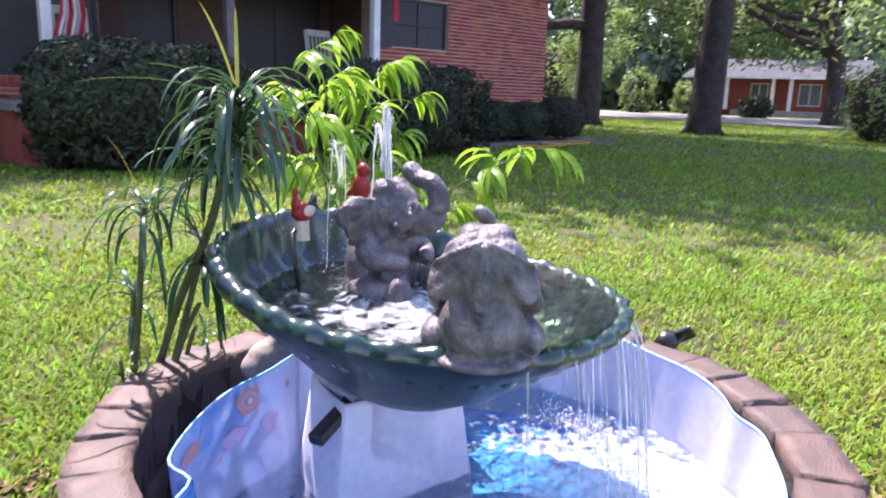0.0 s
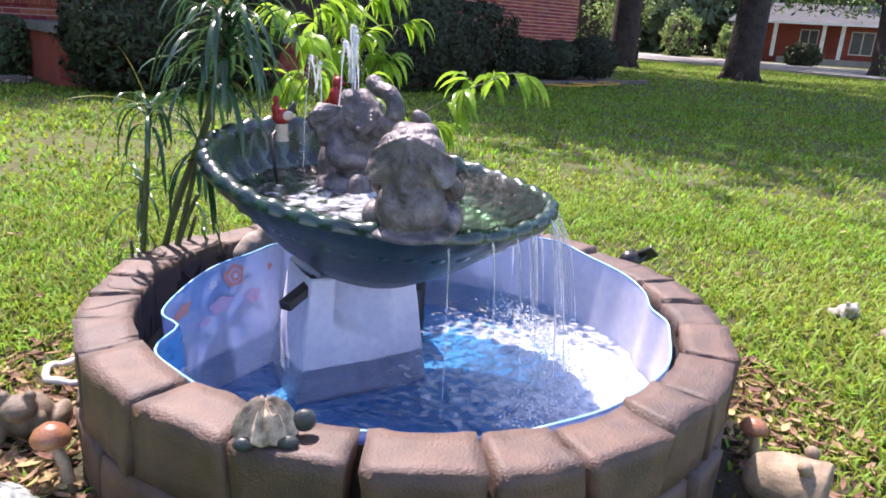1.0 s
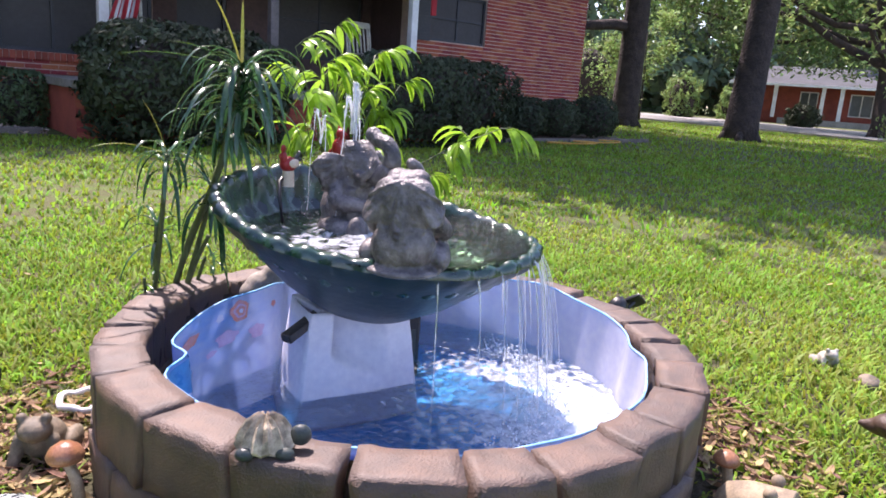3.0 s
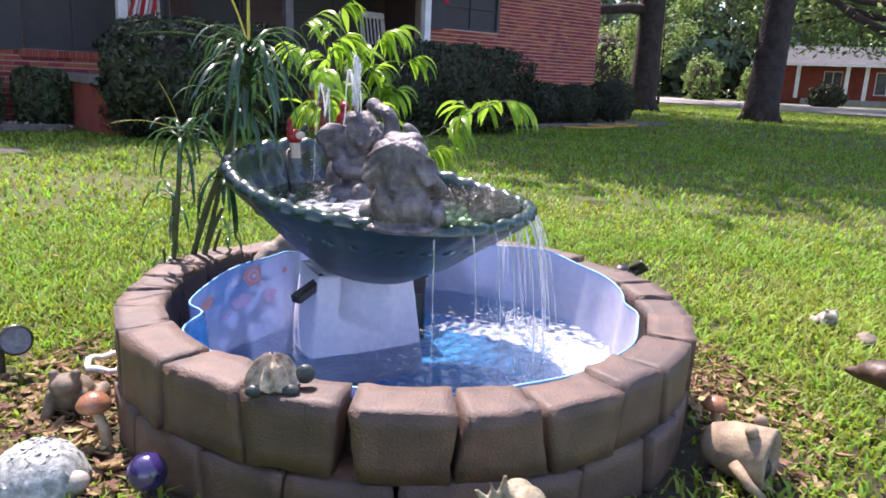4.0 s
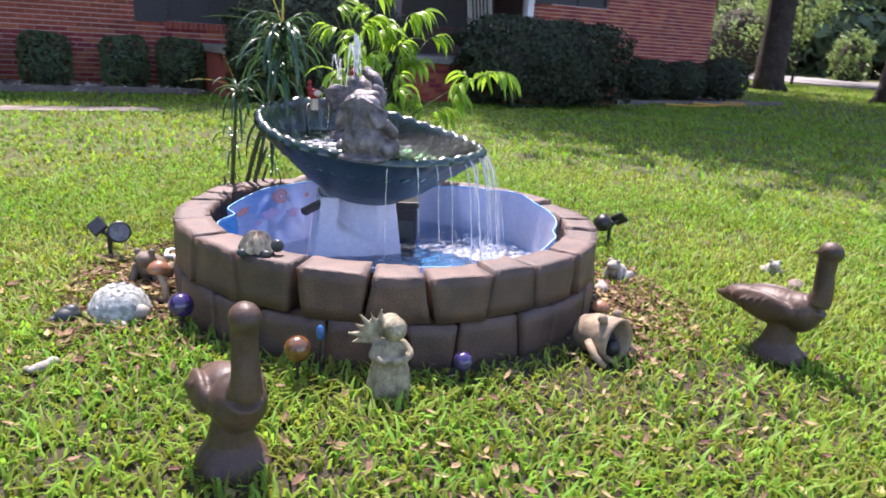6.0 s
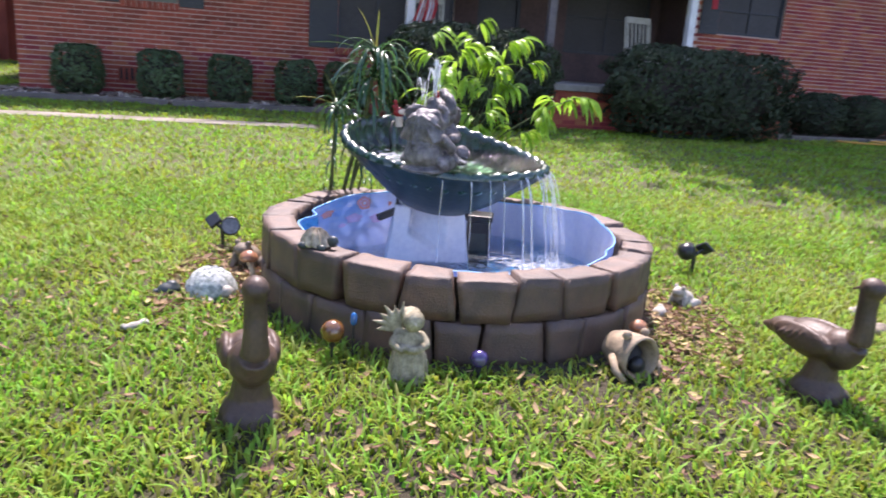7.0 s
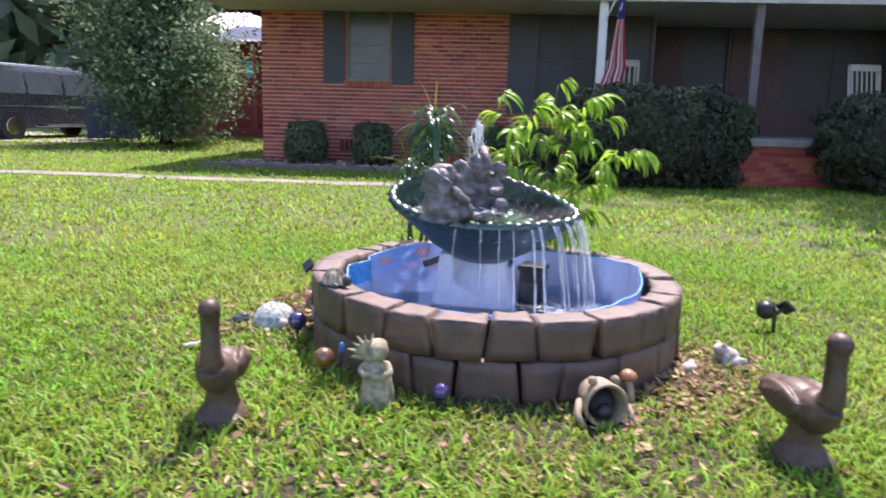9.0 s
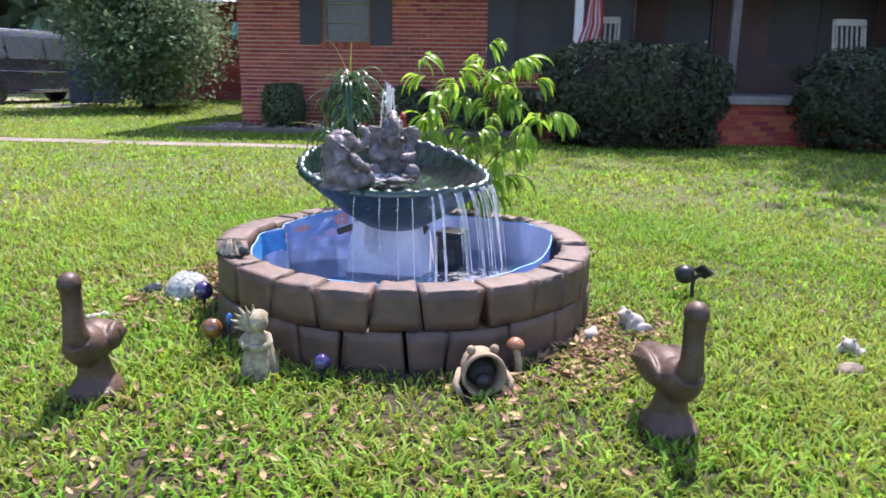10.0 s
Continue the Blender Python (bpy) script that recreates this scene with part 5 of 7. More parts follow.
# end of each branch, its number of twigs, leaf length, how far the leaves hang
SPRAYS = [((0.44, 0.89, 0.955), 7, 0.125, 1.0), ((0.307, 0.95, 1.03), 3, 0.11, 0.7), ((0.17, 0.78, 0.90), 5, 0.125, 1.1), ((0.01, 0.66, 0.945), 3, 0.12, 1.0), ((0.37, 0.80, 0.77), 4, 0.12, 1.5), ((0.608, 0.40, 0.745), 6, 0.115, 0.9),
          ((0.05, 0.62, 0.72), 4, 0.13, 1.6), ((0.44, 0.55, 0.575), 4, 0.12, 1.6), ((0.42, 0.6, 0.45), 4, 0.13, 1.7), ((0.27, 0.68, 0.63), 3, 0.12, 1.5), ((0.25, 0.66, 0.42), 3, 0.13, 1.6), ((0.52, 0.84, 0.86), 3, 0.12, 1.3), ((0.33, 0.62, 0.36), 3, 0.12, 1.6)]
for i, (c, twigs, ln, dr) in enumerate(SPRAYS):
    rn = random.Random(40 + i)
    base = Vector((rn.uniform(-0.02, 0.07), rn.uniform(0.06, 0.12), -0.02))
    tip = Vector(c) - Vector((0.24, 0.74, 0))
    out = Vector((tip.x, tip.y, 0))
    mid = base.lerp(tip, 0.5) + Vector((0, 0, 0.10)) - out * 0.3
    q = bend([base, base.lerp(mid, 0.5) + Vector((0, 0, 0.03)), mid, mid.lerp(tip, 0.55) + Vector((0, 0, 0.03)), tip], 16)
    cane = part("cane", tube(bmesh.new(), q, [0.0055 * (1 - 0.72 * k / 16) for k in range(17)], 6), M_CANE, bamboo, smooth=True)
    fwd = (q[-1] - q[-4]).normalized()
    for k in range(twigs):
        a = k * 2.4 + rn.uniform(-0.5, 0.5)
        d = (fwd * 0.7 + Vector((math.cos(a), math.sin(a), rn.uniform(-0.35, 0.25))) * 0.9).normalized()
        p0 = q[-1 - (k * 2) % 5] if k else q[-1]
        p1 = p0 + d * rn.uniform(0.04, 0.085)
        tw = tube(bmesh.new(), [p0, p0.lerp(p1, 0.5) + Vector((0, 0, 0.004)), p1], [0.0013, 0.0011, 0.0008], 5)
        part("twig", tw, M_CANE, cane)
        side = d.cross(Vector((0, 0, 1))).normalized()
        n_ = rn.randint(7, 9)
        for j in range(n_):
            sd = 1 if j % 2 else -1
            at_ = p0.lerp(p1, 0.25 + 0.75 * j / (n_ - 1))
            dd = d * (0.55 + 0.5 * j / n_) + side * sd * rn.uniform(0.3, 0.8) * (1 - 0.6 * j / n_) + Vector((0, 0, rn.uniform(-1.1, -0.1)))
            bm = bmesh.new()
            lance(bm, at_, dd, ln * rn.uniform(0.75, 1.15), 0.011 * rn.uniform(0.8, 1.2), dr * rn.uniform(1.3, 2.9), roll=rn.uniform(-0.7, 0.7))
            part("leaf", bm, M_BAMBOO, cane, smooth=True)


# ---- house ----
HW = 9.89  # front wall plane
house = thing("house", "single-storey red brick ranch house with a long shady porch", "house")
OPEN = [(-2.72, -1.93, 1.42, 2.66), (0.55, 2.5, 0.95, 2.66), (3.3, 4.15, 0.6, 2.66), (5.1, 6.9, 1.2, 2.6), (7.6, 9.0, 1.72, 2.6)]  # x0, x1, z0, z1


def wall_with_holes(x0, x1, z0, z1, holes, y0, y1):
    """A wall of thickness y1 - y0 with rectangular openings through it, as one closed mesh."""
    bm = bmesh.new()
    holes = [h for h in holes if h[0] >= x0 and h[1] <= x1]
    xs = sorted({x0, x1, *(h[0] for h in holes), *(h[1] for h in holes)})
    zs = sorted({z0, z1, *(h[2] for h in holes), *(h[3] for h in holes)})
    zs = [z for z in zs if z0 <= z <= z1]
    vert = {}

    def at(i, j, y):
        k = (i, j, y)
        if k not in vert:
            vert[k] = bm.verts.new((xs[i], y, zs[j]))
        return vert[k]

    def solid(i, j):
        if not (0 <= i < len(xs) - 1 and 0 <= j < len(zs) - 1):
            return False
        cx, cz = (xs[i] + xs[i + 1]) / 2, (zs[j] + zs[j + 1]) / 2
        return not any(h[0] < cx < h[1] and h[2] < cz < h[3] for h in holes)

    for i in range(len(xs) - 1):
        for j in range(len(zs) - 1):
            if not solid(i, j):
                continue
            bm.faces.new((at(i, j, y0), at(i + 1, j, y0), at(i + 1, j + 1, y0), at(i, j + 1, y0)))
            bm.faces.new((at(i, j, y1), at(i, j + 1, y1), at(i + 1, j + 1, y1), at(i + 1, j, y1)))
            for di, dj, p, q in ((-1, 0, (i, j), (i, j + 1)), (1, 0, (i + 1, j + 1), (i + 1, j)), (0, -1, (i + 1, j), (i, j)), (0, 1, (i, j + 1), (i + 1, j + 1))):
                if not solid(i + di, j + dj):
                    bm.faces.new((at(*p, y0), at(*q, y0), at(*q, y1), at(*p, y1)))
    bmesh.ops.recalc_face_normals(bm, faces=bm.faces)
    return bm


RX0, RX1, RD = 2.502, 7.1, 1.3  # the porch recess: its ends and depth
FRONT = [h for h in OPEN if h[1] < RX0 or h[0] > RX1]
INNER = [h for h in OPEN if RX0 < h[0] < RX1]
part("front_wall", wall_with_holes(-4.22, RX0, -0.1, 2.75, FRONT, HW, HW + 0.25), M_MORTAR, house, "mortar-jointed red brick front")
part("front_wall", wall_with_holes(RX1, 12.0, -0.1, 3.3, FRONT, HW, HW + 0.25), M_MORTAR, house, "mortar-jointed red brick front")
# dark colour of these inner walls stands in for shade in the recess
part("porch_wall", wall_with_holes(RX0, RX1, -0.1, 2.75, INNER, HW + RD, HW + RD + 0.25), M_PORCHSHADE, house, "wall deep in the porch, its shade put into dark brown")
part("return_wall", boxed(RX0 - 0.25, RX0 - 0.001, HW + 0.25, HW + RD + 0.25, -0.1, 2.75), M_PORCHSHADE, house)
part("return_wall", boxed(RX1 + 0.001, RX1 + 0.25, HW + 0.25, HW + RD + 0.25, -0.1, 2.75), M_PORCHSHADE, house)
part("side_wall", boxed(-4.22, -3.97, HW + 0.25, HW + 9, -0.1, 2.75), M_BRICK, house)
part("side_wall", boxed(11.75, 12.0, HW + 0.25, HW + 9, -0.1, 3.3), M_BRICK, house)
part("back_wall", boxed(-4.22, 12.0, HW + 9, HW + 9.25, -0.1, 2.75), M_BRICK, house)
# floor and ceiling carry the darkness of the rooms in their colour
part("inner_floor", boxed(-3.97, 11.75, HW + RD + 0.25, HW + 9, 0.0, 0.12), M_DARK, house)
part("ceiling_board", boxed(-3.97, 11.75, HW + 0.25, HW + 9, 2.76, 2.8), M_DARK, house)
# roof: hipped low gable with a deep eave
EY = 8.25
bm = bmesh.new()
rv = [bm.verts.new(p) for p in ((-4.8, EY, 2.67), (7.6, EY, 2.67), (7.6, HW + 10.2, 2.67), (-4.8, HW + 10.2, 2.67), (-4.8, 14.0, 4.6), (7.6, 14.0, 4.6))]
for q in ((0, 1, 5, 4), (2, 3, 4, 5), (3, 0, 4), (1, 2, 5)):
    bm.faces.new([rv[i] for i in q])
roof = part("roof", bm, M_ROOF, house, "grey shingle roof")
part("fascia", boxed(-4.8, 7.6, EY - 0.03, EY, 2.56, 2.76), M_TRIM, house, "beige painted fascia board")
part("soffit", boxed(-4.8, 7.6, EY, HW, 2.58, 2.62), M_TRIM, house, "beige soffit")
bm = bmesh.new()
rv = [bm.verts.new(p) for p in ((7.1, 9.4, 3.28), (12.15, 9.4, 3.28), (12.15, HW + 9.8, 3.28), (7.1, HW + 9.8, 3.28), (7.1, 14.0, 4.9), (12.15, 14.0, 4.9))]
for q in ((0, 1, 5, 4), (2, 3, 4, 5), (3, 0, 4), (1, 2, 5)):
    bm.faces.new([rv[i] for i in q])
part("wing_roof", bm, M_ROOF, house, "grey shingle roof of the wing")
part("wing_fascia", boxed(7.1, 12.15, 9.36, 9.4, 3.16, 3.34), M_TRIM, house, "beige painted fascia board")
part("wing_soffit", boxed(7.1, 12.15, 9.4, HW, 3.2, 3.24), M_TRIM, house)
part("porch_ceiling", boxed(RX0, RX1, HW, HW + RD, 2.58, 2.62), M_TRIM, house)


def rowlock(x0, x1, z):
    """A sill of bricks on edge under an opening."""
    sill = part("window_sill", boxed(x0, x1, HW - 0.03, HW + 0.02, z - 0.1, z - 0.012), M_MORTAR, house, "brick on edge sill")
    n_ = max(1, round((x1 - x0) / 0.075))
    for i in range(n_):
        a = x0 + (x1 - x0) * i / n_
        part("sill_brick", boxed(a + 0.004, a + (x1 - x0) / n_ - 0.004, HW - 0.045, HW + 0.018, z - 0.11, z - 0.004, 0.006), M_BRICK, sill)


def sash_window(x0, x1, z0, z1, rails, muntins=0, trim=None, HW=HW, glass=None):
    trim = trim or M_TRIM
    w = new("window")
    w.parent = house
    for nm, q in (("frame", (x0, x1, z0, z0 + 0.05)), ("frame", (x0, x1, z1 - 0.05, z1)), ("frame", (x0, x0 + 0.045, z0 + 0.05, z1 - 0.05)), ("frame", (x1 - 0.045, x1, z0 + 0.05, z1 - 0.05))):
        part(nm, boxed(q[0], q[1], HW + 0.05, HW + 0.12, q[2], q[3], 0.004), trim, w)
    for z in rails:
        part("rail", boxed(x0 + 0.045, x1 - 0.045, HW + 0.06, HW + 0.1, z - 0.018, z + 0.018, 0.003), trim, w)
    for i in range(muntins):
        x = x0 + (x1 - x0) * (i + 1) / (muntins + 1)
        part("mullion", boxed(x - 0.02, x + 0.02, HW + 0.06, HW + 0.1, z0 + 0.05, z1 - 0.05, 0.003), trim, w)
    part("pane", boxed(x0 + 0.04, x1 - 0.04, HW + 0.085, HW + 0.09, z0 + 0.045, z1 - 0.045), glass or M_GLASS, w, "dim glass")


def shutter(x0, x1, z0, z1):
    s = part("shutter", boxed(x0, x1, HW - 0.035, HW + 0.0, z0, z1, 0.004), M_SHUTTER, house, "dark louvred shutter")
    bm = bmesh.new()
    k = int((z1 - z0 - 0.16) / 0.06)
    for i in range(k):
        z = z0 + 0.08 + i * 0.06
        box(bm, x0 + 0.05, x1 - 0.05, HW - 0.046, HW - 0.03, z, z + 0.035, 0, None)
    part("slats", bm, M_SHUTTER, s)


vent = part("foundation_vent", boxed(-2.83, -2.43, HW - 0.012, HW + 0.005, 0.2, 0.42, 0.004), M_BRICK, house, "slotted brick vent low in the wall")
# dark bars proud of the vent paint the shade in its openings
for i in range(5):
    part("slot_shade", boxed(-2.8 + 0.08 * i, -2.765 + 0.08 * i, HW - 0.014, HW - 0.010, 0.22, 0.40), M_DARK, vent)
rowlock(-2.76, -1.9, 1.42)
sash_window(-2.72, -1.93, 1.42, 2.66, (2.05, 1.74), 0, M_OLIVE)
shutter(-3.12, -2.745, 1.37, 2.68)
shutter(-1.915, -1.54, 1.37, 2.68)
rowlock(0.5, 2.55, 0.95)
sash_window(0.55, 2.5, 0.95, 2.66, (1.9,), 2, M_SHUTTER, glass=M_SCREEN)
shutter(0.08, 0.54, 0.93, 2.68)
sash_window(5.1, 6.9, 1.2, 2.6, (1.9,), 1, M_SHUTTER, HW + RD, M_SCREEN)
sash_window(7.6, 9.0, 1.72, 2.6, (2.15,), 1, M_SHUTTER, glass=M_SCREEN)
shutter(7.2, 7.58, 1.7, 2.62)
door = part("front_door", boxed(3.34, 4.11, HW + RD + 0.08, HW + RD + 0.13, 0.62, 2.62, 0.006), M_SHUTTER, house, "dark front door in shade")
part("door_knob", ball(bmesh.new(), (4.03, HW + RD + 0.06, 1.55), (0.03, 0.03, 0.03)), M_CREAM, door, smooth=True)
part("screen_frame", wall_with_holes(3.3, 4.15, 0.6, 2.66, [(3.36, 4.09, 0.72, 2.6)], HW + RD + 0.02, HW + RD + 0.05), M_SHUTTER, house)

# porch: slab on a brick base, posts, chairs
porch = part("porch_slab", boxed(0.9, 7.6, 7.62, HW - 0.002, 0.56, 0.66, 0.012), M_CONC, house, "concrete porch floor edge")
part("porch_floor", boxed(RX0 + 0.002, RX1 - 0.002, HW, HW + RD, 0.0, 0.655), M_CONC, house)
part("porch_base", boxed(0.95, 7.55, 7.68, HW - 0.002, -0.1, 0.56), M_BRICK, house)
# darker copy for the middle post: its shade is put into the colour
M_POSTSHADE = material("post paint in shade", (0.17, 0.145, 0.14), (0.12, 0.105, 0.10), scale=6, rough=0.8, bump=0.3, bump_scale=40)
for x, pm in ((1.44, M_WHITE), (3.66, M_POSTSHADE), (6.07, M_WHITE)):
    p = part("porch_post", boxed(x - 0.06, x + 0.06, EY + 0.06, EY + 0.18, 0.66, 2.58, 0.008), pm, house, "white painted porch post" if pm is M_WHITE else "porch post coloured grey for its shade")
    part("post_base", boxed(x - 0.085, x + 0.085, EY + 0.035, EY + 0.205, 0.66, 0.78, 0.008), pm, p)


def rocking_chair(at, rz, mat, label):
    c = thing("rocking_chair", label, "chair", at, rz=rz, group="porch chairs")
    for s in (-1, 1):
        part("rocker", tube(bmesh.new(), [(s * 0.25, y, 0.03 + 0.35 * y * y) for y in (-0.45, -0.3, -0.1, 0.1, 0.3, 0.45)], [0.02] * 6, 6), mat, c)
        part("leg", tube(bmesh.new(), [(s * 0.25, -0.22, 0.05), (s * 0.25, -0.22, 0.62)], [0.022, 0.02], 8), mat, c)
        part("back_post", tube(bmesh.new(), [(s * 0.25, 0.2, 0.05), (s * 0.25, 0.24, 0.45), (s * 0.25, 0.36, 1.15)], [0.024, 0.024, 0.02], 8), mat, c)
        part("armrest", boxed(s * 0.27 - 0.04, s * 0.27 + 0.04, -0.28, 0.26, 0.62, 0.65, 0.008), mat, c)
    part("seat", boxed(-0.25, 0.25, -0.26, 0.24, 0.41, 0.44, 0.008), mat, c)
    part("top_rail", boxed(-0.25, 0.25, 0.33, 0.37, 1.07, 1.17, 0.01), mat, c)
    part("low_rail", boxed(-0.25, 0.25, 0.235, 0.265, 0.52, 0.57, 0.006), mat, c)
    for i in range(6):
        x = -0.2 + i * 0.08
        part("back_slat", tube(bmesh.new(), [(x, 0.25, 0.56), (x, 0.345, 1.08)], [0.016, 0.016], 6), mat, c)


rocking_chair((5.73, 9.05, 0.66), 8, M_TRIM, "pale slatted wooden rocking chair on the porch")
rocking_chair((1.85, 9.05, 0.66), -12, M_TRIM, "beige wooden rocking chair on the porch")

# flag on a short pole at the porch post
M_FLAGRED = material("red flag cloth", (0.60, 0.05, 0.06), (0.5, 0.04, 0.05), scale=10, rough=0.8, bump=0.2, translucent=0.3)
M_FLAGWHITE = material("white flag cloth", (0.75, 0.74, 0.73), (0.68, 0.67, 0.66), scale=10, rough=0.8, bump=0.2, translucent=0.3)
M_FLAGBLUE = material("blue flag cloth", (0.025, 0.03, 0.12), (0.02, 0.02, 0.09), scale=10, rough=0.8, bump=0.2, translucent=0.2)
flag = thing("flag", "limp red and white striped flag with a blue corner", "flag", (1.62, 7.98, 0))
part("pole", tube(bmesh.new(), [(-0.15, 0.33, 2.3), (0.06, -0.02, 2.85)], [0.014, 0.012], 8), M_WHITE, flag)


def cloth(u0, u1, v0, v1, mat, name):
    """A piece of the hanging cloth; u across the folds, v down from the pole."""
    bm = bmesh.new()
    nu, nv = 5, 24
    g = [[None] * (nv + 1) for _ in range(nu + 1)]
    for i in range(nu + 1):
        for j in range(nv + 1):
            u, v_ = u0 + (u1 - u0) * i / nu, v0 + (v1 - v0) * j / nv
            x = (u - 0.5) * (0.10 + 0.14 * v_) - 0.03 * v_ + 0.02 * math.sin(v_ * 5 + u * 3) - 0.13 * max(0, v_ - 0.82) * 3
            y = 0.035 * math.sin(u * 15 + v_ * 2) * (0.5 + v_)
            g[i][j] = bm.verts.new((x + 0.02, y - 0.05, 2.78 - 1.42 * v_))
    for i in range(nu):
        for j in range(nv):
            bm.faces.new((g[i][j], g[i + 1][j], g[i + 1][j + 1], g[i][j + 1]))
    part(name, bm, mat, flag, smooth=True)


for k in range(9):
    v0 = 0.36 if k > 2 else 0.36
    cloth(k / 9, (k + 1) / 9, v0, 1.0, M_FLAGRED if k % 2 == 0 else M_FLAGWHITE, "stripe")
cloth(0, 1, 0, 0.36, M_FLAGBLUE, "blue_corner")
bm = bmesh.new()
for i in range(26):
    u, v_ = (i * 0.618) % 1, 0.02 + 0.32 * ((i * 0.381) % 1)
    x, y = (u - 0.5) * (0.10 + 0.14 * v_) - 0.03 * v_ + 0.02 * math.sin(v_ * 5 + u * 3) + 0.02, 0.035 * math.sin(u * 15 + v_ * 2) * (0.5 + v_) - 0.056
    z = 2.78 - 1.42 * v_
    bm.faces.new([bm.verts.new((x + dx * 0.012, y, z + dz * 0.016)) for dx, dz in ((0, 1), (-1, 0), (0, -1), (1, 0))])
part("star_print", bm, M_FLAGWHITE, flag, "small white stars")
rd = thing("hanging_ornament", "small red cloth ornament hanging under the eave", "ornament", (6.42, 8.3, 0))
part("ribbon", boxed(-0.05, 0.05, -0.015, 0.015, 1.98, 2.3, 0.012), M_FLAGRED, rd)
part("cord", tube(bmesh.new(), [(0, 0, 2.3), (0, 0, 2.5)], [0.004, 0.004], 5), M_WHITE, rd)


# ---- shrubs and hedges ----
def leaf_cloud(points_normals, size, seed, upright=0.3):
    """Small folded leaves scattered at points, turned mostly outwards."""
    rn = np.random.RandomState(seed)
    P = np.array([p for p, _ in points_normals], float)
    N = np.array([q for _, q in points_normals], float)
    n_ = len(P)
    N = N + rn.normal(0, 0.55, (n_, 3))
    N /= np.linalg.norm(N, axis=1)[:, None] + 1e-9
    T = np.cross(N, rn.normal(0, 1, (n_, 3)))
    T /= np.linalg.norm(T, axis=1)[:, None] + 1e-9
    B = np.cross(N, T)
    s = size * rn.uniform(0.6, 1.3, n_)[:, None]
    V = np.stack([P - T * s, P + B * s * 0.42 + N * s * 0.15, P + T * s, P - B * s * 0.42 + N * s * 0.15], 1).reshape(-1, 3)
    F = np.arange(4 * n_).reshape(-1, 4)
    return V, F


def fast_mesh(name, V, F, mat, parent=None, label=""):
    me = bpy.data.meshes.new(name)
    k = F.shape[1]
    me.vertices.add(len(V))
    me.vertices.foreach_set("co", np.ascontiguousarray(V, np.float32).ravel())
    me.loops.add(F.size)
    me.loops.foreach_set("vertex_index", np.ascontiguousarray(F, np.int32).ravel())
    me.polygons.add(len(F))
    me.polygons.foreach_set("loop_start", np.arange(0, F.size, k, dtype=np.int32))
    me.update(calc_edges=True)
    me.materials.append(mat)
    ob = new(name, me)
    ob.parent = parent
    return tagged(ob, label) if label else ob


def boxy_points(hx, hy, h, count, seed, rough=0.06, power=4.0):
    """Points and normals on a rounded box standing on z = 0, with an uneven surface."""
    rn = random.Random(seed)
    out = []
    for _ in range(count):
        a, e = rn.uniform(0, math.tau), math.asin(rn.uniform(-0.85, 1))
        d = Vector((math.cos(a) * math.cos(e), math.sin(a) * math.cos(e), math.sin(e)))
        k = (abs(d.x) ** power + abs(d.y) ** power + abs(d.z) ** power) ** (-1 / power)
        p = d * k
        lump = 1 + rough * 2.2 * noise.noise((p.x * hx * 3 + seed, p.y * hy * 3, p.z * 3)) - abs(rn.gauss(0, rough))
        out.append(((p.x * hx * lump, p.y * hy * lump, h / 2 + p.z * h / 2 * lump), (d.x, d.y, d.z)))
    return out


def shrub(name, at, hx, hy, h, count, leaf, seed, label, category="shrub", group="", mat=None, power=4.0, rough=0.06):
    g = thing(name, label, category, at, group=group)
    bm = bmesh.new()
    ball(bm, (0, 0, h * 0.48), (hx * 0.8, hy * 0.8, h * 0.42), seg=16)
    part("twig_core", bm, M_BARK, g, "dark twiggy inside")
    part("stem", tube(bmesh.new(), [(0, 0, -0.05), (0, 0, h * 0.4)], [0.03, 0.02], 7), M_BARK, g)
    V, F = leaf_cloud(boxy_points(hx, hy, h, count, seed, rough, power), leaf, seed)
    fast_mesh("foliage", V, F, mat or M_SHRUB, g, "dense small leaves")


for i, x in enumerate((-3.25, -2.12, -1.13, -0.14, 0.62)):
    shrub("boxwood_bush", (x, 9.2, 0), 0.31, 0.31, 0.7, 2600, 0.035, 60 + i, "clipped rounded green boxwood bush before the brick wall", group="boxwood row", mat=M_BOXWOOD, power=5.0)
shrub("hedge", (2.1, 7.25, 0), 1.15, 0.68, 1.32, 15000, 0.042, 70, "tall dark evergreen hedge before the porch", "hedge", "porch hedges", rough=0.1)
shrub("hedge", (5.75, 7.3, 0), 1.45, 0.7, 1.28, 15000, 0.042, 71, "tall dark evergreen hedge before the porch", "hedge", "porch hedges", rough=0.1)
for i, (x, y, s) in enumerate(((8.35, 9.1, 0.4), (9.4, 9.0, 0.45), (10.5, 9.1, 0.45), (11.6, 9.05, 0.52))):
    shrub("round_bush", (x, y, 0), s, s, s * 1.75, 3200, 0.04, 80 + i, "round dark green bush at the shaded house corner", group="corner bushes", power=2.6)

# planting beds with pale chips, edged with timber
M_CHIP = material("bark chips", (0.34, 0.24, 0.17), (0.55, 0.48, 0.42), scale=3, rough=0.9, bump=0.3, spread=0.4, island=True)
M_MULCH = material("dark mulch", (0.14, 0.10, 0.075), (0.09, 0.065, 0.05), scale=4, rough=0.95, bump=0.8, bump_scale=40, depth=0.03)
M_TIMBER = material("grey weathered timber", (0.17, 0.145, 0.125), (0.11, 0.095, 0.085), scale=5, rough=0.85, bump=0.4, bump_scale=50)
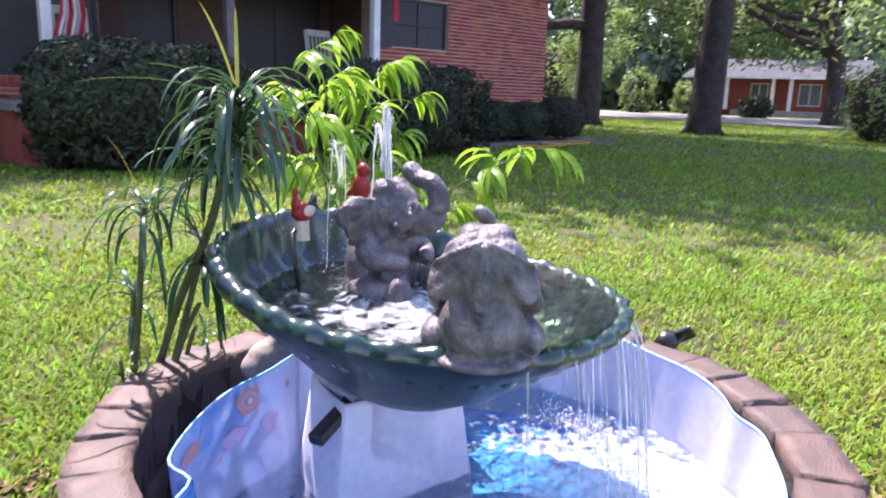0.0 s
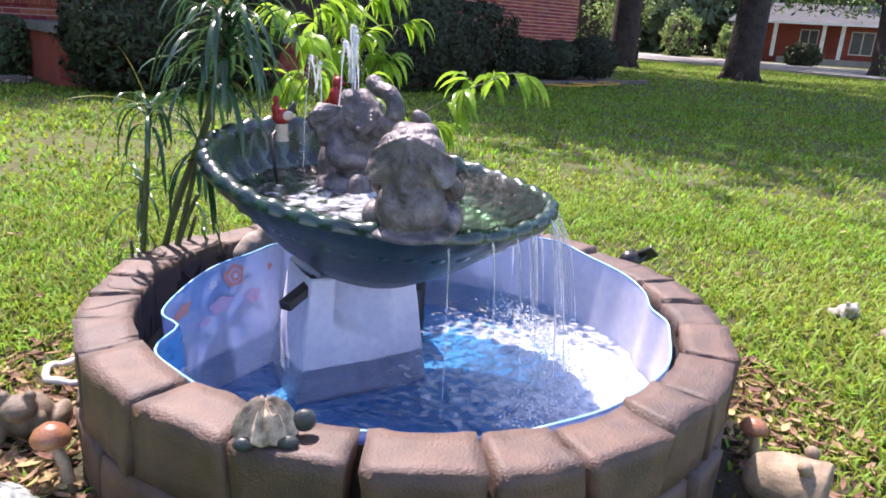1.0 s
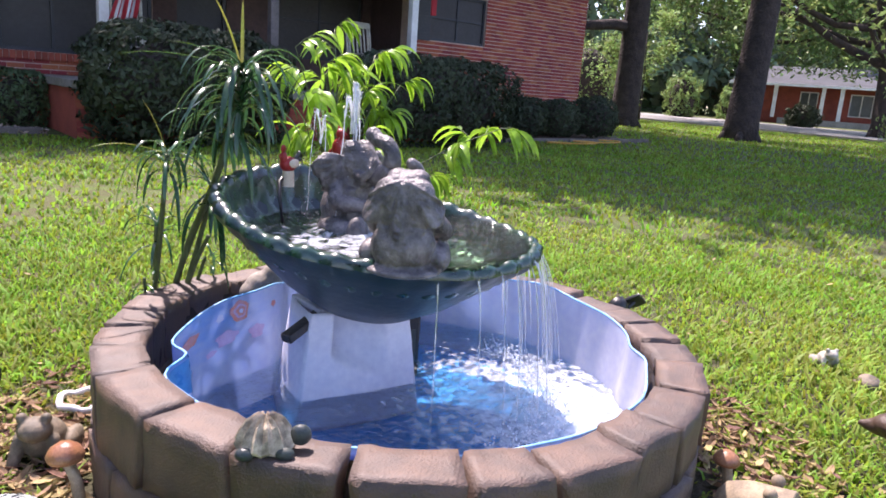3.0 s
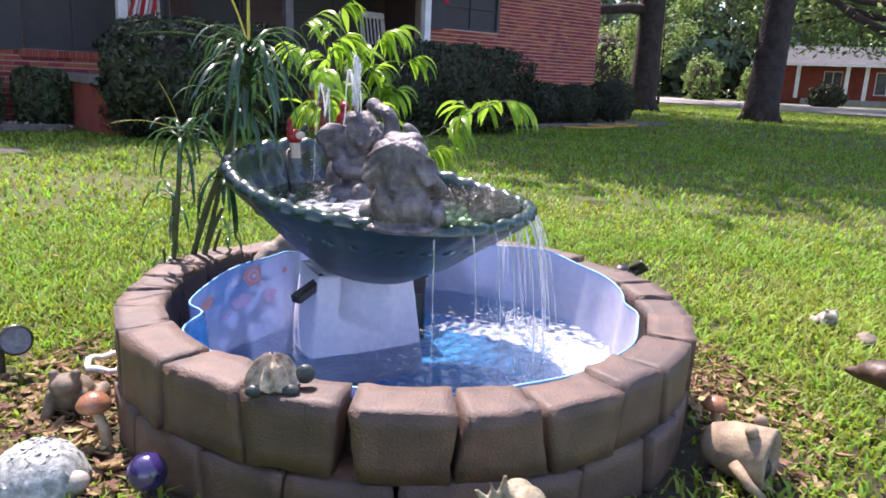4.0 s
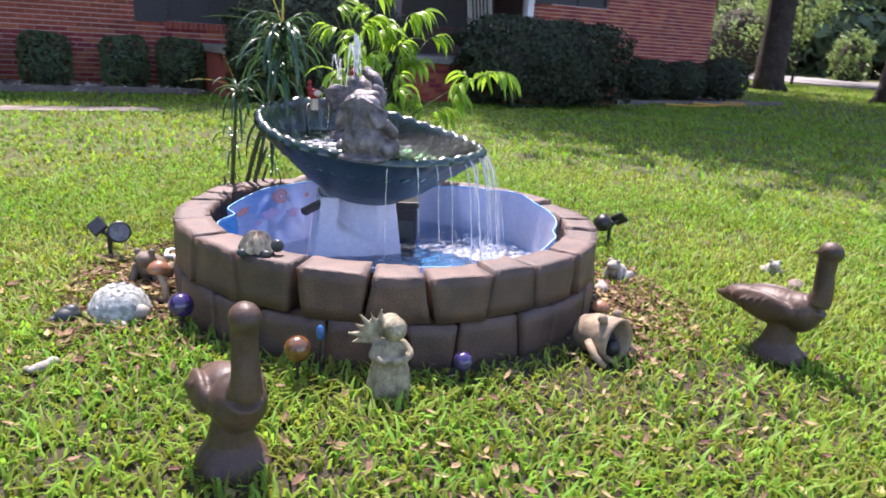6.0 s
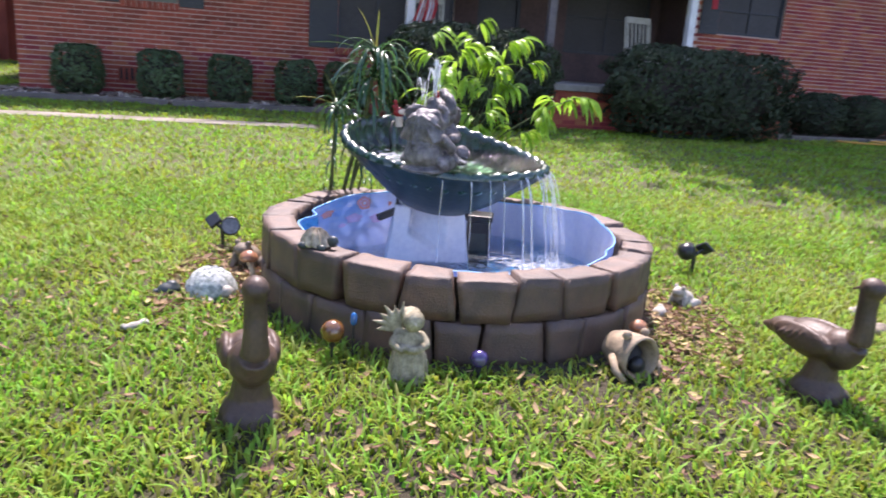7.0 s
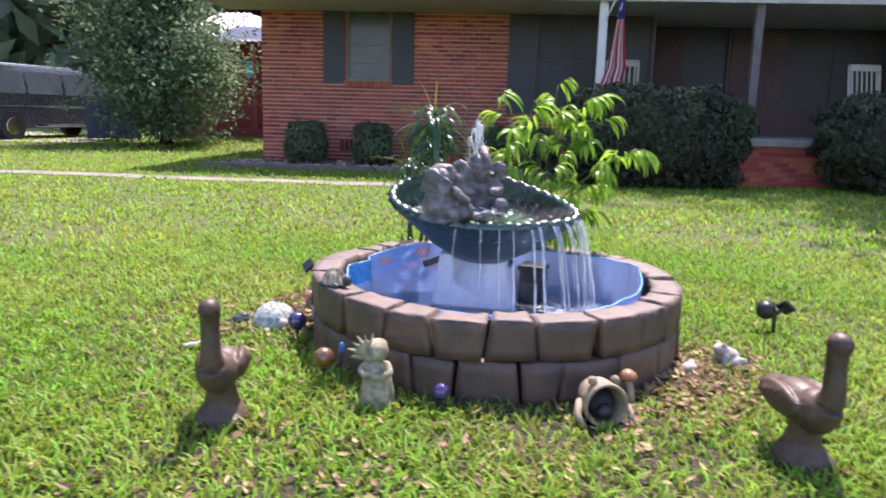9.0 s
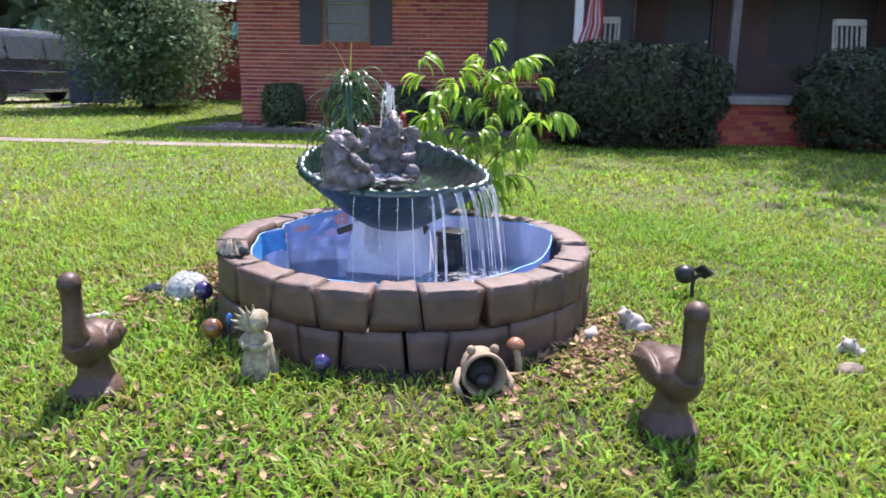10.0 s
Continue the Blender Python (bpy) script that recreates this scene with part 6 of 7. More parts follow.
for nm, cs in (("left", [(-4.5, 8.05), (0.7, 8.3), (0.9, 9.88), (-4.5, 9.88)]), ("right", [(6.6, 7.75), (12.6, 8.25), (12.6, 9.88), (7.7, 9.88)])):
    bed = mesh_from("planting_bed", [(x, y, 0.012) for x, y in cs], [(0, 1, 2, 3)], M_MULCH)
    tagged(bed, "mulched planting bed along the house wall", "planting bed", kind="structure")
rn = np.random.RandomState(8)
P = np.c_[rn.uniform(-4.5, 0.8, 1500), rn.uniform(8.1, 9.8, 1500), np.full(1500, 0.025)]
V, F = leaf_cloud([(p, (0, 0, 1)) for p in P], 0.045, 5)
tagged(fast_mesh("bark_chips", V, F, M_CHIP), "scattered pale bark chips in the bed", "mulch", kind="stuff")
for (a, b) in (((6.7, 7.72), (9.6, 7.98)), ((9.65, 7.98), (12.5, 8.22)), ((-4.55, 8.0), (-1.9, 8.12)), ((-1.85, 8.12), (0.7, 8.25))):
    d = Vector((b[0] - a[0], b[1] - a[1], 0))
    m = Matrix.Translation((a[0], a[1], 0)) @ d.to_track_quat("X", "Z").to_matrix().to_4x4()
    tagged(part("timber_edging", boxed(0, d.length, -0.045, 0.045, -0.05, 0.075, 0.012, m), M_TIMBER), "grey landscape timber edging the bed", "edging", "timber edging", kind="structure")
M_HOSE = material("orange hose", (0.60, 0.26, 0.03), (0.5, 0.3, 0.05), scale=20, rough=0.4, bump=0.1)
pts = [(8.7 + 0.45 * math.cos(i * 0.5) + i * 0.055, 7.45 + 0.2 * math.sin(i * 0.5), 0.03 + 0.002 * i) for i in range(30)]
tagged(part("garden_hose", tube(bmesh.new(), pts, [0.014] * 30, 6), M_HOSE, smooth=True), "orange garden hose lying in loose coils", "hose")


# ---- trees ----
M_LIGHTLEAF = material("pale sunlit leaves", (0.29, 0.41, 0.13), (0.21, 0.32, 0.10), scale=0.5, rough=0.55, bump=0, spread=0.35, island=True, translucent=0.45)
def grow(bm, tips, p, d, length, r, depth, rn, wander=0.5, up=0.12):
    """A limb that tapers and forks; its ends are collected in tips."""
    pts, rad = [p.copy()], [r]
    n_ = 5
    for i in range(n_):
        d = (d + Vector((rn.gauss(0, wander), rn.gauss(0, wander), rn.gauss(up, wander))) * 0.25).normalized()
        p = p + d * (length / n_)
        pts.append(p.copy())
        rad.append(r * (1 - 0.45 * (i + 1) / n_))
        if depth <= 2:
            tips.append((p.copy(), d.copy()))
    tube(bm, pts, rad, 9 if depth > 2 else 5, cap=False)
    if depth > 0:
        for k in range(rn.choice((2, 3))):
            a = rn.uniform(0, math.tau)
            side = Vector((math.cos(a), math.sin(a), rn.uniform(-0.15, 0.45)))
            grow(bm, tips, p, (d * 0.7 + side * 0.75).normalized(), length * rn.uniform(0.62, 0.85), rad[-1] * 0.8, depth - 1, rn, wander, up)


def tree(at, trunk, limbs, seed, leaves, leaf, label, depth=3, mat=None, spread=0.55, category="tree", group="", low=None, hang=0.0):
    """trunk: (x, y, z, radius) rows from the foot up; limbs: (height, direction, length, radius)."""
    rn = random.Random(seed)
    g = thing("tree", label, category, at, group=group)
    bm = bmesh.new()
    tube(bm, [t[:3] for t in trunk], [t[3] for t in trunk], 18)
    for k in range(5):
        a = k * math.tau / 5 + rn.uniform(-0.3, 0.3)
        r = trunk[0][3]
        tube(bm, [(0.6 * r * math.cos(a), 0.6 * r * math.sin(a), 0.5), (0.8 * r * math.cos(a), 0.8 * r * math.sin(a), 0.15), (1.1 * r * math.cos(a), 1.1 * r * math.sin(a), -0.08)], [0.1 * r, 0.22 * r, 0.2 * r], 7)
    part("trunk", bm, M_BARK, g, "furrowed dark trunk", smooth=True)
    tips = []
    for z, d, ln, r in limbs:
        bm = bmesh.new()
        f = [t for t in trunk if t[2] <= z][-1]
        grow(bm, tips, Vector((f[0], f[1], z)), Vector(d).normalized(), ln, r, depth, rn)
        part("limb", bm, M_BARK, g, smooth=True)
    nr = np.random.RandomState(seed)
    pick = nr.randint(0, len(tips), leaves)
    T = np.array([t[0] for t in tips])[pick] + nr.normal(0, spread, (leaves, 3))
    T[:, 2] -= np.abs(nr.normal(0, 1, leaves)) * hang
    if low is not None:
        T = T[T[:, 2] > low]
    V, F = leaf_cloud([(p, (0, 0, 0.6)) for p in T], leaf, seed)
    fast_mesh("crown", V, F, mat or M_LEAF, g, "airy crown of small leaves")


oak = [(0, 0, -0.1, 0.54), (0, 0, 0.4, 0.47), (0.05, 0, 2.2, 0.43), (0.1, 0.05, 4.5, 0.4), (0.2, 0.1, 9, 0.34), (0.3, 0.2, 15, 0.22), (0.4, 0.2, 19, 0.1)]
oak2 = [(0, 0, -0.1, 0.55), (0, 0, 0.45, 0.46), (0.08, -0.05, 2.5, 0.4), (0.16, -0.1, 5, 0.37), (0.3, -0.1, 10, 0.3), (0.4, 0, 15, 0.2), (0.5, 0, 19, 0.1)]
limbs = lambda s: [(s + 0.0, (-0.8, 0.6, 0.5), 3.6, 0.2), (s + 0.6, (0.9, 0.2, 0.5), 3.8, 0.2), (s + 1.5, (-0.3, -0.9, 0.5), 3.6, 0.18), (s + 2.2, (0.4, 0.9, 0.5), 3.4, 0.18), (s + 3.5, (-0.9, -0.1, 0.7), 3.2, 0.15), (s + 4.2, (0.7, -0.6, 0.7), 3.2, 0.15), (s + 5.5, (0.1, 0.3, 1), 3, 0.14)]
tree((19.87, 14.49, 0), oak, [(3.3, (-0.85, 0.5, 0.35), 3.8, 0.2), (4.4, (0.9, -0.3, 0.05), 4.5, 0.16), (4.6, (0.6, 0.8, 0.0), 4.5, 0.16)] + limbs(11), 5, 11000, 0.12, "broad oak with a thick dark trunk and low limb")
tree((18.37, 9.3, 0), oak2, limbs(11), 6, 8500, 0.14, "tall oak with a straight dark trunk on the lawn")
tree((36.5, 12.3, 0), [(0, 0, -0.1, 0.6), (0, 0, 0.5, 0.45), (0.15, 0.2, 3, 0.4), (-0.2, 0.8, 6, 0.32), (-0.3, 1.2, 10, 0.2)], [(3.2, (-0.6, 0.9, 0.45), 5, 0.24), (3.8, (-0.9, -0.1, 0.3), 5, 0.2), (4.5, (0.2, 0.9, 0.4), 5, 0.2), (6, (0.5, -0.8, 0.5), 4.5, 0.2), (7, (-0.6, 0.4, 0.7), 4.5, 0.18), (4.2, (-0.5, 0.95, 0.12), 5.5, 0.18), (5, (-0.2, 1, 0.02), 6.5, 0.18), (5.2, (0.5, 0.9, 0.05), 6, 0.18)], 7, 26000, 0.16, "spreading oak with arching limbs by the road", spread=0.8, low=2.6, hang=1.3, mat=M_LIGHTLEAF)
# unseen oak, added so that its crown throws shade across the lawn
tree((13.1, 14.0, 0), [(0, 0, -0.1, 0.55), (0, 0, 0.5, 0.44), (-0.1, -0.1, 3, 0.4), (-0.4, -0.3, 7, 0.34), (-0.8, -0.5, 12, 0.24), (-1, -0.6, 15, 0.12)], [(7.5, (-0.9, -0.8, 0.2), 3.3, 0.2), (8.2, (-0.5, -1, 0.1), 4.3, 0.18), (9, (-1, -0.5, 0.3), 3.2, 0.18), (9.6, (0.6, -0.9, 0.2), 3.2, 0.18), (10.3, (-0.5, -0.9, 0.3), 3.3, 0.15), (11, (0.5, 0.5, 0.5), 2.2, 0.15), (12, (-0.4, -0.8, 0.6), 2.2, 0.13), (13, (-0.6, 0.2, 0.8), 2, 0.12)], 17, 19000, 0.18, "unseen spreading oak added beside the house to shade the lawn", spread=0.7, low=6)
# tall trees out of view behind the house, added to dapple the lawn
tall = [(0, 0, -0.1, 0.5), (0, 0, 0.6, 0.42), (0.1, 0, 8, 0.36), (0.2, 0.1, 16, 0.3), (0.2, 0.2, 24, 0.2), (0.3, 0.2, 31, 0.08)]
crown_limbs = [(h, (math.cos(h * 2.4), math.sin(h * 2.4), 0.35), 2.8 - 0.05 * (h - 14), 0.14) for h in (14, 15.2, 16.4, 17.6, 18.8, 20, 21.4, 22.8, 24.4, 26, 27.6, 29)]
for i, (x, y, k) in enumerate(((9.8, 20.6, 0.74), (12.6, 20.6, 0.92), (6.2, 21.5, 0.74), (15.8, 20.4, 1.0))):
    tree((x, y, 0), [(p[0], p[1], p[2] * k, p[3]) for p in tall], [(h * k, *rest) for h, *rest in crown_limbs], 31 + i, 14000, 0.24, "unseen tall tree added behind the house for its shade", depth=2, spread=0.9, low=12, group="trees behind the house")
# saplings and bushes by the road
tree((27.5, 19.4, 0), [(0, 0, -0.05, 0.07), (0.02, 0, 1.2, 0.05), (0.05, 0.05, 2.6, 0.035), (0.0, 0.1, 4, 0.02)], [(0.9, (-0.8, 0.4, 0.3), 1.2, 0.025), (1.3, (0.7, 0.5, 0.4), 1.2, 0.025), (1.8, (0.1, -0.9, 0.4), 1.1, 0.02), (2.5, (-0.5, 0.6, 0.6), 1.0, 0.02), (3.2, (0.4, 0.2, 0.9), 0.9, 0.015)], 9, 2600, 0.10, "slim pale green sapling by the road", depth=2, mat=M_LIGHTLEAF, spread=0.22)
for i, (x, y, s, h) in enumerate(((46.5, 29.6, 1.2, 3.5), (40, 33.5, 2.4, 5.6), (20.9, 5.4, 1.2, 2.6), (46.5, 20.6, 0.95, 1.6), (50, 27.6, 0.9, 2.6))):
    shrub("road_bush", (x, y, -0.12 * h), s, s, h, 4200, 0.13 if i != 2 else 0.07, 90 + i, "loose pale green bush by the road", mat=M_LIGHTLEAF if i != 3 else M_SHRUB, power=2.0, rough=0.3)

tree((41.5, 22.1, 0), [(0, 0, -0.1, 0.4), (0, 0, 0.5, 0.32), (0.1, 0.1, 4, 0.28), (0, 0.2, 8, 0.2), (0, 0.2, 12, 0.1)], [(h, (math.cos(h * 2.4), math.sin(h * 2.4), 0.1), 4.5, 0.15) for h in (4.5, 5, 5.5, 6, 6.6, 7.2, 8, 9)], 44, 24000, 0.17, "broad drooping tree across the road", spread=0.8, low=3.0, hang=1.2, depth=2)
M_GLOSSLEAF = material("glossy shrub leaves", (0.17, 0.25, 0.125), (0.12, 0.19, 0.10), scale=0.9, rough=0.7, bump=0, spec=0.2, spread=0.28, island=True, translucent=0.3)
# large weeping shrub tree by the drive
tree((-8.0, 14.0, 0), [(0, 0, -0.05, 0.14), (0.05, 0, 0.6, 0.12), (0.1, 0.1, 1.6, 0.09), (0.1, 0.1, 3.2, 0.06)], [(0.7, (-0.8, 0.3, 1.0), 1.5, 0.07), (0.8, (0.7, -0.3, 1.0), 1.3, 0.07), (0.9, (0.2, 0.8, 1.0), 1.4, 0.07), (1.0, (-0.3, -0.9, 0.9), 1.4, 0.07), (1.5, (-0.9, 0.4, 0.9), 1.5, 0.06), (1.9, (-0.7, -0.5, 1.1), 1.4, 0.05), (2.6, (0.1, 0.1, 1.4), 1.4, 0.05), (2.2, (0.6, 0.2, 1.0), 1.2, 0.05), (0.4, (0.6, -0.4, 0.25), 1.2, 0.04), (0.4, (-0.3, -0.8, 0.2), 1.2, 0.04)],
     15, 34000, 0.075, "large dome-shaped shrub tree with pale green leaves by the drive", depth=1, mat=M_GLOSSLEAF, spread=0.45, low=0.15)

# ---- road, drive and what stands beyond ----
sheet("road", [(29.5, -60), (47, -60), (50, 80), (31.5, 80)], 0.02, M_ROAD, "pale grey asphalt road beyond the lawn", "road")
kerb = thing("kerb", "low concrete kerb along the road", "kerb", kind="structure")
for i in range(40):
    y = -30 + i * 2.5
    part("kerb_stone", boxed(29.32 + 0.0143 * (y + 60), 29.5 + 0.0143 * (y + 60), y, y + 2.48, -0.05, 0.07, 0.02), M_CONC, kerb)
sheet("driveway", [(-30, 13.2), (-9.7, 13.2), (-11.6, 24.6), (-30, 24.6)], 0.015, M_CONC, "grey concrete driveway beside the shrub tree", "driveway")


# far house across the road
def far_house():
    g = thing("house", "low brick house with white porch columns across the road", "house", (57.4, 20.98, 0.35), rz=math.degrees(math.atan2(0.912, -0.408)) - 180)
    # local x runs along the front, local -y faces the lawn
    part("wall", wall_with_holes(-9, 9, -0.5, 2.6, [(-4.7, -3.4, 0.6, 2.2), (-1.2, 0.4, 0.5, 2.2), (1.5, 2.5, 0.1, 2.15), (5, 6.4, 0.8, 2.2)], 1.6, 1.9), M_BRICK, g, "red brick front")
    part("wall", boxed(-9, 9, 8.5, 8.8, -0.5, 2.6), M_BRICK, g)
    part("wall", boxed(-9, -8.7, 1.9, 8.5, -0.5, 2.6), M_BRICK, g)
    part("wall", boxed(8.7, 9, 1.9, 8.5, -0.5, 2.6), M_BRICK, g)
    for x0, x1, z0, z1 in ((-4.7, -3.4, 0.6, 2.2), (-1.2, 0.4, 0.5, 2.2), (5, 6.4, 0.8, 2.2)):
        w = part("window", wall_with_holes(x0, x1, z0, z1, [(x0 + 0.08, (x0 + x1) / 2 - 0.04, z0 + 0.08, z1 - 0.08), ((x0 + x1) / 2 + 0.04, x1 - 0.08, z0 + 0.08, z1 - 0.08)], 1.62, 1.7), M_WHITE, g, "white window frame")
        part("pane", boxed(x0 + 0.05, x1 - 0.05, 1.72, 1.74, z0 + 0.05, z1 - 0.05), M_GLASS, w)
    part("door", boxed(1.5, 2.5, 1.7, 1.76, 0.1, 2.15, 0.01), M_SHUTTER, g)
    bm = bmesh.new()
    rv = [bm.verts.new(p) for p in ((-9.8, -0.8, 2.6), (9.8, -0.8, 2.6), (9.8, 9.8, 2.6), (-9.8, 9.8, 2.6), (-8.4, 4.5, 4.2), (8.4, 4.5, 4.2))]
    for q in ((0, 1, 5, 4), (2, 3, 4, 5), (3, 0, 4), (1, 2, 5), (3, 2, 1, 0)):
        bm.faces.new([rv[i] for i in q])
    part("roof", bm, material("blue-grey shingle", (0.085, 0.09, 0.10), (0.06, 0.065, 0.07), scale=1, rough=0.95, bump=0.4), g, "grey shingle roof")
    part("fascia", boxed(-9.8, 9.8, -0.86, -0.8, 2.48, 2.66), M_WHITE, g, "white fascia")
    part("porch_floor", boxed(-6, 9, -0.6, 1.6, -0.5, 0.1), M_CONC, g)
    for x in (-6.4, -3.1, -1.85, 2.6, 5.5):
        part("column", boxed(x - 0.14, x + 0.14, -0.5, -0.22, 0.1, 2.6, 0.02), M_WHITE, g, "white square porch column")


far_house()

# neighbour's outbuilding beyond the left wall corner
M_PINK_ROOF = material("pale metal roof", (0.70, 0.62, 0.60), (0.60, 0.52, 0.50), scale=2, rough=0.5, bump=0.2)
M_TURQ = material("turquoise paint", (0.10, 0.50, 0.52), (0.08, 0.42, 0.45), scale=6, rough=0.5, bump=0.1)
shed = thing("outbuilding", "red brick outbuilding with a pale corrugated roof", "outbuilding", (-8.0, 20.4, 0))
part("wall", boxed(-2.6, 3.4, 1.6, 1.85, 0, 3.3), M_BRICK, shed, "red brick wall")
part("wall", boxed(0.35, 0.6, -0.05, 1.6, 0, 3.1), M_BRICK, shed)
bm = bmesh.new()
m = Matrix.Translation((0, -0.5, 3.0)) @ Matrix.Rotation(radians(17), 4, "X")
rows = [[[bm.verts.new(m @ Vector((-2.8 + i * 0.0275, y, 0.018 * math.sin(i * math.tau / 8) + dz))) for i in range(241)] for y in (0.0, 5.0)] for dz in (0.0, -0.02)]
for (r0, r1) in (rows[0], rows[1][::-1], (rows[1][0], rows[0][0]), (rows[0][1], rows[1][1])):
    for i in range(240):
        bm.faces.new((r0[i], r0[i + 1], r1[i + 1], r1[i]))
part("roof", bm, M_PINK_ROOF, shed, "pale corrugated metal roof")
for x in (-2.4, -1.2, 0.1):
    part("post", boxed(x - 0.05, x + 0.05, -0.35, -0.25, 0, 2.98, 0.008), M_BRICK, shed)
for z in (0.5, 1.0):
    part("rail", boxed(-2.6, 0.3, -0.33, -0.27, z, z + 0.1, 0.008), M_BRICK, shed)
part("ledge", boxed(-2.6, 0.35, -0.45, 1.6, -0.1, 0.25, 0.02), M_BRICK, shed)
part("hanging_box", boxed(-0.2, 0.1, -0.3, -0.1, 1.9, 2.4, 0.02), M_TURQ, shed, "turquoise hanging box")

# wheeled bins
M_BIN = material("dark blue bin plastic", (0.02, 0.03, 0.075), (0.025, 0.035, 0.06), scale=6, rough=0.45, bump=0.2)


def wheeled_bin(at, rz, label):
    g = thing("wheeled_bin", label, "bin", at, rz=rz, group="wheeled bins")
    bm = boxed(-0.3, 0.3, -0.34, 0.34, 0.06, 1.0, 0.03)
    for v in bm.verts:
        k = 0.82 + 0.18 * v.co.z
        v.co.x *= k
        v.co.y *= k
    part("body", bm, M_BIN, g)
    part("lid", boxed(-0.33, 0.33, -0.38, 0.36, 1.0, 1.07, 0.025), M_BIN, g)
    part("handle", tube(bmesh.new(), [(-0.25, 0.37, 0.95), (-0.25, 0.43, 0.97), (0.25, 0.43, 0.97), (0.25, 0.37, 0.95)], [0.016] * 4, 7), M_BIN, g)
    for s in (-1, 1):
        part("wheel", tube(bmesh.new(), [(s * 0.24, 0.28, 0.1), (s * 0.3, 0.28, 0.1)], [0.1, 0.1], 14), M_BLACK, g)


wheeled_bin((-10.35, 15.2, 0), 25, "dark blue wheeled bin by the drive")
wheeled_bin((-9.75, 15.4, 0), 15, "dark blue wheeled bin by the drive")


# parked dark minivan
M_CARPAINT = material("dark car paint", (0.12, 0.122, 0.13), (0.13, 0.132, 0.138), scale=3, rough=0.26, bump=0, coat=0.8, metal=0.5)
M_CHROME = material("chrome", (0.7, 0.7, 0.7), (0.6, 0.6, 0.6), scale=20, rough=0.15, bump=0, metal=1.0)
M_TYRE = material("tyre rubber", (0.02, 0.02, 0.02), (0.03, 0.03, 0.03), scale=20, rough=0.85, bump=0.3)


def minivan(at, rz):
    g = thing("minivan", "parked dark grey minivan with chrome side strip", "car", at, rz=rz)
    prof_ = [(-2.7, 0.35), (-2.75, 0.9), (-2.6, 1.2), (-2.35, 1.72), (-2.0, 1.8), (0.6, 1.78), (1.0, 1.7), (1.75, 1.12), (2.45, 1.0), (2.68, 0.8), (2.7, 0.4), (2.3, 0.3), (-2.3, 0.28)]
    bm = bmesh.new()
    rings = []
    for y, k in ((-0.92, 0.0), (-0.88, 1.0), (0.88, 1.0), (0.92, 0.0)):
        rings.append([bm.verts.new((x, y * (1 - 0.16 * max(0, z - 1.05) / 0.7), z - (0.02 if k == 0 and z > 1.7 else 0))) for x, z in prof_])
    n_ = len(prof_)
    for r0, r1 in zip(rings, rings[1:]):
        for k in range(n_):
            bm.faces.new((r0[k], r1[k], r1[(k + 1) % n_], r0[(k + 1) % n_]))
    bm.faces.new(rings[0][::-1])
    bm.faces.new(rings[-1])
    bmesh.ops.recalc_face_normals(bm, faces=bm.faces)
    body = part("body", bm, M_CARPAINT, g)
    for s in (-1, 1):
        for x0, x1, x2, x3 in ((-2.35, -1.35, -1.35, -2.15), (-1.25, -0.2, -0.2, -1.25), (-0.1, 1.35, 0.75, -0.1)):
            bm = bmesh.new()
            bm.faces.new([bm.verts.new(p) for p in ((x0, s * 0.925, 1.12), (x1, s * 0.925, 1.12), (x2, s * 0.838, 1.66), (x3, s * 0.838, 1.66))])
            part("side_window", bm, M_GLASS, g)
        part("chrome_strip", boxed(-2.5, 2.3, s * 0.925 - 0.012, s * 0.925 + 0.012, 0.78, 0.83, 0.006), M_CHROME, g)
        part("sill_strip", boxed(-1.1, 1.1, s * 0.92 - 0.014, s * 0.92 + 0.014, 0.32, 0.38, 0.006), M_CHROME, g)
        part("mirror", ball(bmesh.new(), (1.1, s * 1.02, 1.15), (0.1, 0.08, 0.09)), M_CARPAINT, g, smooth=True)
        part("headlight", ball(bmesh.new(), (2.58, s * 0.66, 0.82), (0.12, 0.18, 0.09)), M_LENS, g, smooth=True)
        for x in (-1.75, 1.75):
            w = part("wheel", tube(bmesh.new(), [(x, s * 0.72, 0.34), (x, s * 0.94, 0.34)], [0.34, 0.34], 24), M_TYRE, g, "black tyre")
            part("rim", tube(bmesh.new(), [(x, s * 0.9, 0.34), (x, s * 0.955, 0.34)], [0.23, 0.2], 12), M_CHROME, w, "bright wheel rim")
    part("windscreen", boxed(0, 0.02, -0.72, 0.72, -0.42, 0.42, 0, Matrix.Translation((1.4, 0, 1.42)) @ Matrix.Rotation(radians(-52), 4, "Y")), M_GLASS, g)
    part("bumper", boxed(2.55, 2.76, -0.85, 0.85, 0.36, 0.56, 0.04), M_CARPAINT, g)
    part("roof_rail", tube(tube(bmesh.new(), [(-2.0, 0.66, 1.82), (0.4, 0.66, 1.82)], [0.02, 0.02], 6), [(-2.0, -0.66, 1.82), (0.4, -0.66, 1.82)], [0.02, 0.02], 6), M_CHROME, g)


minivan((-12.25, 15.8, 0.0), 77)

# woods all round
M_WOODS = material("wood edge leaves", (0.22, 0.30, 0.17), (0.14, 0.21, 0.125), scale=0.12, rough=0.7, bump=0, spread=0.5, island=True, translucent=0.25)
woods = thing("far_woods", "dense green woods closing the view beyond road and houses", "woods", kind="stuff")
nr = np.random.RandomState(3)
bmT = bmesh.new()
pts = []
rn = random.Random(21)
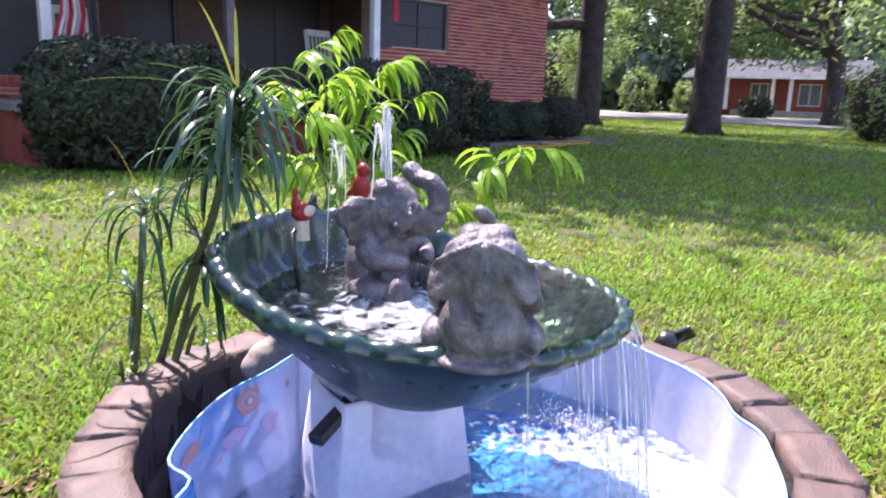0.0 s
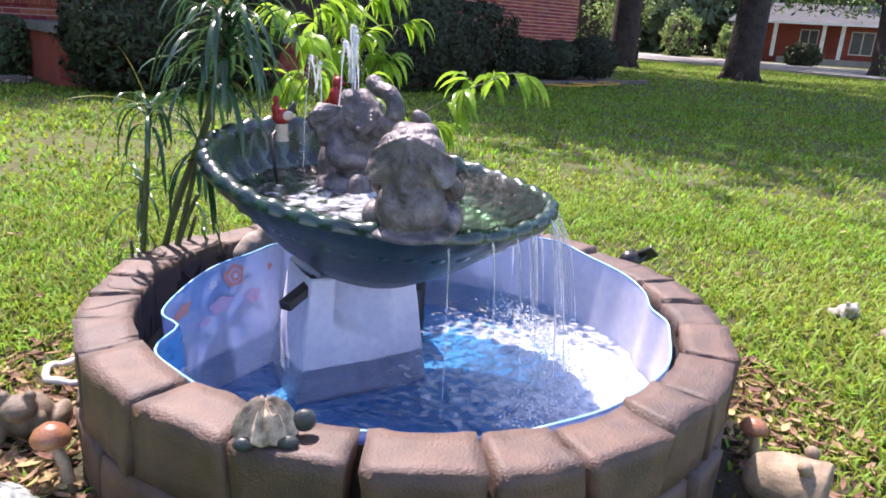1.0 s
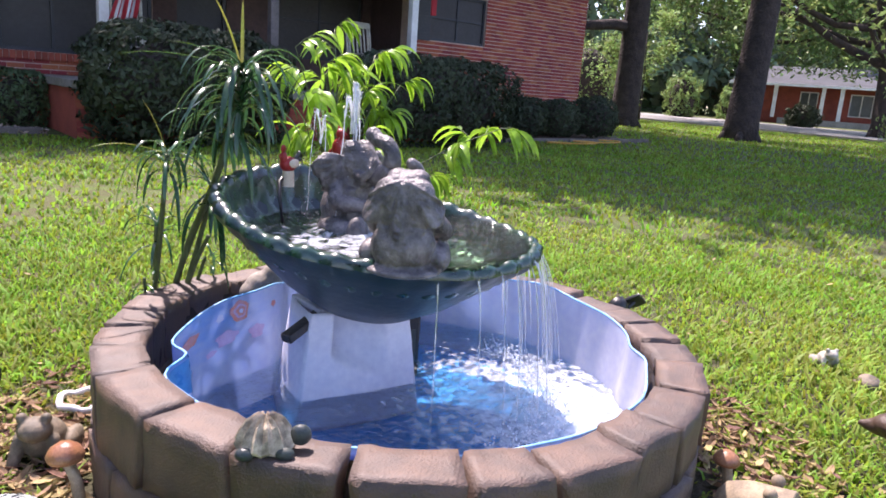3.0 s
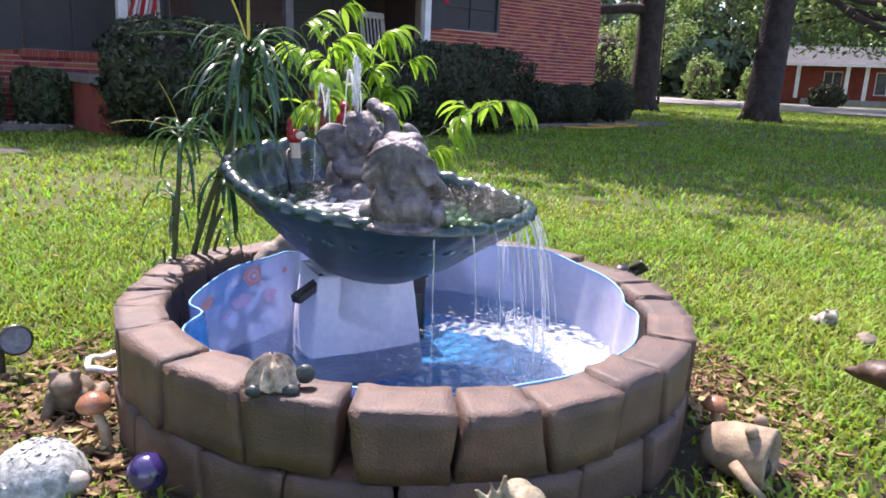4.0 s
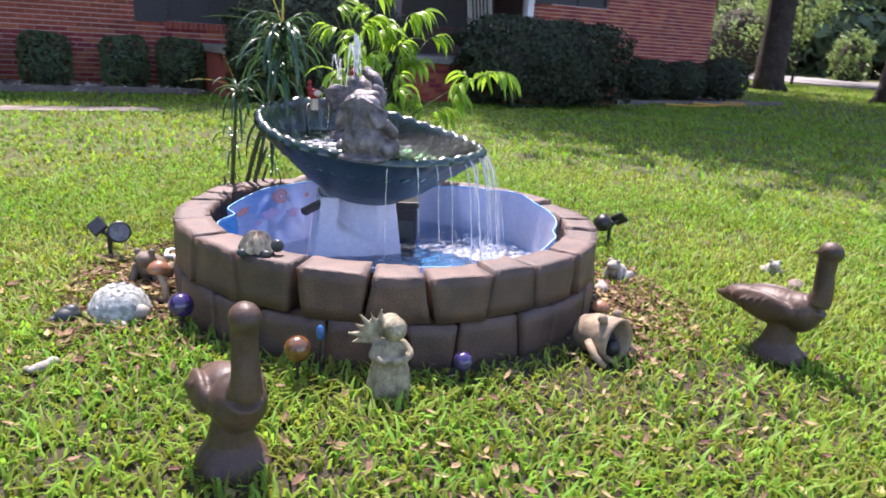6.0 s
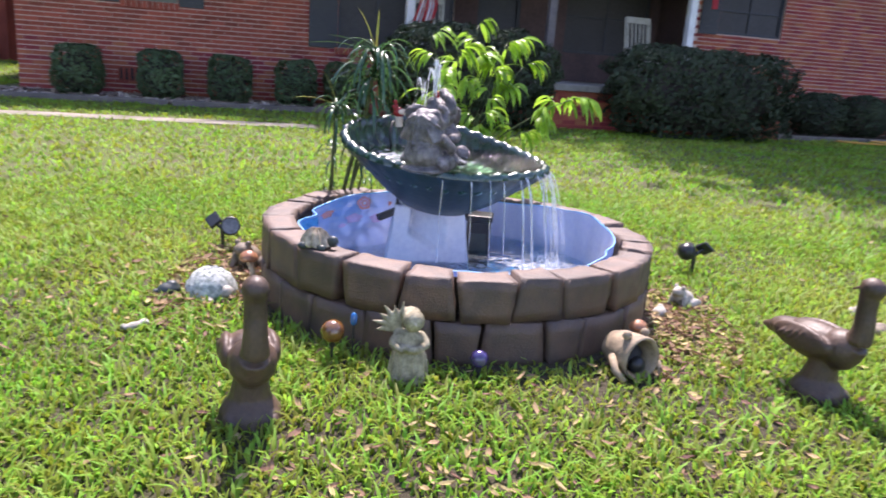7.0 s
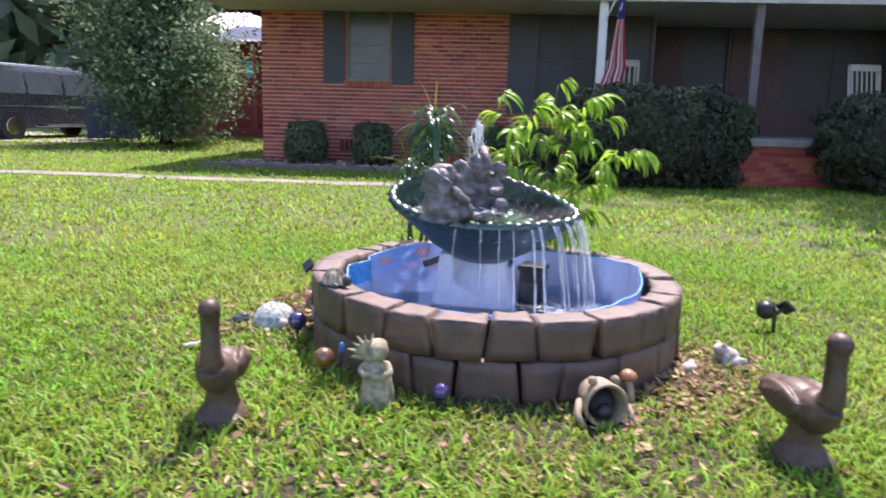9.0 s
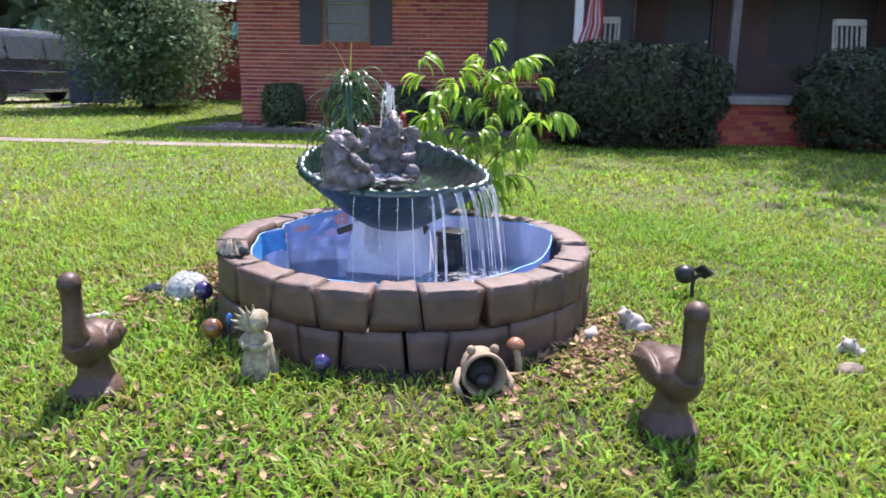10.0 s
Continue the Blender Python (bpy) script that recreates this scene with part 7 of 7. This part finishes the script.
for i in range(230):
    a = radians(-25 + 225 * (i + rn.random()) / 230)
    d = rn.uniform(70, 95) if a < 1.2 else rn.uniform(34, 60)
    x, y = d * math.cos(a), d * math.sin(a)
    h, w = rn.uniform(18, 29), rn.uniform(3.4, 6.0)
    tube(bmT, [(x, y, -0.2), (x + rn.uniform(-0.4, 0.4), y, h * 0.45), (x + rn.uniform(-1, 1), y, h * 0.9)], [0.35, 0.28, 0.1], 6, cap=False)
    for j in range(15):
        ca, cz = rn.uniform(0, math.tau), rn.uniform(0.03, 1.0) if j > 5 else rn.uniform(0.02, 0.3)
        rr = w * (1.1 - 0.6 * abs(cz - 0.45)) * rn.uniform(0.3, 1)
        pts.append((x + rr * math.cos(ca), y + rr * math.sin(ca), cz * h, rn.uniform(0.9, 2.0)))
C = np.array(pts)
pick = nr.randint(0, len(C), 165000)
Pn = nr.normal(0, 1, (165000, 3))
Pn /= np.linalg.norm(Pn, axis=1)[:, None]
P = C[pick, :3] + Pn * C[pick, 3:] * nr.uniform(0.6, 1.15, (165000, 1))
P[:, 2] = np.maximum(P[:, 2], 0.1)
V, F = leaf_cloud(list(zip(P, Pn)), 0.85, 31)
fast_mesh("foliage", V, F, M_WOODS, woods)
part("trunks", bmT, M_BARK, woods)


# ---- house bricks: those of the open left wall singly, the rest joined ----
B_L, B_H, COURSE_H = 0.2, 0.0565, 0.0705


def brick_mesh(length):
    bm = boxed(0, length, -0.008, 0.01, 0, B_H)
    bmesh.ops.delete(bm, geom=[f for f in bm.faces if f.normal.y > 0.5], context="FACES")
    return bm


whole = None
single, joined_v, joined_f = 0, [], []
HOLES = OPEN
for c in range(46):
    z = -0.05 + c * COURSE_H
    x = -4.22 - (B_L + 0.006) * (0.5 if c % 2 else 0)
    while x < 12.0:
        if RX0 - B_L < x < RX1:
            x += B_L + 0.006
            continue
        if c > 38 and x < RX1:
            x += B_L + 0.006
            continue
        x0, x1 = max(x, -4.22), min(x + B_L, 12.0)
        segs = [(x0, x1)]
        for h in HOLES:
            if z + B_H > h[2] and z < h[3]:
                segs = [s for a, b in segs for s in ((a, min(b, h[0])), (max(a, h[1]), b)) if s[1] - s[0] > 0.02]
        for a, b in segs:
            if b - a < 0.02:
                continue
            if -4.22 <= a < 0.0 and single < 300 and 0.75 < z < 1.8 and b - a > B_L - 0.001:
                if whole is None:
                    o = part("brick", brick_mesh(B_L), M_BRICK, house)
                    whole = o.data
                else:
                    o = new("brick", whole)
                    o.parent = house
                o.location = (a, HW, z)
                single += 1
            else:
                k = len(joined_v)
                joined_v += [(a, HW - 0.008, z), (b, HW - 0.008, z), (b, HW - 0.008, z + B_H), (a, HW - 0.008, z + B_H), (a, HW + 0.01, z), (b, HW + 0.01, z), (b, HW + 0.01, z + B_H), (a, HW + 0.01, z + B_H)]
                joined_f += [(k, k + 1, k + 2, k + 3), (k + 3, k + 2, k + 6, k + 7), (k, k + 4, k + 5, k + 1), (k, k + 3, k + 7, k + 4), (k + 1, k + 5, k + 6, k + 2)]
        x += B_L + 0.006
M_BRICKS = material("house bricks joined", (0.37, 0.088, 0.056), (0.27, 0.066, 0.046), scale=2.0, rough=0.9, bump=0.5, bump_scale=60, depth=0.004, spread=0.25, fine=70, island=True)
tagged(mesh_from("brickwork", joined_v, joined_f, M_BRICKS, house), "running bond red brickwork", kind="stuff")
kk, ff = [], []
for c in range(8):
    z = 0.0 + c * COURSE_H
    x = 0.95 - (0.1 if c % 2 else 0)
    while x < 7.5:
        a, b, k = max(x, 0.95), min(x + B_L, 7.55), len(kk)
        kk += [(a, 7.672, z), (b, 7.672, z), (b, 7.672, z + B_H), (a, 7.672, z + B_H), (a, 7.69, z), (b, 7.69, z), (b, 7.69, z + B_H), (a, 7.69, z + B_H)]
        ff += [(k, k + 1, k + 2, k + 3), (k + 3, k + 2, k + 6, k + 7), (k, k + 4, k + 5, k + 1), (k, k + 3, k + 7, k + 4), (k + 1, k + 5, k + 6, k + 2)]
        x += B_L + 0.006
tagged(mesh_from("porch_brickwork", kk, ff, M_BRICKS, house), "brick face of the porch base", kind="stuff")

# ---- grass ----
gr = np.random.RandomState(77)


def patchiness(x, y):
    """How thickly the grass stands: thin round the ring and on worn patches."""
    r = np.hypot(x - 0.03, y - 0.07) - 0.03
    ang = np.degrees(np.arctan2(y, x)) % 360
    k = np.ones_like(x)
    k *= np.clip((r - 0.69) / 0.07, 0.4, 1)
    left = np.exp(-((ang - 165) / 32) ** 2) * np.clip((1.06 - r) / 0.3, 0, 1)
    right = np.exp(-((ang - 332) / 24) ** 2) * np.clip((1.02 - r) / 0.25, 0, 1)
    k *= 1 - 0.85 * left - 0.7 * right
    w = np.sin(x * 2.1 + 1.3) * np.sin(y * 2.7 + 0.4) + 0.7 * np.sin(x * 5.3 + y * 4.1) + 0.5 * np.sin(x * 9.7 - y * 11.3)
    return k * np.clip(0.78 + 0.28 * w, 0.4, 1)


def grass(count, x0, x1, y0, y1, hmin, hmax, width, name, keep=None, flat=0.8):
    x, y = gr.uniform(x0, x1, count), gr.uniform(y0, y1, count)
    ok = (np.hypot(x - 0.03, y - 0.07) > 0.722) & (gr.uniform(0, 1, count) < patchiness(x, y))
    ok &= ~((y > 5.82) & (y < 6.31) & (x < -0.02)) & ~((y > 8.0) & (x > -4.55) & (x < 12.6)) & ~((y > 7.6) & (x > 0.9) & (x < 7.65))
    if keep is not None:
        ok &= keep(x, y)
    x, y = x[ok], y[ok]
    n_ = len(x)
    h = gr.uniform(hmin, hmax, n_) * (0.7 + 0.5 * (np.sin(x * 3.3) * np.sin(y * 2.9) * 0.5 + 0.5))
    a = gr.uniform(0, 2 * np.pi, n_)
    lean = gr.uniform(0.25, 1.0, n_) * flat
    wx, wy = np.cos(a + np.pi / 2) * width / 2, np.sin(a + np.pi / 2) * width / 2
    s = gr.uniform(0.7, 1.3, n_)
    wx, wy = wx * s, wy * s
    dx, dy = np.cos(a) * h * lean, np.sin(a) * h * lean
    z0 = np.zeros(n_) - 0.004
    V = np.stack([np.c_[x - wx, y - wy, z0], np.c_[x + wx, y + wy, z0], np.c_[x + dx * 0.45 + wx * 0.8, y + dy * 0.45 + wy * 0.8, h * 0.62], np.c_[x + dx * 0.45 - wx * 0.8, y + dy * 0.45 - wy * 0.8, h * 0.62], np.c_[x + dx * 1.25, y + dy * 1.25, h * 0.86]], 1).reshape(-1, 3)
    b = np.arange(n_)[:, None] * 5
    T = np.concatenate([b + np.array([[0, 1, 2]]), b + np.array([[0, 2, 3]]), b + np.array([[3, 2, 4]])], 1).reshape(-1, 3)
    ob = fast_mesh(name, V, T, M_GRASS)
    return tagged(ob, "sunlit uneven green lawn grass", "grass", kind="stuff")


def near_edge(x, y):
    """1 close to the fountain, falling off to 0 some metres out."""
    return np.clip((3.7 - np.hypot(x, (y + 0.3) * 1.05)) / 1.4, 0, 1)


def far_edge(x, y):
    return np.clip((np.hypot(x, y - 2) - 9.0) / 3.0, 0, 1)


dice = lambda x: gr.uniform(0, 1, len(x))
grass(420000, -3.8, 3.8, -3.9, 3.4, 0.014, 0.046, 0.0085, "lawn_grass", lambda x, y: dice(x) < near_edge(x, y), 1.25)
grass(340000, -12, 12, -9, 13, 0.022, 0.055, 0.017, "lawn_grass_mid", lambda x, y: (dice(x) < 1 - 0.9 * near_edge(x, y)) & (dice(x) > far_edge(x, y)), 1.2)
grass(240000, -26, 29, -12, 34, 0.04, 0.08, 0.03, "lawn_grass_far", lambda x, y: (dice(x) < far_edge(x, y)) & ~((x > -4.6) & (x < 12.6) & (y > 8) & (y < 20.5)))

# ---- fallen leaves ----
M_LITTER = material("dead leaves", (0.36, 0.25, 0.13), (0.22, 0.14, 0.075), scale=18, rough=0.75, bump=0.2, spread=0.5, island=True, translucent=0.15)
lv, lf = [], []
rn = random.Random(99)


def dead_leaf(x, y, z, s):
    a, roll, curl = rn.uniform(0, 6.28), rn.gauss(0, 0.35), rn.uniform(0.1, 0.5)
    m = Matrix.Translation((x, y, z)) @ Matrix.Rotation(a, 4, "Z") @ Matrix.Rotation(roll, 4, "X") @ Matrix.Rotation(rn.gauss(0, 0.3), 4, "Y")
    w = s * rn.uniform(0.28, 0.45)
    k = len(lv)
    for t in (-1, -0.45, 0.25, 1):
        ww = w * (1 - t * t * 0.9)
        for sd in (-1, 0, 1):
            lv.append(m @ Vector((t * s, sd * ww, curl * s * (abs(sd) * 0.5 + t * t * 0.35))))
    for i in range(3):
        for j in range(2):
            q = k + i * 3 + j
            lf.append((q, q + 1, q + 4, q + 3))


for i in range(950):
    a, r = radians(rn.gauss(163, 22)), rn.uniform(0.71, 1.06) if rn.random() < 0.8 else rn.uniform(0.71, 1.5)
    dead_leaf(r * math.cos(a), r * math.sin(a), rn.uniform(0.004, 0.022), rn.uniform(0.012, 0.03))
for i in range(800):
    a, r = radians(rn.gauss(334, 17)), rn.uniform(0.71, 1.04)
    dead_leaf(r * math.cos(a), r * math.sin(a), rn.uniform(0.004, 0.022), rn.uniform(0.01, 0.026))
for i in range(420):
    x, y = rn.uniform(-2.6, 2.8), rn.uniform(-2.3, 2.2)
    if math.hypot(x, y) > 0.72:
        dead_leaf(x, y, rn.uniform(0.015, 0.035), rn.uniform(0.008, 0.02))
for i in range(420):
    x, y = rn.gauss(-0.1, 0.5), rn.gauss(-1.2, 0.3)
    if math.hypot(x, y) > 0.72:
        dead_leaf(x, y, rn.uniform(0.01, 0.03), rn.uniform(0.01, 0.022))
tagged(mesh_from("fallen_leaves", lv, lf, M_LITTER, smooth=False), "curled brown and tan dead leaves on the ground", "leaf litter", kind="stuff")
